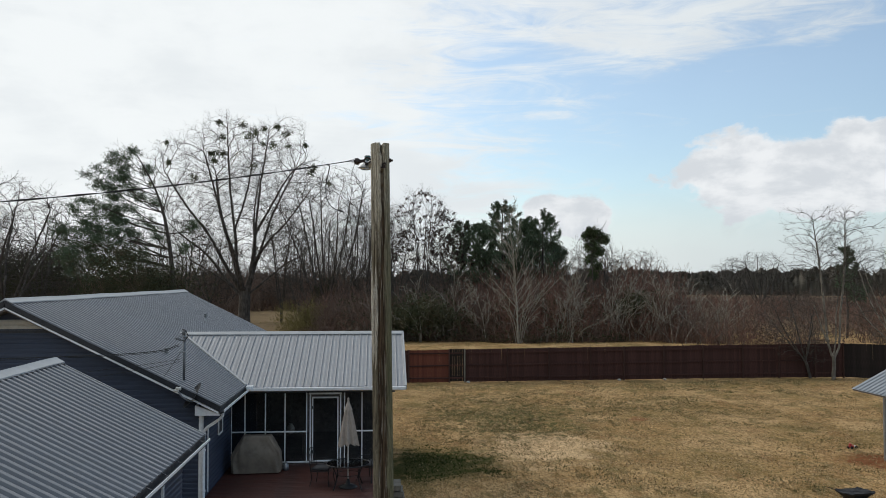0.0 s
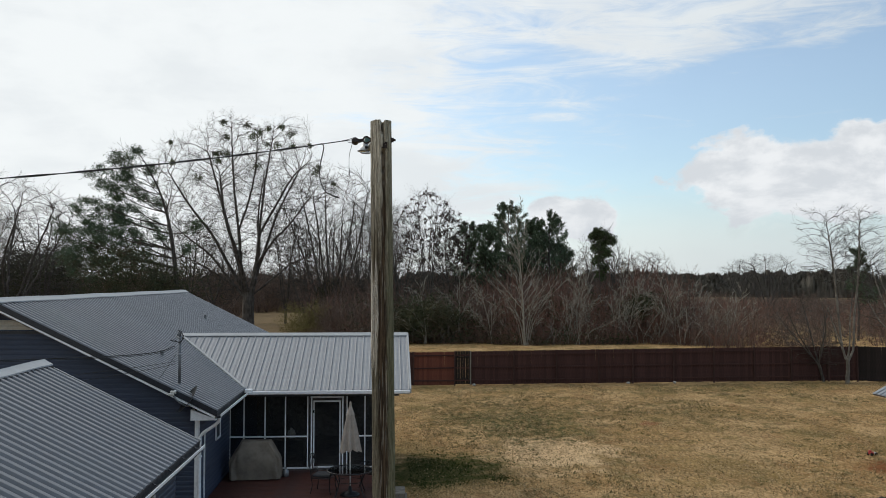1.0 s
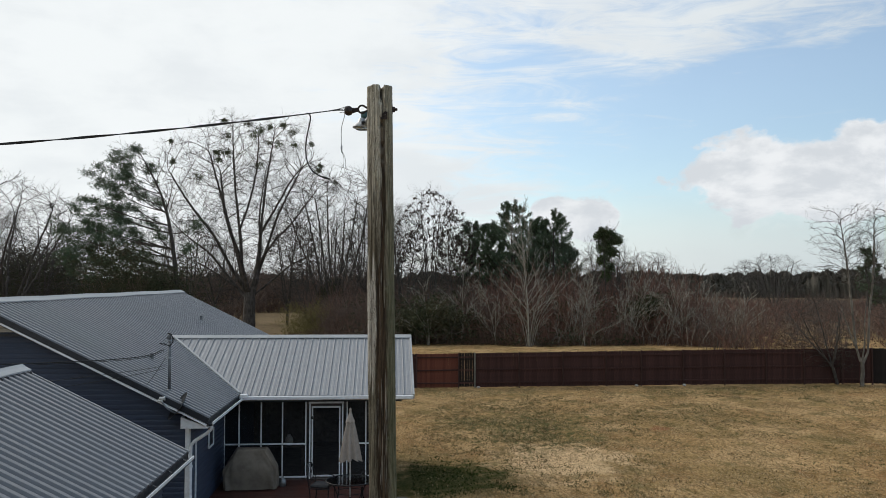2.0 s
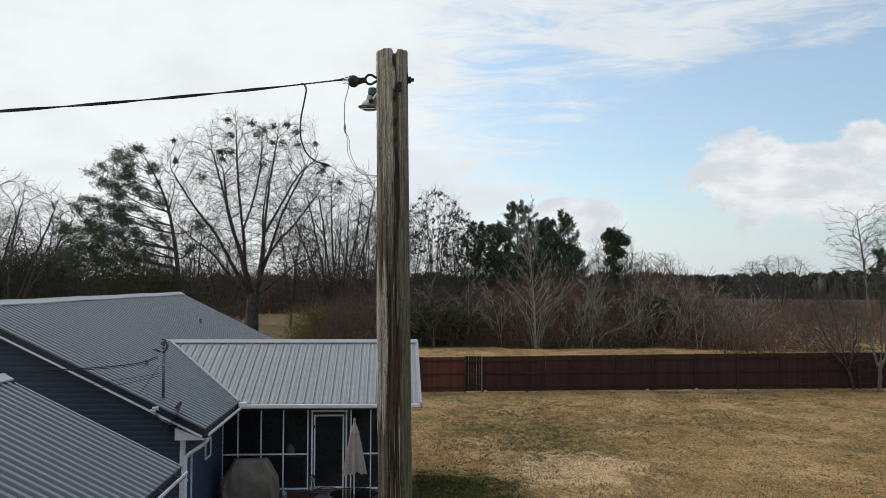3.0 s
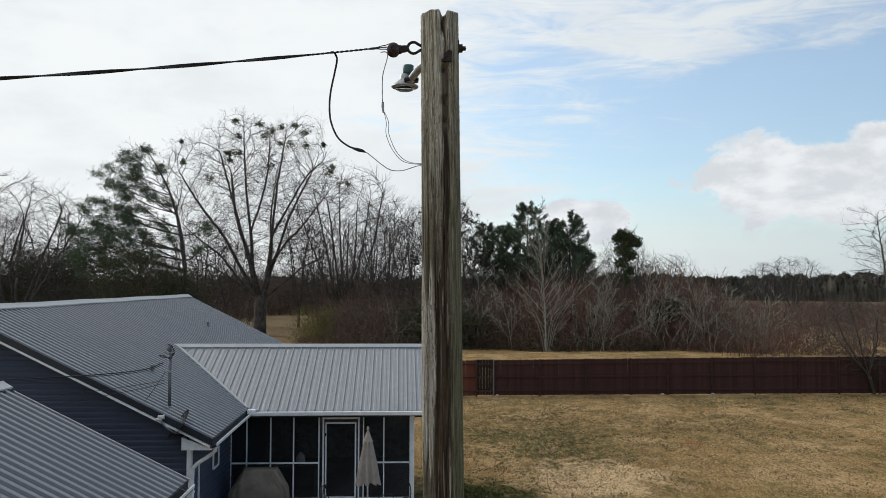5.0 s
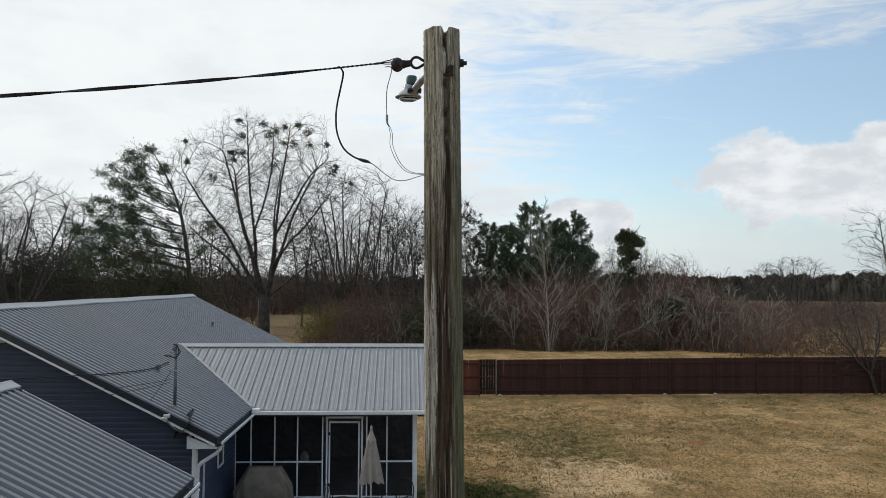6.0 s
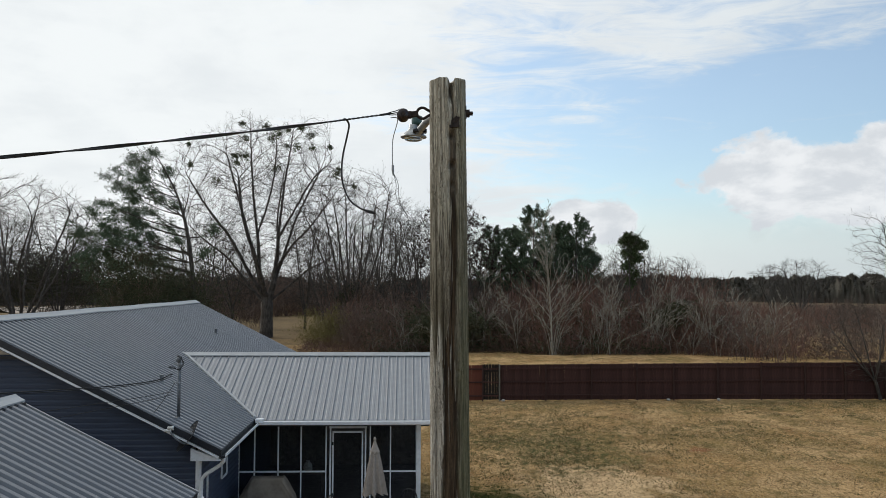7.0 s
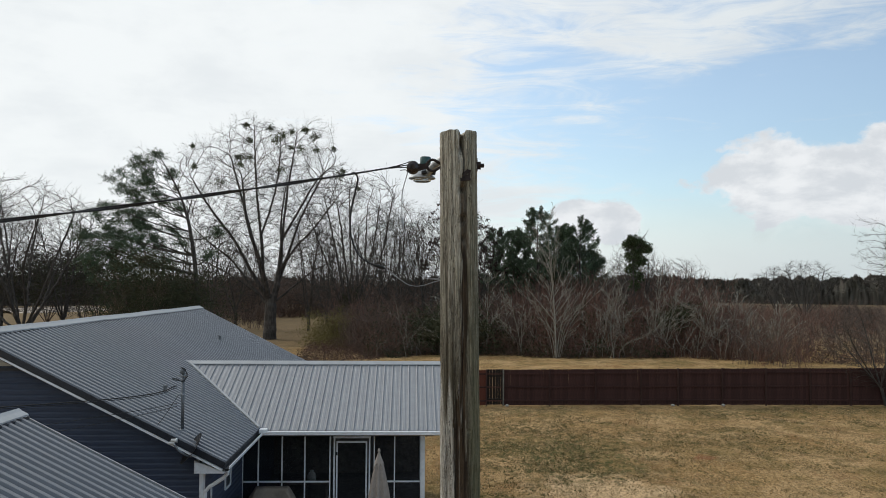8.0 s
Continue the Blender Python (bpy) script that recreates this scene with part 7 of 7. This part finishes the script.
def leafy(name, label, x, dist, height, wide, seed, material, twig, count, size, low=0.05, per=4, category="tree", lobes=9, heights=(0.25, 0.88)):
    """A dense evergreen or bush: stems with many small leaf sprays in uneven lobes."""
    rng = np.random.default_rng(seed)
    t, lv = vase_tree(name, label, spot(x, dist), height, wide, seed, twig, twig, 8, height * 0.013, 0.08, 0.012, [(7, 0.18, 36, 14, 0.36, 0.5, 0.14, 0.14, 4), (5, 0.15, 40, 16, 0.5, 0.55, 0.06, 0.2, 3), (3, 0.15, 40, 18, 0.55, 0.6, 0.03, 0.2, 2)])
    t["category"] = category
    cs = []
    for k in range(lobes):
        a = rng.uniform(0, 2 * math.pi)
        rr = wide * 0.5 * math.sqrt(rng.uniform(0, 0.75))
        h = height * rng.uniform(*heights) * (1.05 - 0.5 * (rr / (wide * 0.5)) ** 2)
        c = np.array([rr * math.cos(a), rr * math.sin(a), h])
        s = np.array([wide * 0.15, wide * 0.15, height * 0.12]) * rng.uniform(0.7, 1.3)
        p = c + rng.normal(0, 1, (count // lobes, 3)) * s
        cs.append(p)
    c = np.concatenate(cs)
    c = c[(c[:, 2] > height * low) & (c[:, 2] < height * 1.02)]
    link_part("foliage", tufts(rng, c, size, per, size * 0.13, 0.1, 0.3), material, t)


leafy("cedar_tree", "dark olive cedar below the tall pine", 215, 92, 10.0, 8.5, 81, L_CEDAR, B_BROWN, 7000, 0.27)
leafy("cedar_tree", "dark brown-green cedar among bare trees", 265, 97, 9.0, 9.0, 82, L_CEDAR, B_BROWN, 7000, 0.27)
for x, d, h, w, seed in ((105, 135, 12.0, 13.0, 83), (40, 150, 12.5, 13.0, 84), (-60, 140, 12.5, 15.0, 85)):
    leafy("dark_evergreen", "dark evergreen with a bare foot behind bare branches", x, d, h, w, seed, L_CEDAR, B_BROWN, 4200, 0.38, 0.36, 4, "tree", 9, (0.5, 0.9))


def vine_tree():
    """A bare tree whose head is smothered by a dome of vines with a drooping hook."""
    t, ends = bare_tree("vine_covered_tree", "bare tree smothered by green vines", spot(1052, 86), 10.8, 5.0, 86, 2, B_DARK, B_DARK)
    rng = np.random.default_rng(86)
    cs = []
    for x, z, r, n in ((0.15, 10.1, 0.95, 520), (-0.5, 10.5, 0.50, 190), (-1.0, 10.15, 0.30, 80), (0.95, 9.8, 0.60, 200), (-0.2, 9.1, 0.85, 330), (0.5, 8.5, 0.70, 220), (-0.3, 7.8, 0.65, 170), (0.3, 7.0, 0.6, 130), (-0.1, 6.2, 0.6, 100)):
        p = unit(rng.standard_normal((n, 3))) * r * rng.uniform(0.05, 1.0, (n, 1)) ** 0.6 * rng.uniform(0.7, 1.4, (n, 1))
        cs.append(p * np.array([1.0, 1.0, 0.85]) + np.array([x, rng.normal(0, 0.15), z]))
    link_part("foliage", tufts(rng, np.concatenate(cs), 0.20, 5, 0.05, 0.3, 0.0), L_VINE, t, "dome of dark green vine leaves")


vine_tree()
bare_tree("bare_tree", "dark bare tree beside the vine-covered one", spot(1028, 92), 9.2, 6.5, 94, 3, B_DARK, B_DARK)
bare_tree("bare_tree", "dark bare tree beside the vine-covered one", spot(1072, 95), 8.8, 6.5, 95, 1, B_DARK, B_DARK)
leafy("ivy_trunk", "dark ivy-covered stem among bare branches", 580, 105, 7.0, 3.4, 87, L_CEDAR, B_DARK, 1200, 0.4)
leafy("bush", "yellow-green twiggy bush at the field's edge", 537, 93, 4.4, 5.6, 88, L_YELLOW, B_YELLOW, 4600, 0.17, 0.0, 4, "bush", 18, (0.10, 0.85))
leafy("bush", "dark evergreen shrub in the brush", 1140, 83, 5.0, 5.5, 89, L_CEDAR, B_BROWN, 1600, 0.4, 0.05, 5, "bush")
leafy("bush", "dark evergreen shrub in the brush", 745, 84, 5.4, 8.0, 90, L_CEDAR, B_BROWN, 2000, 0.4, 0.05, 5, "bush")
leafy("bush", "dark evergreen shrub in the brush", 985, 88, 5.0, 6.0, 91, L_CEDAR, B_BROWN, 1600, 0.42, 0.05, 5, "bush")


# brush: thousands of stems, one mesh a kind
def brush_patch(name, label, material, seed, places, stems=10, kids=4, least=0.013, wild=0.10):
    """places: rows of x, y, height. Copies of a few shrubs of bent stems, joined into one sheet of brush."""
    rng = np.random.default_rng(seed)
    kinds = []
    for k in range(9):
        st, ra = [], []
        for s in range(stems):
            a, lean = rng.uniform(0, 2 * math.pi), rng.uniform(0.0, 0.5) ** 1.2
            h = rng.uniform(0.45, 1.0)
            p = np.array([rng.normal(0, 0.16), rng.normal(0, 0.16), 0])
            d = np.array([math.cos(a) * lean, math.sin(a) * lean, 1.0])
            line = [p]
            for q in range(6):
                p = p + unit(d) * h / 6
                d = unit(d) + rng.normal(0, wild * 2.2, 3) + np.array([0, 0, 0.05])
                line.append(p)
            st.append(np.array(line))
            ra.append(np.linspace(0.0052, 0.0016, 7))
        lv = grow(rng, st, ra, [(kids, 0.25, 36, 16, 0.42, 0.7, 0.10, wild * 1.6, 3), (3, 0.2, 38, 16, 0.55, 0.7, 0.05, 0.18, 2)])
        kinds.append(lv)
    vs, fs, o = [], [], 0
    for x, y, h in places:
        lv = kinds[rng.integers(9)]
        a = rng.uniform(0, 2 * math.pi)
        c, s = math.cos(a), math.sin(a)
        m = np.array([[c, -s, 0], [s, c, 0], [0, 0, 1.0]]) * h
        base = np.array([x, y, rise(x) - 0.05])
        for i, (P, R) in enumerate(lv):
            v, f = ribbons(P @ m.T + base, np.maximum(R * h, least * (1.0, 0.75, 0.5)[i]) * 0.75, rng)
            vs.append(v)
            fs.append(f + o)
            o += len(v)
    me = raw_mesh(name, np.concatenate(vs), np.concatenate(fs), material)
    return tagged(new(name, me), label, "brush", kind="stuff")


def wood_edge(x):
    """Where the brush begins, north of the strip of grass."""
    return 79.5 - 0.42 * max(0.0, x - 4.0) + 0.9 * math.sin(x * 0.35) + 0.5 * math.sin(x * 0.9)


rng = random.Random(5)
places_a, places_b, places_c, places_d = [], [], [], []
for i in range(1180):
    x = rng.uniform(-11, 28.5)
    d = rng.random() ** 1.4 * 24
    y = wood_edge(x) + 1.0 + d
    y += 1.6 * max(0.0, -3.5 - x)
    if x < -0.072 * y:
        continue
    h = rng.uniform(2.8, 6.3) * (0.70 + 0.030 * d) * min(1.0, 0.42 + 0.17 * d) * (1.0 if x < 10 else 1.12)
    (places_a, places_b)[rng.random() < (0.2 if x < 11 else 0.72)].append((x, y, h))
for i in range(640):
    x = rng.uniform(24, 100)
    y = 62 + rng.random() ** 1.3 * 110 - 0.10 * (x - 40)
    (places_c if rng.random() < 0.75 else places_b).append((x, y, rng.uniform(1.8, 4.0)))
for i in range(480):
    x = rng.uniform(-100, -4)
    y = 122 + 0.25 * abs(x + 20) + rng.random() ** 0.7 * 90
    a = math.degrees(math.atan2(x, y))
    if (-9.6 < a < -5.4 and y < 172) or a < -16 and y < 330:
        continue
    places_d.append((x, y, rng.uniform(2.4, 5.0) if y < 160 else rng.uniform(8.0, 13.5)))
brush_patch("brush", "tangled brown winter brush and saplings", B_BROWN, 101, places_a)
brush_patch("russet_brush", "russet bare thicket", B_RUST, 102, places_b)
rng = random.Random(9)
places_e = []
for i in range(85):
    x = rng.uniform(-3, 30)
    places_e.append((x, wood_edge(x) + 0.4 + rng.random() ** 2 * 6, rng.uniform(2.0, 6.2)))
brush_patch("pale_saplings", "thin pale bent saplings along the wood's edge", B_SAPLING, 105, places_e, 2, 3, 0.014, 0.17)
brush_patch("field_brush", "grey-brown brush over an old field", B_BROWN, 103, places_c, 9, 4)
brush_patch("far_brush", "dark bare brush beyond the field", B_BROWN, 104, places_d, 9, 4, 0.026)


# low dark undergrowth of leaves and briars at the wood's foot
def undergrowth(name, label, material, seed, n, area, high, size, density=1.0):
    rng = np.random.default_rng(seed)
    x = rng.uniform(area[0], area[1], n)
    edge = np.array([wood_edge(v) for v in x]) if area[2] is None else np.full(n, area[2])
    y = edge + rng.random(n) ** 1.3 * area[3]
    top = high * (0.55 + 0.45 * np.sin(x * 0.8 + 2 * np.sin(y * 0.3)) ** 2) * np.clip(0.22 + 0.2 * (y - edge), 0, 1)
    z = 0.96 * np.tanh(x / 40.0) + rng.random(n) ** 1.4 * top
    c = np.stack([x, y, z], -1)
    V, F = tufts(rng, c, size, 3, size * 0.10, 0.1, 0.5)
    return tagged(new(name, raw_mesh(name, V, F, material)), label, "undergrowth", kind="stuff")


undergrowth("undergrowth", "dense brown undergrowth of dead leaves and briars", L_DEAD, 111, 17000, (-4.5, 37, None, 22), 2.2, 0.24)
undergrowth("undergrowth", "dark evergreen briars in the wood", L_CEDAR, 112, 6000, (-4.5, 22, None, 26), 4.6, 0.42)
undergrowth("undergrowth", "russet thicket of fine twigs and dead leaves", L_DEAD, 115, 12000, (5, 30, None, 26), 4.6, 0.22)
undergrowth("undergrowth", "low brown weeds at the field's edge", L_DEAD, 116, 4500, (-10.5, -3.0, 76.5, 17), 1.3, 0.2)
undergrowth("field_weeds", "pale brown weeds over the old field", L_DEAD, 113, 9000, (26, 120, 66, 120), 1.6, 0.4)
undergrowth("far_undergrowth", "dark undergrowth beyond the field", L_DEAD, 114, 12000, (-62, -6, 178, 40), 9.0, 0.6)


# far woods all round the horizon: rows of crumpled crowns with a ragged skin of leaves
def far_woods():
    rng = np.random.default_rng(121)
    sheets, cs = [], []
    for d, n, a0, a1 in ((292, 900, -0.50, 0.62), (325, 900, -0.50, 0.62), (360, 900, -0.50, 0.62), (395, 900, -0.50, 0.62), (380, 260, 0.62, 5.78)):
        a = np.linspace(a0, a1, n)
        h = np.full(n, 4.5)
        for _ in range(int((a1 - a0) * d / 5.5)):
            c, w, t = rng.uniform(a0, a1), rng.uniform(3.2, 6.5) / d, rng.uniform(6.2, 8.8) + 0.018 * (d - 292)
            h = np.maximum(h, t * np.sqrt(np.clip(1 - ((a - c) / w) ** 2, 0, 1)) ** 0.7)
        h = h + 0.6 * np.sin(a * 29) + rng.normal(0, 0.28, n)
        f = np.array([0.0, 0.3, 0.52, 0.70, 0.84, 0.94, 1.0])
        r = d + 4.0 * f[None] ** 2 + rng.normal(0, 0.9, (n, 7))
        x, y = r * np.sin(a)[:, None], r * np.cos(a)[:, None]
        z = h[:, None] * f[None] + rng.normal(0, 0.25, (n, 7)) + 0.96 * np.tanh(x / 40.0) - 0.4
        idx = np.arange(n * 7).reshape(n, 7)
        sheets.append((np.stack([x, y, z], -1).reshape(-1, 3), np.stack([idx[:-1, :-1], idx[1:, :-1], idx[1:, 1:], idx[:-1, 1:]], -1).reshape(-1, 4)))
        pick = np.stack([x[:, 2:], y[:, 2:], z[:, 2:]], -1).reshape(-1, 3)
        cs.append(pick[rng.random(len(pick)) < 0.75] - np.array([0, 0.5, 0]))
    t = tufts(rng, np.concatenate(cs), 0.55, 3, 0.16, 0.0, 0.5)
    tagged(new("far_woods", raw_mesh("far_woods", *join(sheets + [t]), L_FAR)), "low dark wooded skyline", "woods", kind="stuff")


far_woods()

# pale gravel road far to the west, with field posts before it
bm = bmesh.new()
a, b = Vector((*spot(-60, 232)[:2], 0)), Vector((*spot(118, 246)[:2], 0))
side = Vector((b.y - a.y, a.x - b.x, 0)).normalized()
rows = []
for i in range(41):
    p = a.lerp(b, i / 40)
    z0 = rise(p.x)
    rows.append([bm.verts.new((p + side * u).to_tuple()[:2] + (z0 + w + 0.06 * math.sin(i * 1.3 + u),)) for u, w in ((9.0, 0.02), (7.0, 0.25), (2.0, 0.9), (-4.0, 1.0), (-9.0, 0.1))])
for ra, rb in zip(rows, rows[1:]):
    for i in range(4):
        bm.faces.new((ra[i], rb[i], rb[i + 1], ra[i + 1]))
tagged(new("road", finish("road", bm, M_DIRT)), "pale gravel road on a low bank beyond the field", "road", kind="structure")
for x, d, h in ((12, 172, 3.6), (-14, 176, 1.6), (34, 205, 1.4), (70, 200, 1.5), (92, 204, 3.2)):
    bm = bmesh.new()
    lathe(bm, [(0.17, -0.2), (0.16, 0.3), (0.15, h - 0.1), (0.11, h), (0.02, h + 0.02)], 8)
    single("field_post", bm, M_LUMBER, "weathered round wooden post in the far field", "post", spot(x, d), group="posts of the far field")

# ---------------------------------------------------------------- small things of the yard
# open shelter at the yard's east side
shelter = thing("shelter", "small open shelter with a pale ribbed metal roof", "shelter")
SX, SY, SZ = 15.02, 24.95, 2.60
lay_roof(shelter, (SX + 2.6, SY - 3.2, SZ + 1.35), (0, 1, 0), (-2.6, 0, -1.35), 3.2, 2.95, M_SHEDROOF)
bm = bmesh.new()
prism(bm, [(SX, 0, SZ - 0.02), (SX + 2.6, 0, SZ + 1.33), (SX + 5.2, 0, SZ - 0.02), (SX + 5.2, 0, SZ - 0.07), (SX + 2.6, 0, SZ + 1.25), (SX + 0.02, 0, SZ - 0.07)], (0, SY - 3.2, 0), (0, SY, 0))
part("roof", bm, M_INSIDE, shelter, "dark roof frame")
for px, py in ((SX + 0.85, SY - 0.4), (SX + 4.65, SY - 0.4), (SX + 0.55, SY - 2.9), (SX + 4.65, SY - 2.9)):
    bm = bmesh.new()
    box(bm, px - 0.05, py - 0.05, rise(px) - 0.1, px + 0.05, py + 0.05, SZ + 0.2, 0.006)
    part("post", bm, M_STEEL, shelter, "grey square post")

toy = thing("toy_tractor", "small red and white plastic ride-on toy on the lawn", "toy", (15.75, 26.3, rise(15.75) + 0.02), 20)
toy.scale = (0.5, 0.5, 0.5)
bm = bmesh.new()
box(bm, -0.22, -0.10, 0.10, 0.12, 0.10, 0.24, 0.03)
box(bm, -0.22, -0.08, 0.22, -0.06, 0.08, 0.36, 0.03)
part("body", bm, M_RED, toy, "red plastic body")
bm = bmesh.new()
box(bm, 0.10, -0.11, 0.12, 0.36, 0.11, 0.20, 0.03)
part("seat", bm, M_PLASTIC, toy, "white plastic seat")
for wx, wr in ((-0.16, 0.10), (0.28, 0.10)):
    for wy in (-0.13, 0.13):
        bm = bmesh.new()
        lathe(bm, [(0.02, -0.03), (wr, -0.03), (wr, 0.03), (0.02, 0.03)], 14, (wx, wy, wr), "y")
        part("wheel", bm, M_BLACKMETAL, toy)

pit = thing("fire_pit", "black metal fire pit under a crumpled black cover on the lawn", "fire pit", (11.98, 19.68, rise(11.98)), 8)
bm = bmesh.new()
rings = []
for j, (w, d, h) in enumerate(((0.05, 0.03, 0.50), (0.30, 0.20, 0.505), (0.47, 0.33, 0.515), (0.56, 0.40, 0.53), (0.57, 0.41, 0.50), (0.50, 0.35, 0.44), (0.40, 0.28, 0.36), (0.33, 0.23, 0.30))):
    ring = []
    for k in range(56):
        a = 2 * math.pi * k / 56
        c, s0 = math.copysign(abs(math.cos(a)) ** 0.45, math.cos(a)), math.copysign(abs(math.sin(a)) ** 0.45, math.sin(a))
        crumple = 0.020 * math.sin(a * 5 + j) + 0.014 * math.sin(a * 13 + 2 * j)
        ring.append(bm.verts.new((c * (w + crumple * 0.8), s0 * (d + crumple * 0.6), h + crumple * (0.9 if j > 1 else 0.3))))
    rings.append(ring)
for a, b in zip(rings, rings[1:]):
    for k in range(56):
        bm.faces.new((a[k], a[(k + 1) % 56], b[(k + 1) % 56], b[k]))
bm.faces.new(rings[0])
bm.faces.new(rings[-1][::-1])
part("cover", bm, M_CHAR, pit, "crumpled black cover")
bm = bmesh.new()
rod(bm, [(-0.52, 0.30, 0.53), (-0.62, 0.38, 0.56), (-0.74, 0.44, 0.60)], 0.012, 8)
part("poker", bm, M_RUST, pit, "rusty poker handle")
bm = bmesh.new()
lathe(bm, [(0.20, 0.14), (0.36, 0.24), (0.42, 0.38), (0.40, 0.38), (0.30, 0.26)], 24)
part("bowl", bm, M_BLACKMETAL, pit, "black metal bowl")
for k in range(4):
    a = math.pi / 4 + k * math.pi / 2
    bm = bmesh.new()
    rod(bm, [(0.30 * math.cos(a), 0.30 * math.sin(a), 0.28), (0.42 * math.cos(a), 0.42 * math.sin(a), 0.0)], 0.015, 8)
    part("leg", bm, M_BLACKMETAL, pit)


pit.scale = (0.76, 0.76, 0.76)


# ---------------------------------------------------------------- dry grass on the lawn
def lawn_grass():
    """Short dry blades in clumps, thickest where the yard lies nearest."""
    rng = np.random.default_rng(131)
    n = 165000
    x, y = rng.uniform(-0.5, 31, n), 19.5 + 27.0 * rng.random(n) ** 1.25
    f = 0.5 + 0.25 * np.sin(x * 1.9 + 1.3 * np.sin(y * 1.1)) + 0.25 * np.sin(y * 2.3 + 1.7 * np.sin(x * 0.8))
    keep = (rng.random(n) < 0.25 + 0.75 * f) & (y < 47.2 - 0.139 * (x - 4.7)) & ~((x < 0.6) & (y < 30.5))
    x, y = x[keep], y[keep]
    c = np.stack([x, y, 0.96 * np.tanh(x / 40.0) + 0.004], -1)
    porch_patch = ((x - 1.5) / 2.5) ** 2 + ((y - 26.6) / 2.5) ** 2 + 0.5 * np.sin(x * 3) * np.sin(y * 2.6) < 1.0
    green = porch_patch & (rng.random(len(x)) < 0.85)
    V, F = tufts(rng, c[~green], 0.070, 1, 0.014, 0.0, 0.7)
    tagged(new("dry_grass", raw_mesh("dry_grass", V, F, L_GRASS)), "short dry tan grass blades", "grass", kind="stuff")
    V, F = tufts(rng, c[green], 0.070, 3, 0.012, 0.0, 0.8)
    tagged(new("green_grass", raw_mesh("green_grass", V, F, L_GREEN)), "patches of dark green winter grass", "grass", kind="stuff")


lawn_grass()


def lawn_weeds():
    """Low dark tufts of winter weeds, thick in some parts of the yard."""
    rng = np.random.default_rng(137)
    n = 16000
    x, y = rng.uniform(0.8, 30, n), 20.5 + 26.0 * rng.random(n) ** 1.1
    f = 0.5 + 0.3 * np.sin(x * 0.55 + 1.4 * np.sin(y * 0.31) + 0.6) * np.sin(y * 0.42 + 0.8 * np.sin(x * 0.4)) + 0.2 * np.sin(x * 1.7 + y * 0.9)
    for gx, gy, gw, gd in ((5.2, 32.8, 3.2, 3.6), (4.6, 38.5, 3.4, 5.0), (11.0, 37.5, 4.5, 3.0), (17.0, 43.0, 9.0, 2.0), (9.6, 35.0, 2.6, 1.6)):
        f += 0.55 * np.exp(-((x - gx) / gw) ** 2 - ((y - gy) / gd) ** 2)
    keep = (rng.random(n) < 0.95 * np.clip(f - 0.50, 0, 1)) & (y < 46.9 - 0.139 * (x - 4.7)) & ~((x < 0.9) & (y < 30.5))
    x, y = x[keep], y[keep]
    k = rng.integers(3, 9, len(x))
    wide = rng.uniform(0.03, 0.13, len(x))
    px, py = np.repeat(x, k) + rng.normal(0, 1, k.sum()) * np.repeat(wide, k) * 1.4, np.repeat(y, k) + rng.normal(0, 1, k.sum()) * np.repeat(wide, k)
    c = np.stack([px, py, 0.96 * np.tanh(px / 40.0) + 0.01], -1)
    V, F = tufts(rng, c, 0.075, 2, 0.014, 0.0, 0.12)
    tagged(new("lawn_weeds", raw_mesh("lawn_weeds", V, F, L_WEED)), "low dark olive weed tufts in the dry lawn", "weeds", kind="stuff")


lawn_weeds()
